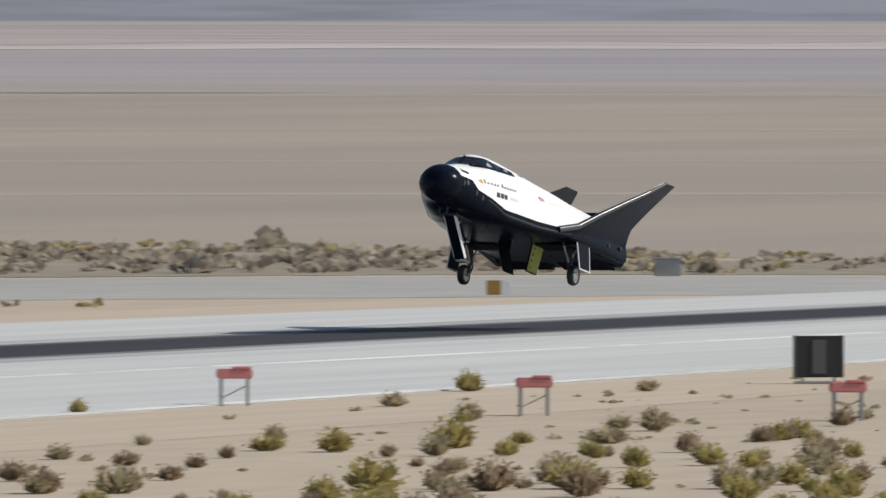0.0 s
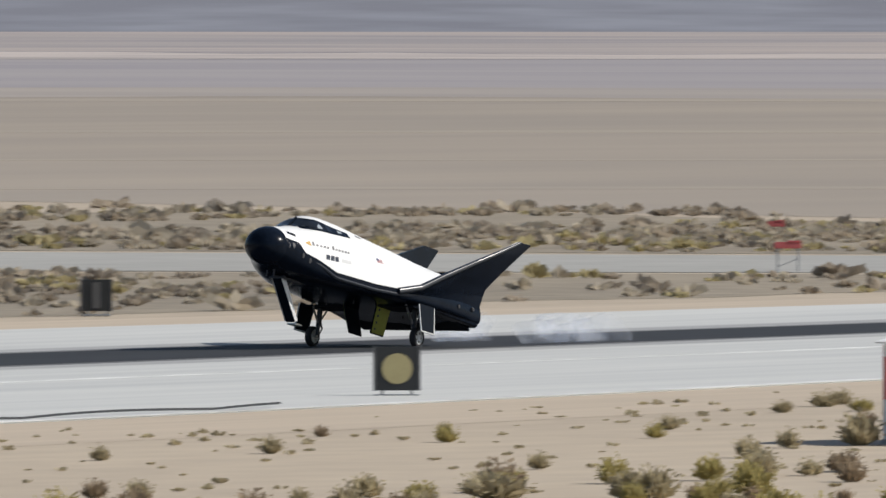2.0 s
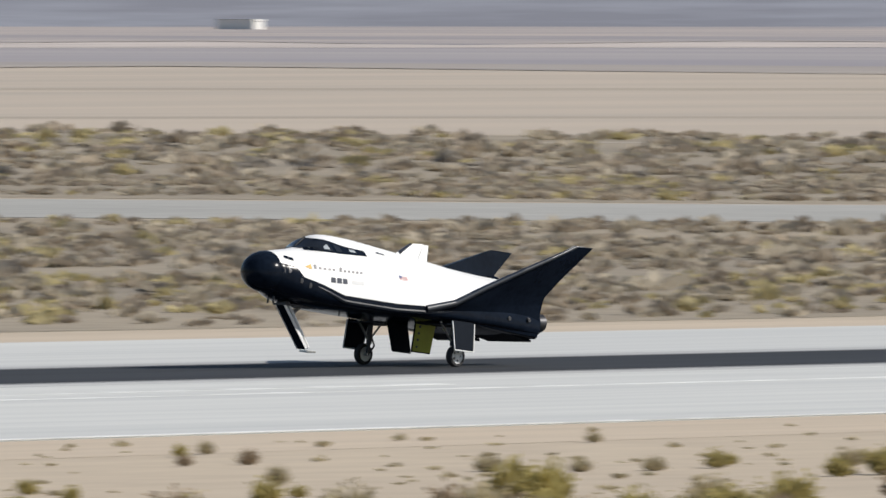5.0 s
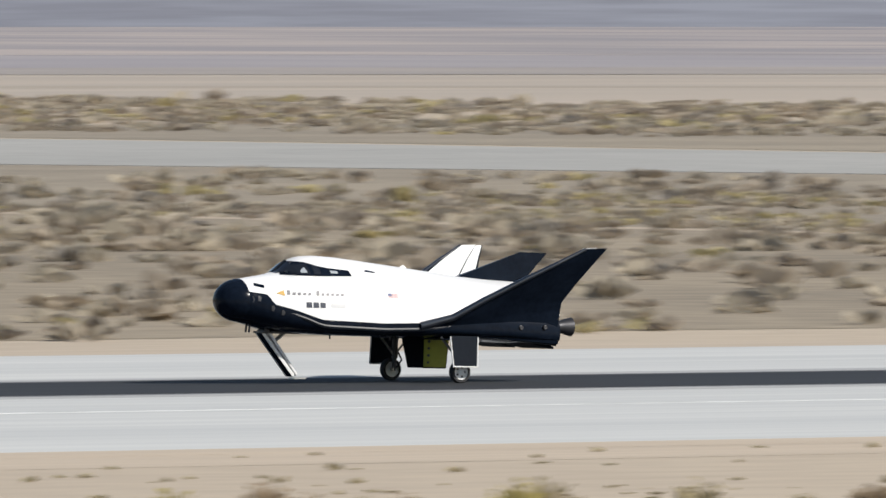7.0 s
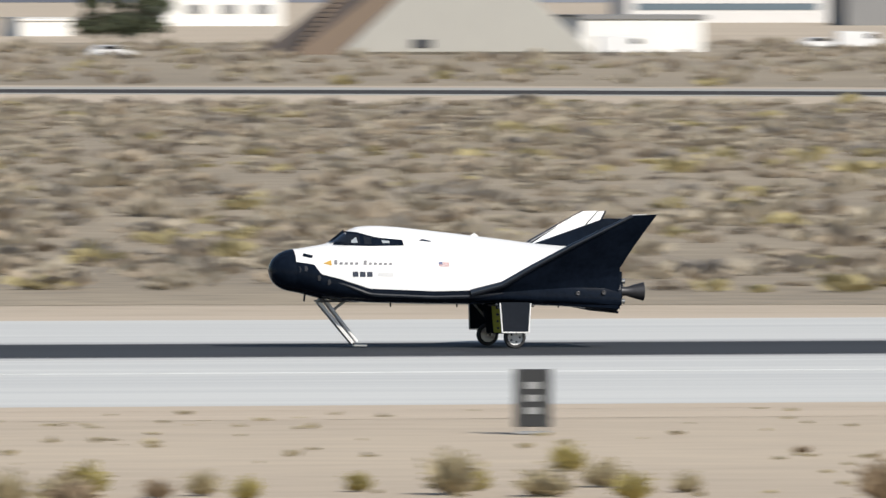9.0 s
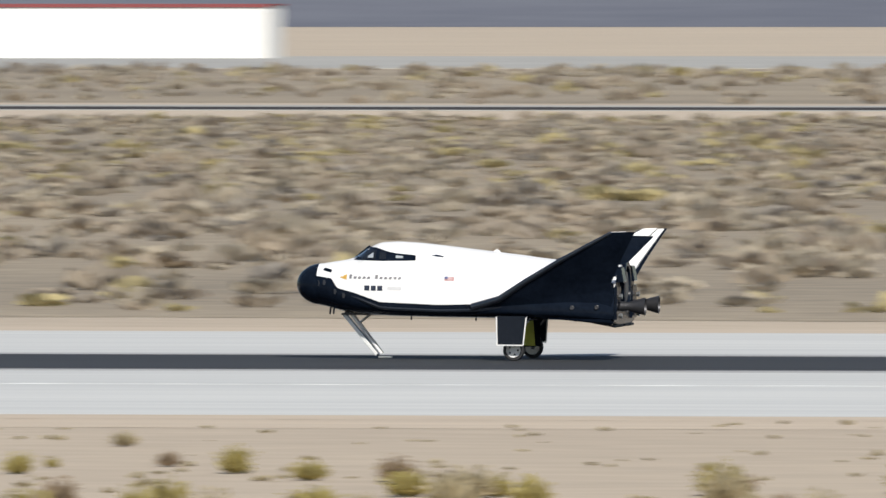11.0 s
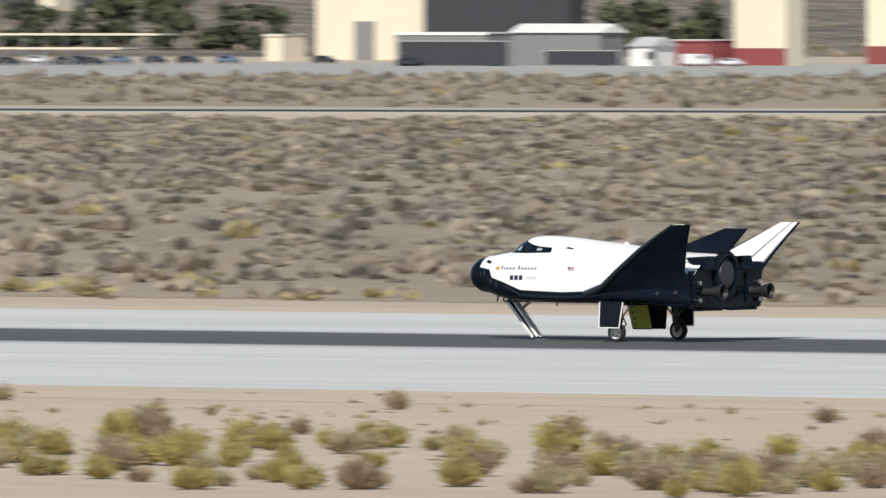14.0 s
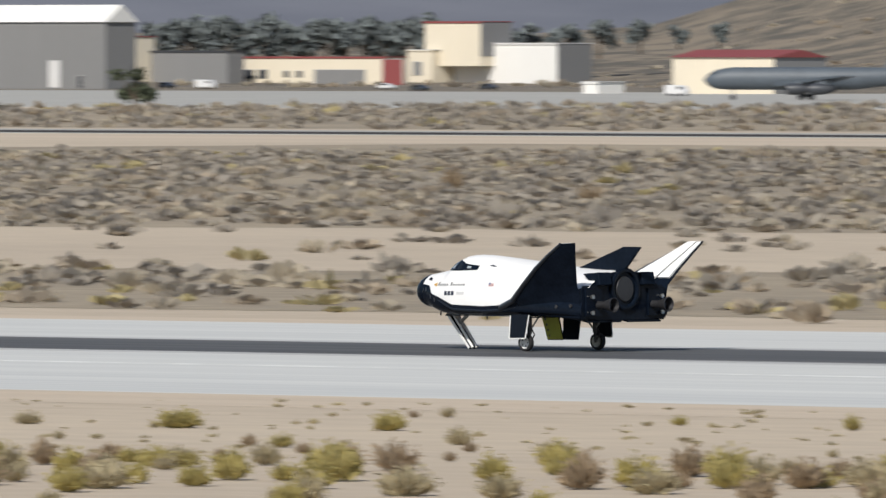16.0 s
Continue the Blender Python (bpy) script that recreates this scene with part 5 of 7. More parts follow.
for s in (-1, 1):
    part("barrier_end", prism_bm([(-0.32, -0.02), (-0.24, 0.30), (-0.05, 0.36), (0.2, 0.24), (0.32, -0.02)], s * 1.0, s * 1.5, "x", 0.04), SIGN_BLACK, ob, "dark rubber end")


HOSE = (347, 408)


def edge_hose():
    """A scalloped black hose laid along the runway's near edge."""
    bm = bmesh.new()
    pts = [Vector((x, near_at(x) + 0.5 + 0.25 * abs(math.sin(x * 0.35)), 0.05 + 0.05 * abs(math.sin(x * 0.35)))) for x in np.arange(HOSE[0], HOSE[1], 0.6)]
    rings = [[bm.verts.new(p + Vector((0, 0.045 * math.cos(a), 0.035 * math.sin(a)))) for a in (0.5, 2.1, 3.7, 5.3)] for p in pts]
    for a, b in zip(rings, rings[1:]):
        for i in range(4):
            bm.faces.new((a[i], a[(i + 1) % 4], b[(i + 1) % 4], b[i]))
    ob = thing("edge_hose", "long black hose lying along the runway edge", "hose")
    part("hose", bm, SIGN_BLACK, ob)


edge_hose()


def checker_hut(x, y, deep, wide, h, label, big_window):
    """A checkered hut; its corner nearest the eye at x, y; faces along the runway's axes."""
    ob = thing("checkered_hut", label, "hut", "checkered airfield huts", pose(x, y, -0.05))
    part("core", box_bm((wide - 0.06, deep - 0.06, h), (wide / 2, deep / 2, h / 2)), WHITE_PAINT, ob)
    part("plinth", box_bm((wide + 0.1, deep + 0.1, 0.14), (wide / 2, deep / 2, 0.05), 0.02), GALV, ob)
    rows, across, along = 3, 3, 4
    hs = (0.0, h * 0.45, h * 0.88, h)
    for r in range(rows):
        z0, z1 = hs[r] + 0.06 * (r == 0), hs[r + 1]
        for c in range(along):
            w = deep / along
            part("wall_panel", box_bm((0.03, w - 0.008, z1 - z0 - 0.008), (0.0, w * (c + 0.5), (z0 + z1) / 2), 0.004), PINK_PAINT if (r + c) % 2 == 0 else WHITE_PAINT, ob)
            part("wall_panel", box_bm((0.03, w - 0.008, z1 - z0 - 0.008), (wide, w * (c + 0.5), (z0 + z1) / 2), 0.004), PINK_PAINT if (r + c) % 2 == 0 else WHITE_PAINT, ob)
        for c in range(across):
            w = wide / across
            part("wall_panel", box_bm((w - 0.008, 0.03, z1 - z0 - 0.008), (w * (c + 0.5), 0.0, (z0 + z1) / 2), 0.004), WHITE_PAINT if (r + c) % 2 else PINK_PAINT, ob)
            part("wall_panel", box_bm((w - 0.008, 0.03, z1 - z0 - 0.008), (w * (c + 0.5), deep, (z0 + z1) / 2), 0.004), WHITE_PAINT if (r + c) % 2 else PINK_PAINT, ob)
    n = 5
    for k in range(n):
        y0 = -0.12 + (deep + 0.24) * k / n
        for s in (-1, 1):
            pts = [(wide / 2, h + 0.30), (wide / 2 + s * (wide / 2 + 0.15), h + 0.02), (wide / 2 + s * (wide / 2 + 0.15), h + 0.06), (wide / 2, h + 0.34)]
            part("roof_panel", prism_bm(pts, y0, y0 + (deep + 0.24) / n - 0.006), PINK_PAINT if k % 2 else WHITE_PAINT, ob)
    part("gable", prism_bm([(0.02, h), (wide - 0.02, h), (wide / 2, h + 0.29)], 0.0, 0.04), PINK_PAINT, ob)
    win = part("window_frame", box_bm((0.05, 0.55, 0.75), (-0.025, deep * 0.52, h * 0.66), 0.01), GALV, ob)
    part("pane", box_bm((0.02, 0.45, 0.65), (-0.05, deep * 0.52, h * 0.66)), PANE, win)
    door = part("door", box_bm((0.04, 0.5, h * 0.42), (-0.03, deep * 0.14, h * 0.24), 0.01), GALV, ob, "grey steel door")
    part("handle", rod_bm((-0.07, deep * 0.14 + 0.16, h * 0.24), (-0.07, deep * 0.14 + 0.16, h * 0.30), 0.02), DARK_METAL, door)
    if big_window:
        for f in (0.22, 0.62):
            front = part("window_frame", box_bm((0.62, 0.05, 0.72), (wide * f, -0.03, h * 0.62), 0.01), GALV, ob)
            part("pane", box_bm((0.22, 0.02, 0.60), (wide * f + 0.14, -0.062, h * 0.62)), PANE, front)
            part("pane", box_bm((0.22, 0.02, 0.60), (wide * f - 0.14, -0.062, h * 0.62)), PALE_PANE, front)
        return ob
    vent = part("air_conditioner", box_bm((0.7, 0.25, 0.5), (wide * 0.80, -0.10, h * 0.60), 0.02), GALV, ob, "grey window air conditioner")
    for k in range(4):
        part("slat", box_bm((0.6, 0.02, 0.05), (wide * 0.80, -0.235, h * 0.60 - 0.16 + 0.11 * k)), DARK_METAL, vent)
    return ob


checker_hut(389.6, -62.0, 3.85, 3.55, 2.15, "red and white checkered equipment hut on the near sand", False)
checker_hut(393.4, 41.3, 3.6, 3.5, 2.15, "red and white checkered equipment hut on the far verge", True)
# ---- the air base behind the apron ----
def wall_paint(name, c, amount=0.5):
    return material(name, c, 0.75, second=tuple(v * 0.88 for v in c), scale=0.15, fine=1.5, amount=amount, stretch=(1, 1, 0.3))


WHITE, CREAM, YELLOW, PALE = wall_paint("white_metal_wall", (0.74, 0.73, 0.70)), wall_paint("cream_stucco", (0.70, 0.63, 0.50)), wall_paint("pale_yellow_wall", (0.72, 0.67, 0.50)), wall_paint("pale_wall", (0.60, 0.59, 0.58))
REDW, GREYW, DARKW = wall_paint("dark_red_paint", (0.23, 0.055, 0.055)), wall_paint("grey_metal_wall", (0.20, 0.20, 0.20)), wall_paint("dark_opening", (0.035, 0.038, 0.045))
MINT, ROSE, MAUVE, LIME = wall_paint("mint_wall", (0.50, 0.62, 0.48)), wall_paint("rose_stucco", (0.46, 0.36, 0.35)), wall_paint("mauve_roof", (0.15, 0.11, 0.12)), wall_paint("lime_panel", (0.66, 0.66, 0.46))
GLASSW = wall_paint("office_glass", (0.10, 0.14, 0.17))
PALE_ROOF = wall_paint("pale_metal_roof", (0.50, 0.50, 0.49))


def building(label, x, y, length, depth, h, wall, base=0.0, trim=None, dado=None, openings=(), gable=0.0, end=None):
    """A building with its near left corner at x, y; openings of (from, to, bottom, top, material) along the front."""
    ob = thing("house" if "house" in label else "building", label, "building", m=pose(x, y, base))
    foot = -0.6 if not base else -2.5
    side = GREYW if wall in (WHITE, CREAM, YELLOW) and not gable else wall
    part("wall", box_bm((length, depth, h - foot), (length / 2, depth / 2, (h + foot) / 2)), wall, ob)
    if gable:
        part("gable_roof", prism_bm([(-0.5, h), (depth + 0.5, h), (depth / 2, h + gable)], -0.5, length + 0.5, "x"), trim or PALE_ROOF, ob)
    else:
        part("roof", box_bm((length + 0.5, depth + 0.5, 0.25), (length / 2, depth / 2, h + 0.124), 0.03), trim or PALE_ROOF, ob)
        part("eave", box_bm((length + 0.6, 0.22, 0.35), (length / 2, -0.13, h - 0.1), 0.02), trim or wall, ob)
    # the end panel's grey colour stands in for shade on that side
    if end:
        part("shaded_end_wall", box_bm((0.12, depth - 0.05, h - 0.05), (length + 0.065, depth / 2, (h - 0.05) / 2)), end, ob, "end wall with its shade painted grey")
    if dado:
        part("dado", box_bm((length + 0.04, 0.12, dado[0]), (length / 2, -0.062, dado[0] / 2)), dado[1], ob, "dark red painted lower wall")
    for a, b, z0, z1, mat in openings:
        if b - a < 0.2 or z1 - z0 < 0.15:
            continue
        tall = z0 < 0.6
        hole = part("door" if tall else "window", box_bm((b - a, 0.10, z1 - z0), ((a + b) / 2, -0.052, (z0 + z1) / 2)), mat, ob)
        part("frame", join_bm(box_bm((b - a + 0.24, 0.08, 0.12), ((a + b) / 2, -0.12, z1)), box_bm((0.12, 0.08, z1 - z0), (a, -0.12, (z0 + z1) / 2)), box_bm((0.12, 0.08, z1 - z0), (b, -0.12, (z0 + z1) / 2))), PALE_ROOF if mat is not WHITE else GREYW, hole)
    n = max(2, int(length // 6))
    for k in range(1, n):
        part("wall_rib", box_bm((0.10, 0.05, h - 0.3), (length * k / n, -0.026, (h - 0.3) / 2)), wall, ob)
    return ob


building("small white building across the flats", 1311.1, 2472.2, 4.5, 14.0, 1.9, WHITE)
building("pale building across the flats", 1353.8, 2492.4, 4.4, 14.0, 3.4, PALE)
building("white trailer standing on the flats", 898.7, 1587.0, 2.3, 14.0, 0.9, WHITE)
building("lone white building across the lake", 2843.8, 2624.6, 3.3, 14.0, 2.5, WHITE, base=0.4)
building("white low industrial building on the far apron", 817.7, 1950.5, 22.3, 14.0, 3.0, WHITE)
building("pale green hangar on the far apron", 863.3, 1982.3, 12.3, 14.0, 5.8, MINT)
building("pinkish stucco building on the far apron", 879.1, 1976.1, 6.0, 14.0, 4.6, ROSE)
building("low white hut row on the flats", 897.2, 1994.5, 7.6, 14.0, 1.7, WHITE)
building("white trailer row on the flats", 911.9, 1988.7, 5.1, 14.0, 1.3, WHITE)
building("single white trailer on the flats", 929.2, 1981.9, 2.1, 14.0, 1.3, WHITE)
building("low white flat-roofed building beside the apron", 716.5, 2189.4, 23.7, 14.0, 2.4, WHITE, openings=[(6.0, 17.9, 0.0, 2.0, GREYW)])
building("long pinkish stucco hangar", 749.7, 2207.7, 40.0, 14.0, 5.8, ROSE, trim=REDW)
building("grey metal workshop beside the apron", 791.2, 2195.3, 10.9, 14.0, 3.8, GREYW)
building("long grey metal hangar", 688.6, 2254.7, 38.4, 14.0, 5.0, GREYW, openings=[(10.1, 18.3, 0.0, 4.0, DARKW), (22.3, 30.4, 0.0, 4.0, DARKW)])
building("low white flat-roofed building behind the mound", 377.9, 1811.9, 7.3, 14.0, 2.4, WHITE)
building("white block building with grey windows", 470.7, 2199.0, 20.2, 14.0, 8.1, WHITE, openings=[(3.8, 6.7, 2.0, 3.5, GREYW), (9.6, 12.5, 2.0, 3.5, GREYW), (15.3, 18.2, 2.0, 3.5, GREYW)])
building("white flat-roofed building beside the concrete mound", 366.7, 1380.0, 14.3, 14.0, 4.0, WHITE, trim=GREYW)
building("tall pale office block with window rows", 581.4, 2345.8, 36.9, 14.0, 10.0, PALE, openings=[(1.5, 34.7, 2.2, 3.4, GLASSW), (1.5, 34.7, 5.0, 6.2, GLASSW)])
building("long grey shed beside the apron", 588.0, 2201.8, 35.9, 14.0, 5.2, GREYW, gable=1.6)
building("long white flat-roofed hangar beside the apron", 75.9, 1759.4, 36.2, 14.0, 4.5, WHITE, trim=GREYW)
building("cream stucco hangar beside the apron", 132.0, 1791.4, 41.5, 14.0, 5.0, CREAM, trim=REDW)
building("long grey metal hangar beside the apron", -65.7, 1788.8, 46.8, 14.0, 6.3, GREYW)
building("low white workshop row beside the apron", -229.7, 1840.1, 39.3, 14.0, 4.8, WHITE)
building("large cream hangar with a flat roof", -173.5, 1844.8, 47.4, 14.0, 7.7, CREAM, trim=REDW)
building("white metal hangar beside the apron", -412.1, 1877.5, 44.8, 14.0, 7.7, WHITE, trim=REDW)
building("cream stucco hangar with an open front", -633.2, 1974.9, 9.2, 6.8, 12.5, CREAM, end=GREYW)
building("dark grey open hangar bay", -628.8, 1999.6, 11.0, 6.0, 11.6, GREYW)
building("cream low annex building beside the hangar", -589.8, 1894.7, 5.9, 8.0, 4.2, CREAM, trim=REDW)
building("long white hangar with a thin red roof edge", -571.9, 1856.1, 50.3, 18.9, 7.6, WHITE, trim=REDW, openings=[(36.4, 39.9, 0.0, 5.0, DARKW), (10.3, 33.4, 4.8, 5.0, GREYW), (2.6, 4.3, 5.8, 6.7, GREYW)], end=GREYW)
building("pale grey steel frame building", -497.6, 1773.1, 9.0, 6.8, 7.8, GREYW, openings=[(0.4, 8.9, 4.0, 7.2, WHITE)], end=GREYW)
building("cream workshop with a sloping roof", -487.5, 1775.5, 10.8, 8.0, 5.7, CREAM)
building("large cream hangar with tall grey doors", -475.1, 1778.5, 30.5, 8.0, 13.0, CREAM, openings=[(4.1, 11.1, 4.4, 9.2, GREYW), (11.5, 20.1, 4.4, 9.2, GREYW), (21.8, 26.3, 0.6, 7.8, REDW)])
building("long cream building with a red roof edge", -796.1, 1868.1, 63.0, 6.0, 9.0, CREAM, trim=REDW, openings=[(54.3, 56.6, 3.6, 5.5, DARKW), (30.8, 32.6, 1.7, 3.9, DARKW), (17.2, 19.0, 0.4, 2.6, REDW), (26.2, 28.2, 0.7, 3.8, GREYW)])
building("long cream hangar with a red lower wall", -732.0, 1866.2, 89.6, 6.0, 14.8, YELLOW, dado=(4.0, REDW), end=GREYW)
building("white metal hangar with its gable end painted in shade grey", -997.5, 1888.1, 47.3, 13.7, 7.1, WHITE, openings=[(47.3, 47.1, 0.9, 1.8, GREYW)], end=GREYW, gable=1.6)
building("low building under a dark mauve roof", -933.3, 1864.5, 43.6, 9.2, 4.4, PALE, trim=MAUVE, openings=[(2.0, 7.5, 0.4, 3.2, DARKW), (9.0, 14.0, 0.8, 3.0, GLASSW), (16.0, 19.0, 0.0, 3.2, WHITE), (21.0, 31.0, 0.6, 2.8, GREYW), (33.0, 36.0, 0.2, 3.2, DARKW), (37.5, 42.0, 0.6, 2.8, MAUVE)], end=GREYW)
building("cream flat-roofed block behind the low sheds", -1346.3, 2856.7, 18.5, 8.0, 6.7, CREAM, openings=[(8.2, 21.1, 1.3, 3.8, GREYW)], gable=1.6)
building("low workshop under a dark mauve roof", -892.7, 1881.1, 25.1, 8.0, 4.4, PALE, trim=MAUVE, openings=[(1.9, 5.7, 0.2, 3.2, GREYW), (7.5, 10.5, 0.8, 2.9, DARKW), (12.0, 16.0, 0.8, 2.9, GLASSW), (18.0, 24.6, 0.0, 2.6, DARKW)])
building("cream building with red doors and a red roof edge", -859.3, 1870.6, 23.8, 8.0, 8.4, CREAM, trim=REDW, openings=[(20.0, 24.2, 0.0, 5.4, REDW)])
building("tall pale building far behind the workshops", -1526.6, 3345.7, 90.5, 8.0, 12.3, PALE, base=0.8)
building("white parking canopy over cars", -1245.2, 1996.2, 41.5, 8.0, 3.9, WHITE, trim=CREAM, openings=[(0.8 + 3.4 * i, 3.0 + 3.4 * i, 0.2, 3.0, PALE if i % 2 else GREYW) for i in range(12)])
building("dark covered walkway between offices", -1137.9, 1875.8, 4.0, 8.0, 3.8, DARKW)
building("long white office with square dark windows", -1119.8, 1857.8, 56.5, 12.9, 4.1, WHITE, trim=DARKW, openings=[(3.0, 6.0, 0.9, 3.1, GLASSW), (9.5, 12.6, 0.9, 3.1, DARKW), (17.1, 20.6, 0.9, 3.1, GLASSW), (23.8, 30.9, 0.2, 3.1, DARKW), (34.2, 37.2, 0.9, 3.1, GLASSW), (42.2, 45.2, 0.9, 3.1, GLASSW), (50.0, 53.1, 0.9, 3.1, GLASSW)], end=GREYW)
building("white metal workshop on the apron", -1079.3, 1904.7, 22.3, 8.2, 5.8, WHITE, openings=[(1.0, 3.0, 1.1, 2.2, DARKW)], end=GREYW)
building("long cream building behind the office", -1570.0, 2862.7, 85.5, 8.0, 5.6, CREAM, trim=REDW)
building("grey steel shed beside the workshop", -1079.6, 1960.0, 11.1, 8.0, 4.8, GREYW, openings=[(0.5, 14.5, 0.4, 1.3, DARKW)])
building("white gabled workshop on the apron", -1036.1, 1899.0, 17.7, 8.0, 8.0, WHITE, gable=1.6)
building("tall white building far behind the parking canopy", -1876.4, 3186.4, 38.0, 8.0, 13.7, PALE, base=0.3, openings=[(19.3, 25.8, 1.2, 3.2, GREYW)])
building("long cream hangar with a red lower wall", -1441.3, 2029.0, 120.1, 33.2, 17.3, YELLOW, dado=(3.2, REDW), openings=[(46.5, 50.5, 0.6, 1.8, WHITE), (68.5, 72.6, 0.6, 1.8, WHITE), (15.1, 48.8, 3.4, 6.3, LIME), (68.5, 104.5, 3.4, 6.3, LIME)], end=GREYW)
building("cream concrete block beside the hangar", -1350.9, 2115.4, 8.4, 8.0, 14.3, CREAM, openings=[(5.3, 8.2, 2.0, 5.6, GREYW)])
building("pale yellow hangar behind parked cars", -1505.2, 2422.9, 13.2, 8.0, 14.9, YELLOW)
building("white hangar behind parked cars", -1329.2, 2127.7, 14.2, 8.0, 13.3, WHITE, openings=[(8.2, 11.7, 4.1, 6.1, DARKW)])
building("tall cream hangar with a grey door", -1666.2, 2193.2, 24.6, 6.0, 16.6, CREAM, openings=[(8.9, 13.7, 0.0, 7.5, GREYW)])
building("dark grey hangar under a pale awning", -1610.6, 2146.0, 32.4, 6.0, 14.8, DARKW)
building("grey open parking shelter with cars", -1463.8, 1909.0, 18.7, 8.0, 5.6, GREYW, trim=WHITE, openings=[(0.6, 23.2, 0.2, 4.3, DARKW)])
building("grey shed under a white gable roof", -1462.2, 1943.8, 18.3, 8.0, 5.7, GREYW, trim=WHITE, openings=[(7.0, 22.3, 0.2, 2.6, DARKW)], gable=1.6)
building("small white gabled hut on the apron", -1429.7, 1930.9, 4.2, 8.0, 3.4, WHITE, openings=[(3.3, 5.3, 1.2, 2.5, DARKW)], gable=1.6)
building("dark red low building beside the hut", -1438.8, 1958.9, 8.0, 8.0, 4.3, REDW)
building("cream low building beside the shelter", -1636.1, 2129.5, 3.8, 8.0, 4.9, CREAM)
building("cream hangar gable wall", -1429.5, 1964.8, 10.6, 6.0, 16.4, CREAM, dado=(3.0, REDW), gable=1.6)
building("cream house with a red tiled roof", -2376.5, 2882.0, 13.8, 8.0, 2.9, CREAM, base=8.5, trim=REDW, gable=1.6)
building("cream house with a red tiled roof", -2363.0, 2891.7, 11.2, 8.0, 2.9, CREAM, base=8.5, trim=REDW, gable=1.6)
building("cream house with a red tiled roof", -2350.7, 2900.5, 17.4, 8.0, 3.9, CREAM, base=8.5, trim=REDW, gable=1.6)
building("cream house with a red tiled roof", -2314.2, 2926.6, 8.5, 8.0, 3.8, CREAM, base=9.4, trim=REDW, gable=1.6)
building("cream house with a red tiled roof", -2282.4, 2949.4, 6.7, 8.0, 4.0, CREAM, base=9.4, trim=REDW, gable=1.6)
building("cream house with a red tiled roof", -2257.7, 2967.0, 5.3, 8.0, 4.0, CREAM, base=9.4, trim=REDW, gable=1.6)
building("cream flat-roofed building behind the parked jet", -1956.5, 2086.9, 31.0, 8.0, 6.0, CREAM, openings=[(0.7, 21.5, 0.5, 5.6, GREYW)])
building("cream house with a red tiled roof", -2444.6, 2836.3, 8.4, 8.0, 2.9, CREAM, base=10.8, trim=REDW, gable=1.6)
building("low cream house with a dark red roof", -2428.6, 2848.7, 17.6, 8.0, 2.3, CREAM, base=10.8, trim=REDW, gable=1.6)
building("low cream building with a red roof", -2002.3, 2051.1, 21.0, 8.0, 3.0, CREAM, trim=REDW, openings=[(1.4, 25.8, 0.2, 2.0, DARKW)])
building("cream shed with a dark red roof", -2162.6, 2058.7, 27.8, 16.2, 7.5, CREAM, trim=REDW, end=GREYW, gable=1.6)
building("cream shed with a red roof and grey front", -1926.2, 1876.8, 25.1, 9.8, 5.5, CREAM, trim=REDW, openings=[(7.7, 24.8, 0.2, 3.8, GREYW)], end=GREYW, gable=1.6)
building("low white stores building", -1903.5, 1896.1, 33.4, 6.0, 2.5, CREAM, openings=[(4.2, 32.7, 0.2, 1.1, GREYW)])
building("round-roofed dark red shed", -2596.1, 2722.2, 14.2, 6.0, 5.1, REDW, base=-0.4, gable=1.6)
building("large grey hangar under a pale roof", -2565.1, 2262.0, 45.0, 10.0, 15.4, GREYW, trim=WHITE, openings=[(26.8, 30.4, 0.3, 6.5, PALE), (36.0, 37.6, 0.3, 3.0, DARKW)], gable=4.0)
building("cream block with a brown roof", -2797.3, 2553.7, 6.2, 8.0, 12.4, CREAM, base=-0.2, trim=REDW)
building("grey brown low building", -2790.6, 2559.9, 27.0, 6.0, 8.7, GREYW, base=-0.2, trim=DARKW)
building("long cream office with dark windows", -2775.7, 2573.7, 54.0, 8.0, 7.4, CREAM, base=-0.4, trim=REDW, openings=[(3.9, 8.3, 2.0, 4.3, DARKW), (9.8, 13.0, 2.0, 4.3, DARKW), (18.7, 20.7, 2.3, 4.0, DARKW), (23.2, 25.2, 2.3, 4.0, DARKW), (29.5, 47.2, 0.4, 4.3, GREYW), (53.1, 60.2, 0.3, 7.0, REDW)])
building("cream block beside the white hangar", -2742.3, 2604.4, 8.4, 8.0, 9.3, CREAM, base=-0.5, openings=[(2.0, 4.9, 2.9, 6.4, GREYW)])
building("tall cream tower block", -2739.2, 2607.5, 19.3, 11.7, 8.7, CREAM, base=7.3, trim=REDW, end=GREYW)
building("white hangar with a pale sloping roof and its end painted in shade grey", -2733.5, 2612.6, 35.4, 13.0, 11.0, WHITE, base=-0.5, trim=PALE, end=GREYW)
building("small white cabin on the apron", -2186.4, 2057.5, 4.2, 8.0, 2.3, WHITE)

def canopy(x, y, length, h):
    """An open parking roof on thin posts, set along the apron."""
    ob = thing("parking_canopy", "long open parking canopy with pale roof and thin posts", "canopy", m=pose(x, y, 0))
    for k, (yy, hh) in enumerate(((0, h * 0.55), (12, h))):
        part("roof_slab", box_bm((length, 6, 0.25), (length / 2, yy + 3, hh), 0.05), PALE_ROOF, ob)
        part("fascia", box_bm((length + 0.1, 0.12, 0.4), (length / 2, yy - 0.07, hh), 0.02), CREAM, ob)
        for i in range(9):
            part("post", box_bm((0.25, 0.25, hh), (length * (i + 0.5) / 9, yy + 0.4, hh / 2), 0.02), GREYW, ob)



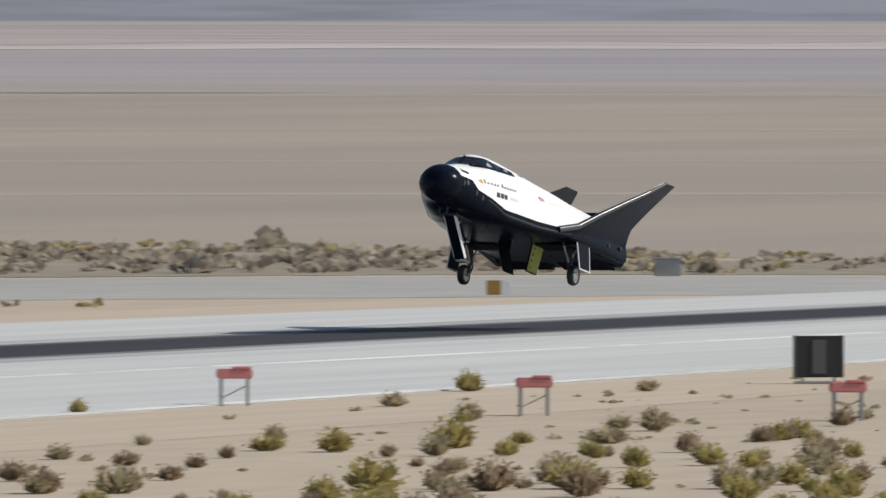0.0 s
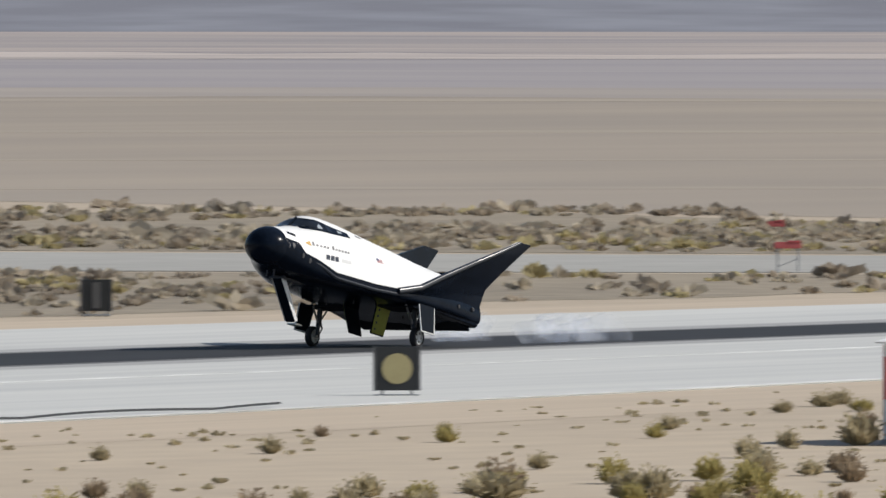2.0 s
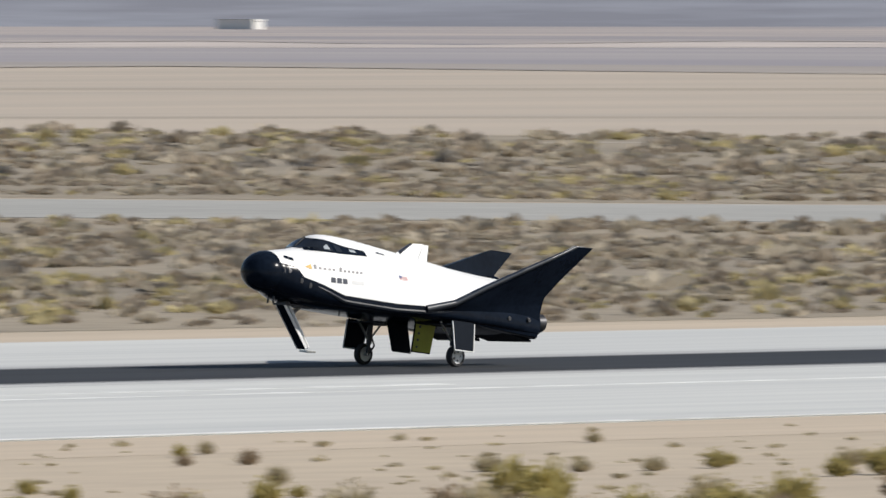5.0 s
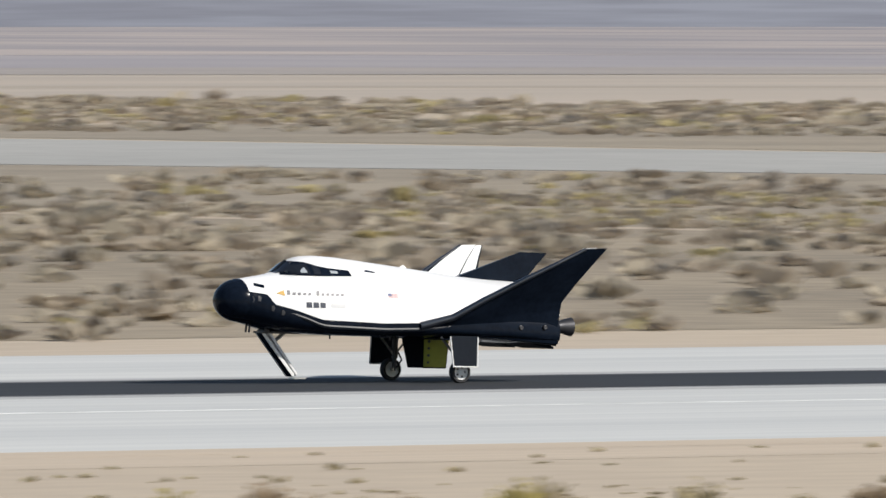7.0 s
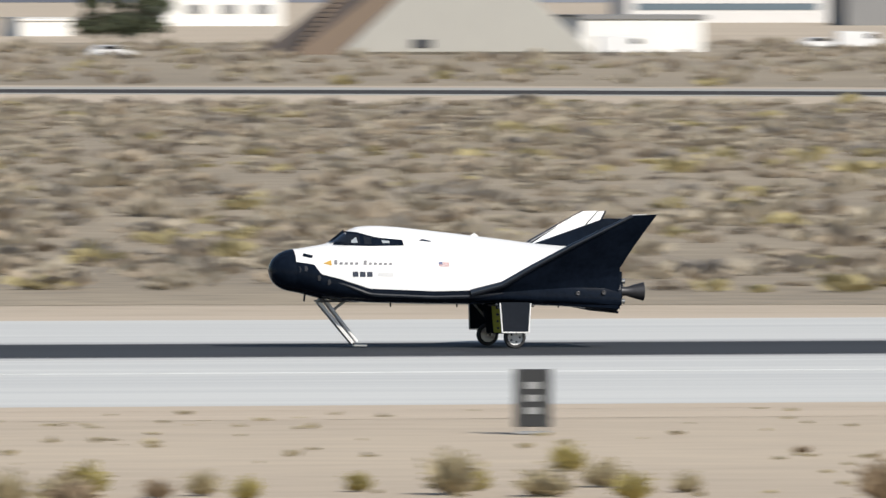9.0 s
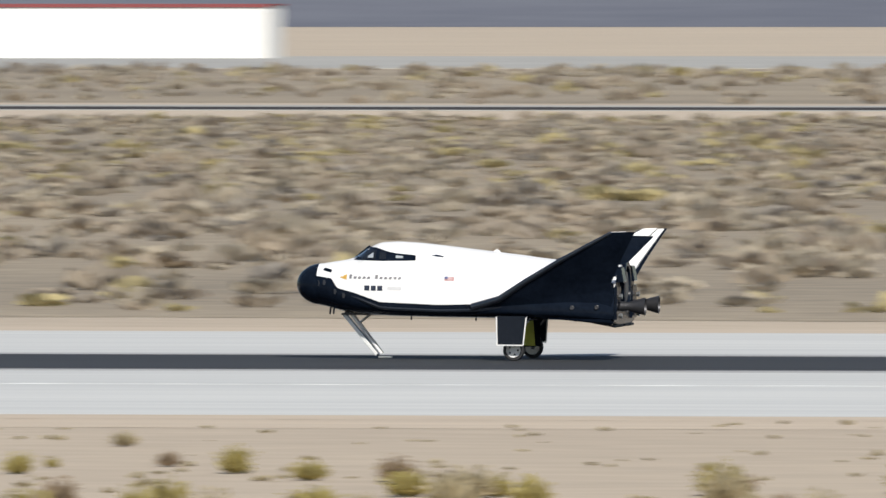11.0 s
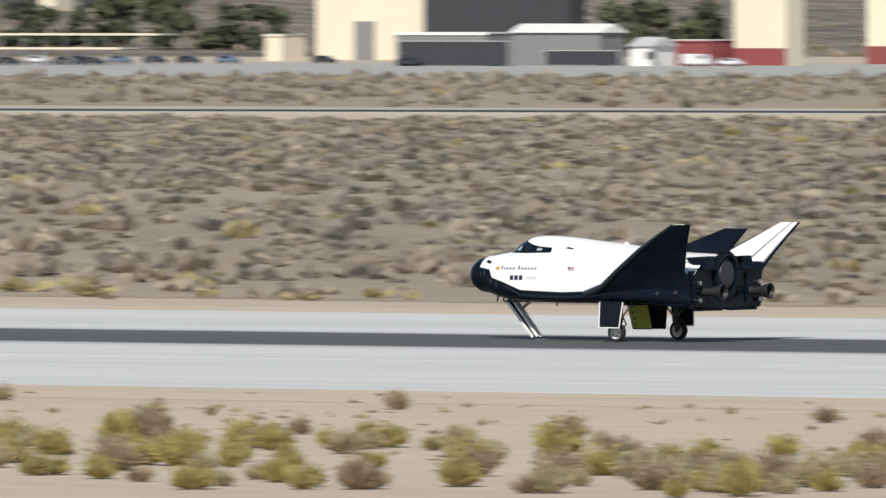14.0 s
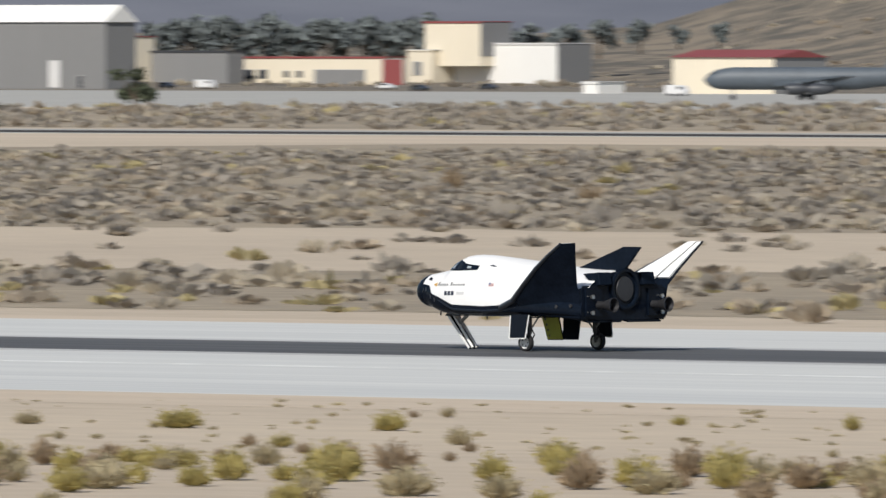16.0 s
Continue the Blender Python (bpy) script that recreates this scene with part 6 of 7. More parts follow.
# concrete mound with a stair of brown earth
mound = thing("concrete_mound", "large sloping grey concrete mound with a small dark opening", "mound", m=pose(342.5, 1330, -0.1, 0, 0, 0))
part("mound_body", prism_bm([(-14, 0), (15.5, 0), (8, 6.5), (4, 9), (-4, 9), (-7, 6.4)], 0, 24, "y", 0.4), wall_paint("mound_concrete", (0.36, 0.35, 0.32)), mound)
part("opening", box_bm((2.2, 0.1, 0.9), (-4.6, -0.06, 1.3)), DARKW, mound)
for k in range(12):
    part("stair_step", box_bm((4.6, 3.0, 0.42), (-16.6 + 0.62 * k, 2 + 1.2 * k, 0.26 + 0.52 * k), 0.03), wall_paint("brown_stair", (0.17, 0.125, 0.09)) if k == 0 else bpy.data.materials["brown_stair"], mound, "brown timber stair step")
part("stair_bank", prism_bm([(-19, 0), (-13, 0), (-5, 7), (-9.5, 7)], 1.5, 22, "y"), bpy.data.materials["brown_stair"], mound)

CAR_PAINTS = [material("car_white", (0.72, 0.72, 0.72), 0.3, coat=0.5), material("car_dark", (0.03, 0.035, 0.045), 0.3, coat=0.5), material("car_blue", (0.12, 0.17, 0.25), 0.3, coat=0.5), material("car_red", (0.25, 0.05, 0.05), 0.3, coat=0.5)]


def car_model(paint, label, van=False):
    ob = thing("car", label, "car", "cars parked by the apron")
    if van:
        prof = [(-2.6, 0.35), (2.6, 0.35), (2.6, 1.1), (2.2, 1.35), (1.8, 2.1), (-2.6, 2.2)]
    else:
        prof = [(-2.2, 0.35), (2.2, 0.35), (2.25, 0.75), (1.3, 0.95), (0.6, 1.45), (-1.3, 1.48), (-2.0, 1.0), (-2.2, 0.9)]
    part("body", prism_bm(prof, -0.88, 0.88, "y", 0.08), paint, ob, smooth=True)
    part("side_window", prism_bm([(-1.4, 1.0), (1.05, 1.0), (0.55, 1.38), (-1.2, 1.4)] if not van else [(0.9, 1.3), (2.05, 1.35), (1.75, 1.9), (0.9, 1.9)], -0.895, 0.895, "y"), PANE, ob)
    for x in (-1.4, 1.4):
        for s in (-1, 1):
            part("wheel", spin_bm([(0.0, s * 0.80), (0.33, s * 0.80), (0.33, s * 0.93), (0.0, s * 0.93)], 14, "y", (x, 0, 0.33)), TYRE, ob)
    return ob


def place_cars():
    models = [car_model(CAR_PAINTS[0], "white car parked by the buildings"), car_model(CAR_PAINTS[1], "dark car parked by the buildings"), car_model(CAR_PAINTS[2], "blue-grey car parked by the buildings"), car_model(CAR_PAINTS[0], "white van parked by the buildings", True), car_model(CAR_PAINTS[3], "dark red pickup parked by the buildings")]
    used = set()
    for x, y, k, turn in CARS:
        m = pose(x, y, 0, 0, 0, turn)
        if k in used:
            copy_thing(models[k], m)
        else:
            models[k].matrix_world = m
            used.add(k)
    for k in range(5):
        if k not in used:
            models[k].matrix_world = pose(-1700 - 6 * k, 2040, 0)


CARS = [
    (-559.4, 1814.7, 4, 0),
    (-529.4, 1781.9, 1, 0),
    (-497.8, 1732.0, 1, 0),
    (-457.4, 1723.1, 2, 0),
    (-452.8, 1724.2, 0, 0),
    (-445.3, 1726.0, 2, 0),
    (-769.2, 1828.8, 0, 0),
    (-758.7, 1832.2, 0, 0),
    (-751.9, 1834.4, 3, 0),
    (-748.7, 1835.5, 1, 0),
    (-743.0, 1837.3, 0, 0),
    (-735.0, 1839.9, 0, 0),
    (-731.8, 1841.0, 0, 0),
    (-829.7, 1809.5, 0, 0),
    (-825.0, 1811.5, 2, 0),
    (-855.5, 1798.9, 3, 0),
    (-849.3, 1801.5, 0, 0),
    (-834.4, 1807.6, 4, 0),
    (-1197.6, 1927.5, 0, 0),
    (-1192.6, 1929.9, 0, 0),
    (-1187.9, 1932.2, 0, 0),
    (-1184.6, 1933.9, 0, 0),
    (-1180.4, 1935.9, 0, 0),
    (-1175.3, 1938.4, 0, 0),
    (-1292.6, 2010.2, 0, 0),
    (-1285.4, 2014.3, 3, 0),
    (-1228.0, 1922.3, 0, 0),
    (-1222.7, 1925.4, 0, 0),
    (-1217.4, 1928.4, 0, 0),
    (-1580.2, 1970.5, 0, 0),
    (-1573.8, 1974.7, 1, 0),
    (-1567.8, 1978.5, 2, 0),
    (-1562.6, 1981.8, 1, 0),
    (-1557.5, 1985.1, 1, 0),
    (-1551.5, 1989.0, 2, 0),
    (-1536.9, 1998.3, 1, 0),
    (-1460.5, 1908.1, 1, 0),
    (-1455.6, 1911.3, 1, 0),
    (-1450.7, 1914.4, 2, 0),
    (-1404.0, 1911.4, 3, 0),
    (-1399.1, 1914.5, 0, 0),
    (-1800.0, 2028.1, 1, 0),
    (-1794.7, 2031.9, 1, 0),
    (-1789.4, 2035.7, 2, 0),
    (-1784.2, 2039.4, 1, 0),
    (-1819.8, 2100.3, 3, 0),
    (-1771.9, 2048.2, 1, 0),
    (-1766.6, 2052.0, 2, 0),
    (-1761.3, 2055.7, 1, 0),
    (-1727.4, 2038.2, 3, 0),
    (-1683.0, 1989.2, 1, 0),
    (-1678.0, 1992.9, 1, 0),
    (-1672.9, 1996.5, 2, 0),
    (-1595.9, 1900.3, 0, 0),
    (-1569.4, 1883.4, 1, 0),
    (-1552.5, 1895.4, 1, 0),
    (-1546.8, 1899.5, 0, 0),
    (-1541.2, 1903.5, 1, 0),
    (-1533.1, 1909.3, 0, 0),
    (-1529.1, 1912.1, 1, 0),
    (288.9, 1253.7, 0, 0),
    (353.2, 1295.9, 3, 0),
    (404.0, 1421.0, 0, 0),
    (408.5, 1420.1, 3, 0),
    (-2058.5, 1943.8, 3, 0),
    (-1889.5, 1861.9, 3, 0),
    (-2488.1, 2261.8, 3, 0),
    (-2534.2, 2287.5, 1, 0),
    (-2529.4, 2292.0, 1, 0),
    (-2424.4, 2254.1, 0, 0),
    (-2324.6, 2157.3, 1, 0),
    (-2375.4, 2234.7, 1, 0),
]
place_cars()
truck = thing("airfield_car", "dark airfield car with a yellow-green rear on the perimeter road", "car", m=pose(309.1, 796.3, 0))
part("body", prism_bm([(-2.0, 0.3), (1.3, 0.3), (1.3, 1.2), (0.6, 1.35), (-0.8, 1.35), (-1.4, 0.9), (-2.0, 0.8)], -0.85, 0.85, "y", 0.06), CAR_PAINTS[1], truck, smooth=True)
part("rear_body", box_bm((0.9, 1.6, 0.55), (1.7, 0, 0.75), 0.05), material("hi_vis_paint", (0.45, 0.50, 0.08), 0.5), truck, "yellow-green rear panel")
part("side_stripe", box_bm((1.4, 0.02, 0.12), (-0.9, -0.87, 0.55)), WHITE_PAINT, truck, "white side stripe")
for x in (-1.3, 1.0):
    for s in (-1, 1):
        part("wheel", spin_bm([(0.0, s * 0.75), (0.33, s * 0.75), (0.33, s * 0.9), (0.0, s * 0.9)], 14, "y", (x, 0, 0.33)), TYRE, truck)
for i, x in enumerate((-948, -943, -939.2)):
    tank = thing("storage_tank", "white cylindrical storage tank before the low sheds", "tank", "white tanks before the low sheds", pose(x, 1850 + 2 * i, 0))
    part("shell", spin_bm([(0.0, 0.0), (1.55, 0.0), (1.6, 0.1), (1.6, 2.3), (1.5, 2.45), (0.0, 2.55)], 20, "z"), WHITE_PAINT, tank, smooth=True)
    part("hatch", rod_bm((0, 0, 2.5), (0, 0, 2.7), 0.3), GALV, tank)


# parked jets
JET_GREY = material("jet_grey_paint", (0.10, 0.122, 0.145), 0.55, second=(0.055, 0.066, 0.08), scale=0.15, fine=1.5)
JET_DARK = material("jet_dark_paint", (0.045, 0.05, 0.06), 0.5, scale=0.15, fine=1.5)


def loft_x(stations, segments=20):
    """A body along x from (x, z, half width, half height) stations."""
    bm = bmesh.new()
    rings = [[bm.verts.new((x, w * math.cos(2 * math.pi * i / segments), z + h * math.sin(2 * math.pi * i / segments))) for i in range(segments)] for x, z, w, h in stations]
    for a, b in zip(rings, rings[1:]):
        for i in range(segments):
            bm.faces.new((a[i], a[(i + 1) % segments], b[(i + 1) % segments], b[i]))
    bm.faces.new(rings[0][::-1])
    bm.faces.new(rings[-1])
    return bm


def big_jet(x, y, turn):
    jet = thing("tanker_jet", "large grey four-engined tanker jet parked on the apron", "aircraft", m=pose(x, y, 0, 0, 0, turn))
    part("fuselage", loft_x([(0, 3.6, 0.15, 0.2), (0.7, 3.65, 0.9, 1.0), (2.2, 3.75, 1.6, 1.75), (5, 3.9, 1.83, 2.05), (27, 3.9, 1.83, 2.05), (33, 4.2, 1.5, 1.7), (38, 4.6, 0.8, 0.95), (40.5, 4.9, 0.3, 0.35)]), JET_GREY, jet, smooth=True)
    part("tail_fin", taper_fin([(32.5, 0, 5.6), (36.6, 0, 12.6), (39.6, 0, 12.6), (39.0, 0, 5.2)], (0, 1, 0), (0.3, 0.12, 0.08, 0.2)), JET_GREY, jet)
    for s in (-1, 1):
        part("wing", taper_fin([(13, s * 1.6, 2.9), (25.5, s * 19.8, 4.4), (28, s * 19.8, 4.4), (21.5, s * 1.6, 2.9)], (0, 0, 1), (0.5, 0.12, 0.1, 0.3)), JET_GREY, jet)
        part("tailplane", taper_fin([(35.5, s * 0.5, 5.2), (39.4, s * 6.1, 5.7), (41, s * 6.1, 5.7), (39.5, s * 0.5, 5.2)], (0, 0, 1), (0.2, 0.07, 0.06, 0.12)), JET_GREY, jet)
        for yy, xx in ((8.3, 15.2), (14.2, 19.4)):
            eng = part("engine", loft_x([(xx, 2.0, 0.95, 0.95), (xx + 0.6, 2.0, 1.1, 1.1), (xx + 2.6, 2.0, 1.0, 1.0), (xx + 4.2, 2.1, 0.55, 0.55)], 14), JET_DARK, jet, smooth=True)
            eng.location = (0, s * yy, 0)
            part("pylon", prism_bm([(xx + 0.8, 2.9), (xx + 3.6, 2.9), (xx + 4.8, 3.6), (xx + 2.4, 3.6)], s * yy - 0.12, s * yy + 0.12), JET_GREY, jet)
        for k in (17.6, 19.4):
            part("wheel", spin_bm([(0.0, s * 3.2 - 0.25), (0.62, s * 3.2 - 0.25), (0.62, s * 3.2 + 0.25), (0.0, s * 3.2 + 0.25)], 16, "y", (k, 0, 0.62)), TYRE, jet)
        part("gear_leg", rod_bm((18.5, s * 3.2, 0.6), (18.5, s * 3.0, 2.9), 0.2), GALV, jet)
        part("wheel", spin_bm([(0.0, s * 0.3 - 0.15), (0.5, s * 0.3 - 0.15), (0.5, s * 0.3 + 0.15), (0.0, s * 0.3 + 0.15)], 16, "y", (5.2, 0, 0.5)), TYRE, jet)
    part("gear_leg", rod_bm((5.2, 0, 0.5), (5.2, 0, 2.2), 0.14), GALV, jet)
    part("cockpit_window", loft_x([(1.15, 4.75, 0.95, 0.18), (2.1, 4.95, 1.35, 0.22)], 12), PANE, jet)
    part("boom", rod_bm((30, 0, 2.6), (39.5, 0, 2.9), 0.22), JET_GREY, jet)


def bomber(x, y, turn):
    jet = thing("swept_wing_jet", "dark grey slender swept-wing jet parked on the apron", "aircraft", m=pose(x, y, 0, 0, 0, turn))
    part("fuselage", loft_x([(0, 4.0, 0.05, 0.08), (3, 4.1, 0.7, 0.7), (7, 4.5, 1.4, 1.6), (12, 4.6, 1.9, 1.85), (20, 4.5, 4.2, 1.8), (32, 4.6, 3.2, 1.7), (38, 4.8, 1.3, 1.15), (41, 4.9, 0.6, 0.6), (44, 4.8, 0.15, 0.2)]), JET_GREY, jet, smooth=True)
    part("tail_fin", taper_fin([(31, 0, 5.6), (39, 0, 11.3), (42.5, 0, 11.3), (41, 0, 5.2)], (0, 1, 0), (0.3, 0.1, 0.08, 0.2)), JET_GREY, jet)
    for s in (-1, 1):
        part("wing", taper_fin([(11, s * 1.2, 4.2), (19, s * 4.5, 4.1), (26, s * 20, 4.0), (29, s * 20, 4.0), (28, s * 3, 4.1)], (0, 0, 1), (0.25, 0.3, 0.1, 0.08, 0.25)), JET_GREY, jet)
        part("tailplane", taper_fin([(37, s * 0.4, 6.6), (41.5, s * 6.5, 6.6), (43.5, s * 6.5, 6.6), (42, s * 0.4, 6.6)], (0, 0, 1), (0.15, 0.06, 0.05, 0.1)), JET_GREY, jet)
        part("engine_pod", box_bm((11, 2.6, 1.7), (25, s * 3.6, 2.9), 0.4), JET_DARK, jet, smooth=True)
        for k in (22, 23.6):
            part("wheel", spin_bm([(0.0, s * 2.2 - 0.25), (0.6, s * 2.2 - 0.25), (0.6, s * 2.2 + 0.25), (0.0, s * 2.2 + 0.25)], 16, "y", (k, 0, 0.6)), TYRE, jet)
        part("gear_leg", rod_bm((22.8, s * 2.2, 0.6), (22.8, s * 2.2, 3.2), 0.2), GALV, jet)
        part("wheel", spin_bm([(0.0, s * 0.3 - 0.15), (0.45, s * 0.3 - 0.15), (0.45, s * 0.3 + 0.15), (0.0, s * 0.3 + 0.15)], 16, "y", (7, 0, 0.45)), TYRE, jet)
    part("gear_leg", rod_bm((7, 0, 0.5), (7, 0, 3.4), 0.14), GALV, jet)
    part("cockpit_window", loft_x([(4.2, 4.85, 0.5, 0.2), (6, 5.2, 0.8, 0.28)], 12), PANE, jet)
    part("nose_marking", box_bm((1.4, 0.05, 1.1), (5.6, -1.36, 4.6), 0.01), PALE_ROOF, jet, "pale square on the nose")


big_jet(-1903.5, 1778.0, 40.0)
bomber(-1779.0, 1836.0, 38.0)

def cargo_trailer():
    """A dark covered trailer, ten wheels' length of low grey-blue box on wheels."""
    ob = thing("cargo_trailer", "dark covered cargo trailer parked in a row", "trailer", "dark trailers parked in a row")
    part("trailer_box", box_bm((4.6, 2.2, 1.6), (2.3, 0, 1.25), 0.12), TRAILER_DARK, ob)
    part("tarpaulin", prism_bm([(-1.15, 2.04), (1.15, 2.04), (0.8, 2.32), (-0.8, 2.32)], 0.05, 4.55, "x", 0.03), TRAILER_TARP, ob)
    for x in (0.9, 3.6):
        for s in (-1, 1):
            part("wheel", spin_bm([(0.0, s * 0.9), (0.42, s * 0.9), (0.42, s * 1.12), (0.0, s * 1.12)], 14, "y", (x, 0, 0.42)), TYRE, ob)
    return ob


TRAILER_DARK = material("trailer_dark_paint", (0.035, 0.042, 0.05), 0.6, second=(0.02, 0.025, 0.03), scale=0.4, fine=3)
TRAILER_TARP = material("trailer_tarpaulin", (0.05, 0.058, 0.06), 0.8, second=(0.03, 0.035, 0.038), scale=0.4, fine=3)
trailer = cargo_trailer()
for i, (x, y) in enumerate(((-1782.1, 2002.1), (-1778.1, 2005.0), (-1774.1, 2007.8), (-1770.1, 2010.7), (-1766.1, 2013.6), (-1738.7, 2033.2), (-1734.7, 2036.0), (-1730.7, 2038.9), (-1722.2, 2045.0), (-1718.2, 2047.8), (-1714.2, 2050.7), (-1710.2, 2053.5), (-1691.4, 2067.0))):
    if i == 0:
        trailer.matrix_world = pose(x, y, 0)
    else:
        copy_thing(trailer, pose(x, y, 0))

canopy(-1556.3, 1901.7, 40.0, 5.4)

# trees
BARK = material("bark", (0.10, 0.075, 0.055), 0.95, scale=2, fine=12)
LEAVES = material("dark_tree_leaves", (0.075, 0.085, 0.045), 0.9, second=(0.04, 0.05, 0.03), scale=0.4, fine=3, amount=1.0, island=0.4)


# distance haze is mixed into this paler, bluer leaf colour
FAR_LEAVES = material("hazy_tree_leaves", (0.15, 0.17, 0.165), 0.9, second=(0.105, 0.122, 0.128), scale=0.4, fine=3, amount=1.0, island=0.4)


def tree_model(seed, leaves=None):
    r = np.random.default_rng(seed)
    ob = thing("tree", "broad dark green tree behind the base", "tree", "dark trees behind the base")
    trunk = [rod_bm((0, 0, -1.5), (0.1, 0, 2.2), 0.35, 0.22, 8)]
    vs, fs = [], []
    for k in range(9):
        a, l = r.uniform(0, 6.28), r.uniform(1.0, 2.6)
        tip = (l * math.cos(a), l * math.sin(a), r.uniform(1.3, 5.5))
        trunk.append(rod_bm((0.1, 0, r.uniform(0.6, 2.0)), tip, 0.14, 0.04, 6))
        for _ in range(70):
            d = r.normal(size=3)
            d /= np.linalg.norm(d)
            p = np.array(tip) + d * r.uniform(0.5, 1.7) * np.array((1, 1, 0.75))
            u, v = r.normal(size=3), r.normal(size=3)
            u *= 0.55 / np.linalg.norm(u)
            v *= 0.40 / np.linalg.norm(v)
            n = len(vs)
            vs += [p - u, p + v, p + u, p - v]
            fs.append((n, n + 1, n + 2, n + 3))
    part("trunk", join_bm(*trunk), BARK, ob)
    part("crown", mesh_of("crown", vs, fs, leaves or LEAVES), None, ob)
    return ob


trees = [tree_model(s) for s in (1, 2, 3, 4)]
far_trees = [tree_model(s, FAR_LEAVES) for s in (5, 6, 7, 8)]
placed = []
TREES = [
    (374, 1727, 0.0, 0.96),
    (378, 1726, 0.0, 1.08),
    (381, 1726, 0.0, 0.93),
    (-1082, 2285, 0.0, 1.58),
    (-1078, 2287, 0.0, 1.50),
    (-1065, 2292, 0.0, 1.67),
    (-1061, 2293, 0.0, 1.34),
    (-1048, 2299, 0.0, 1.34),
    (-1042, 2301, 0.0, 1.42),
    (-1036, 2304, 0.0, 1.50),
    (-1032, 2305, 0.0, 1.42),
    (-1329, 2230, 0.0, 1.28),
    (-1325, 2232, 0.0, 1.45),
    (-1474, 2549, 0.0, 1.72),
    (-1464, 2554, 0.0, 1.54),
    (-1453, 2559, 0.0, 1.35),
    (-1445, 2563, 0.0, 1.82),
    (-1435, 2568, 0.0, 1.54),
    (-1413, 2579, 0.0, 1.72),
    (-1397, 2587, 0.0, 1.76),
    (-1894, 2424, 0.0, 2.08),
    (-1885, 2430, 0.0, 1.79),
    (-1877, 2435, 0.0, 1.98),
    (-1867, 2442, 0.0, 1.89),
    (-1856, 2449, 0.0, 2.04),
    (-1848, 2454, 0.0, 1.79),
    (-1620, 2244, 0.0, 1.68),
    (-1613, 2249, 0.0, 1.59),
    (-1785, 2495, 0.0, 1.98),
    (-2433, 2878, 9.5, 0.81),
    (-2425, 2884, 9.5, 0.69),
    (-2410, 2895, 8.8, 0.93),
    (-2398, 2904, 8.8, 0.93),
    (-2346, 2941, 8.8, 1.16),
    (-2339, 2946, 8.3, 1.27),
    (-2333, 2950, 8.8, 1.04),
    (-2314, 2964, 8.8, 0.93),
    (-2305, 2970, 8.3, 1.27),
    (-2288, 2982, 6.6, 1.39),
    (-2279, 2988, 8.0, 1.27),
    (-2263, 3000, 8.8, 1.16),
    (-1638, 1996, 0.0, 1.01),
    (-1850, 1905, 0.0, 1.27),
    (-1846, 1908, 0.0, 1.44),
    (-1842, 1911, 0.0, 1.19),
    (-2079, 2170, 0.0, 1.11),
    (-2371, 2780, 8.9, 0.79),
    (-2374, 2777, 9.6, 0.90),
    (-1859, 1582, 0.0, 1.09),
    (-2819, 2602, 6.5, 1.74),
    (-2811, 2609, 6.8, 1.74),
    (-2803, 2616, 7.0, 1.67),
    (-2796, 2623, 6.8, 1.74),
    (-2788, 2630, 7.0, 1.63),
    (-2781, 2637, 6.5, 1.74),
    (-2774, 2643, 7.3, 1.63),
    (-2754, 2662, 7.3, 1.51),
    (-2746, 2669, 7.5, 1.39),
    (-2740, 2675, 8.7, 1.28),
    (-2732, 2682, 9.7, 1.05),
    (-2725, 2689, 10.2, 0.93),
    (-2717, 2696, 10.5, 0.93),
    (-2823, 2598, 6.5, 1.63),
    (-2815, 2606, 6.4, 1.67),
    (-2807, 2613, 6.4, 1.63),
    (-2800, 2620, 6.7, 1.63),
    (-2792, 2627, 6.7, 1.63),
    (-2785, 2634, 6.4, 1.63),
    (-2778, 2640, 6.5, 1.63),
]
for i, (x, y, z, s) in enumerate(TREES):
    m = pose(x, y, z, 0, 0, 67 * i)
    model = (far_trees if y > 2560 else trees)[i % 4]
    if model in placed:
        t = copy_thing(model, m)
        t.scale = (s, s, s * (0.85 + 0.1 * (i % 4)))
    else:
        placed.append(model)
        model.matrix_world = m @ Matrix.Scale(s, 4)


# ---- tyre and skid smoke ----
def smoke_material():
    mat = bpy.data.materials.new("thin_smoke")
    mat.use_nodes = True
    nodes, links = mat.node_tree.nodes, mat.node_tree.links
    nodes.remove(nodes["Principled BSDF"])
    clear, lit, through_lit = nodes.new("ShaderNodeBsdfTransparent"), nodes.new("ShaderNodeBsdfDiffuse"), nodes.new("ShaderNodeBsdfTranslucent")
    lit.inputs["Color"].default_value = through_lit.inputs["Color"].default_value = (0.52, 0.55, 0.61, 1)
    both, mix = nodes.new("ShaderNodeAddShader"), nodes.new("ShaderNodeMixShader")
    tex, span = nodes.new("ShaderNodeTexNoise"), nodes.new("ShaderNodeMapRange")
    tex.inputs["Scale"].default_value, tex.inputs["Detail"].default_value = 1.6, 3
    span.inputs["From Min"].default_value, span.inputs["From Max"].default_value = 0.38, 0.72
    span.inputs["To Min"].default_value, span.inputs["To Max"].default_value = 0.03, 0.18
    links.new(tex.outputs["Fac"], span.inputs["Value"])
    links.new(lit.outputs[0], both.inputs[0])
    links.new(through_lit.outputs[0], both.inputs[1])
    links.new(span.outputs[0], mix.inputs["Fac"])
    links.new(clear.outputs[0], mix.inputs[1])
    links.new(both.outputs[0], mix.inputs[2])
    links.new(mix.outputs[0], nodes["Material Output"].inputs["Surface"])
    return mat


SMOKE = smoke_material()


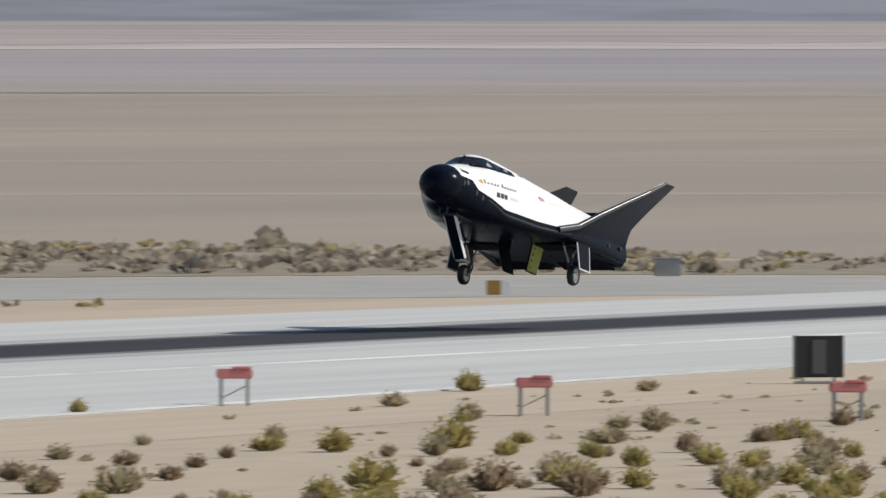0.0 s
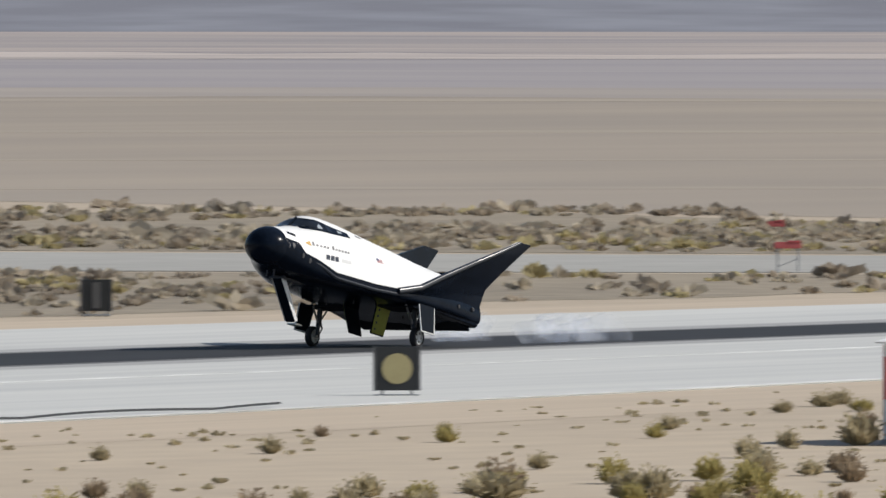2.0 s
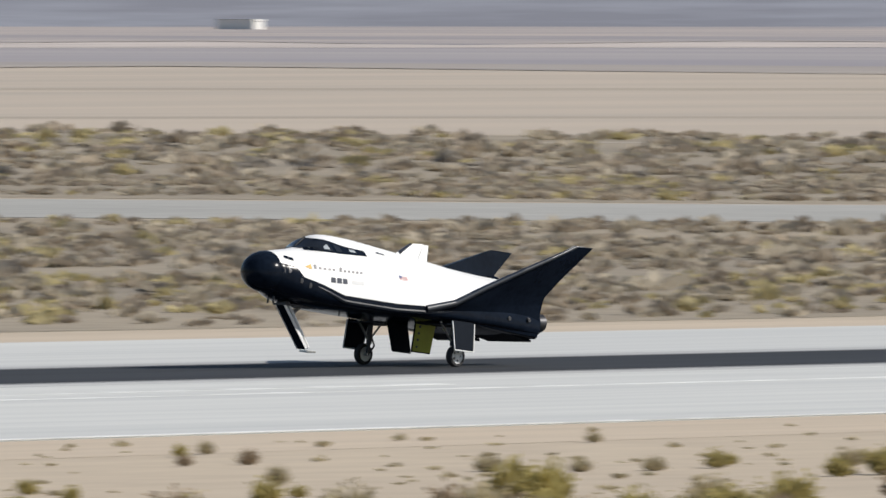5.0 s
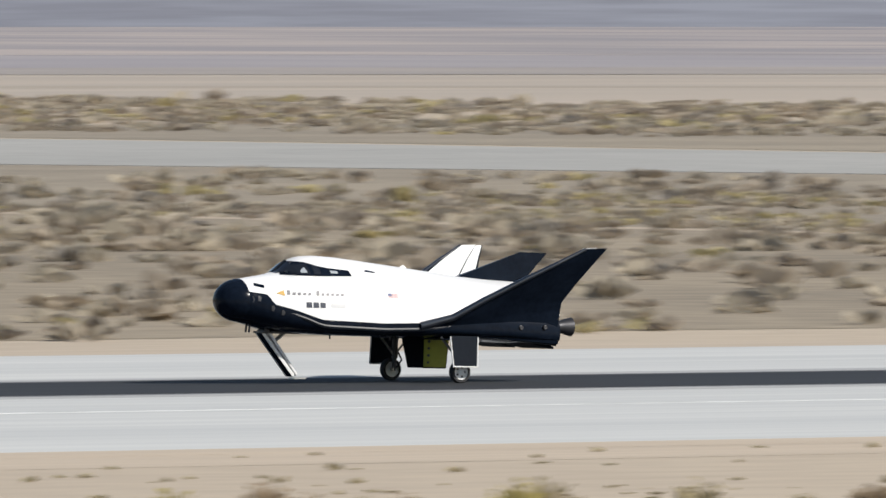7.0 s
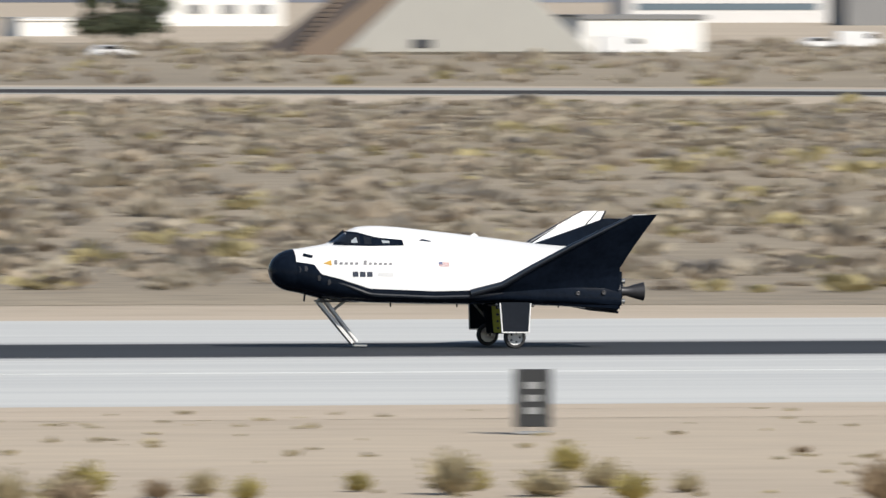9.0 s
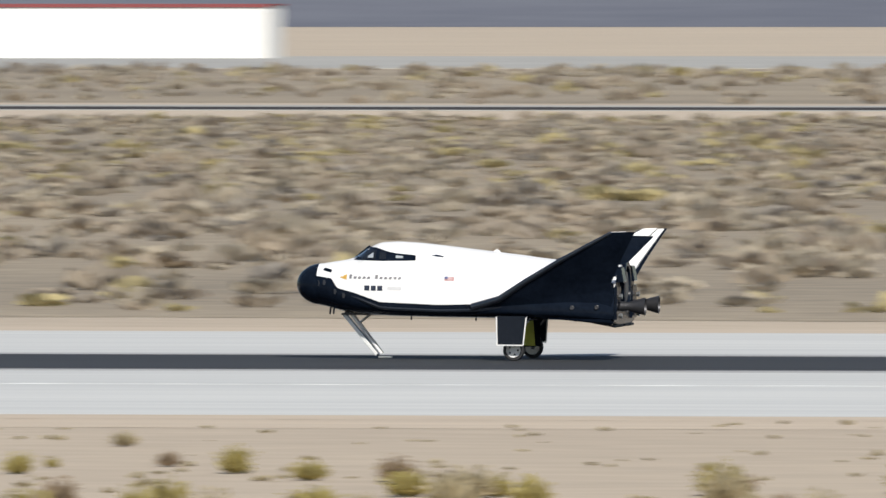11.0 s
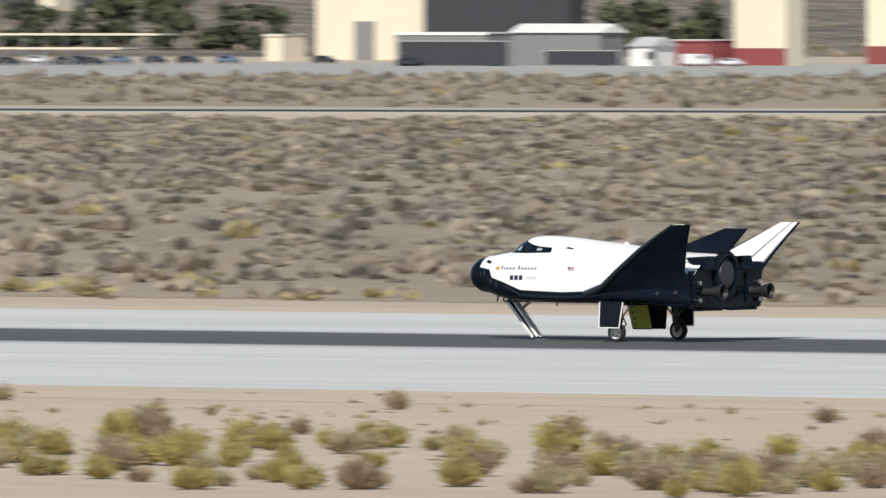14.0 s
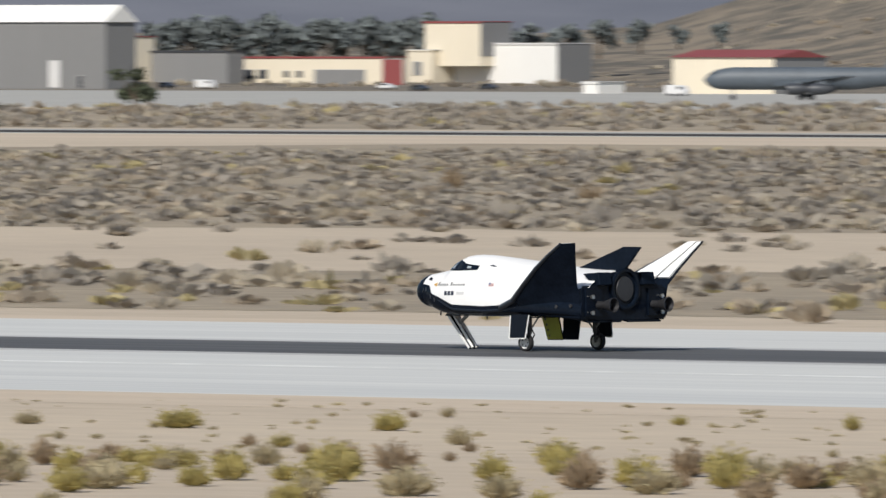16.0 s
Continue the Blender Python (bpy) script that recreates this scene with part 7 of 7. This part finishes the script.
def puff_mesh(seed):
    r = np.random.default_rng(seed)
    bms = []
    for _ in range(1):
        bm = bmesh.new()
        bmesh.ops.create_icosphere(bm, subdivisions=3, radius=r.uniform(0.40, 0.55))
        for v in bm.verts:
            v.co *= 1 + 0.45 * noise.noise(v.co * 2.6 + Vector((seed, r.uniform(0, 0.2), 0)))
            v.co.x *= 2.6
        bmesh.ops.translate(bm, vec=(r.uniform(-0.9, 0.9), r.uniform(-0.3, 0.3), r.uniform(-0.2, 0.2)), verts=bm.verts)
        bms.append(bm)
    bm = join_bm(*bms)
    me = bpy.data.meshes.new("smoke_puff")
    bm.to_mesh(me)
    bm.free()
    me.materials.append(SMOKE)
    me.polygons.foreach_set("use_smooth", [True] * len(me.polygons))
    return me


PUFF_MESHES = [puff_mesh(s) for s in range(5)]
puffs = []
for i in range(23):
    ob = tagged(new("smoke_puff", PUFF_MESHES[i % 5]), "thin white puff of tyre smoke above the runway", "smoke", "smoke puffs behind the spaceplane")
    puffs.append(ob)
ROLLOUT = [
    # seconds, place along the runway, wheel height, nose-up pitch
    (0.0, 551.22, 1.25, 10.97),
    (0.5, 527.49, 1.00, 10.49),
    (1.0, 504.66, 0.72, 10.27),
    (1.5, 483.13, 0.36, 10.42),
    (2.0, 462.54, 0.00, 10.38),
    (2.5, 441.81, 0.00, 3.40),
    (3.0, 419.43, 0.00, 0.20),
    (3.5, 394.91, 0.00, 0.50),
    (4.0, 368.54, 0.00, 4.01),
    (4.5, 340.90, 0.00, 5.88),
    (5.0, 312.35, 0.00, 6.41),
    (5.5, 283.12, 0.00, 5.95),
    (6.0, 253.34, 0.00, 4.77),
    (6.5, 223.17, 0.00, 3.24),
    (7.0, 192.72, 0.00, 1.74),
    (7.5, 162.08, 0.00, 0.65),
    (8.0, 131.30, 0.00, 0.39),
    (8.5, 100.44, 0.00, 0.94),
    (9.0, 69.62, 0.00, 0.54),
    (9.5, 38.92, 0.00, 0.21),
    (10.0, 8.43, 0.00, 0.21),
    (10.5, -21.74, 0.00, 0.36),
    (11.0, -51.50, 0.00, 0.51),
    (11.5, -80.79, 0.00, 0.49),
    (12.0, -109.55, 0.00, 0.24),
    (12.5, -137.78, 0.00, -0.00),
    (13.0, -165.45, 0.00, -0.34),
    (13.5, -192.62, 0.00, -0.43),
    (14.0, -219.37, 0.00, -0.33),
    (14.5, -245.80, 0.00, -0.31),
    (15.0, -271.95, 0.00, -0.50),
    (15.5, -297.84, 0.00, -0.60),
    (16.0, -323.51, 0.00, -0.74),
]


def motions():
    # the pitch turns about the main wheels' axle
    hold = lambda x, height, pitch: pose(x, 0, height) @ pose(0, 0, 0.28) @ pose(0, 0, 0, 0, pitch, 0) @ pose(0, 0, -0.28)
    walk(ship, [(t, hold(x, height, pitch)) for t, x, height, pitch in ROLLOUT])
    # each puff rides inside the hull until the tyre or the skid lets it go
    r = np.random.default_rng(3)
    ts, xs, hs, ps = (np.array([row[k] for row in ROLLOUT]) for k in range(4))
    for i, ob in enumerate(puffs):
        first = i < 9
        leave = round((r.uniform(1.83, 1.97) if first else r.uniform(2.84, 3.08)) * 10) / 10 + 0.001 * i
        side = r.choice((-1.6, 1.6)) if first else r.uniform(-1.2, 1.2)
        inside = Matrix.Translation((r.uniform(-2.0, -1.2), r.uniform(-0.2, 0.2), 1.95))
        rows = [(t, hold(x, h, p) @ inside) for t, x, h, p in ROLLOUT if t < leave - 0.04]
        x0 = float(np.interp(leave, ts, xs))
        rows.append((leave, hold(x0, float(np.interp(leave, ts, hs)), float(np.interp(leave, ts, ps))) @ inside))
        foot = x0 + (0.3 if first else -2.0)
        gx, gz = foot + r.uniform(0.5, 4.0 if first else 5.0), r.uniform(0.25, 0.4 if first else 0.85)
        spin = r.uniform(-8, 8)
        rows.append((leave + 0.06, pose(gx, side, gz, 0, 0, spin)))
        rows.append((leave + 0.5, pose(gx + r.uniform(0, 2.5), side + r.uniform(0, 0.8), gz + r.uniform(0.1, 0.6), 0, 0, spin + 3)))
        rows.append((leave + 2.0, pose(gx + r.uniform(1, 4), side + r.uniform(1, 3), gz + 1.2, 0, 0, spin + 8)))
        rows.append((16.0, pose(gx + 12, side + 8, gz + 4, 0, 0, spin + 10)))
        walk(ob, rows)


motions()
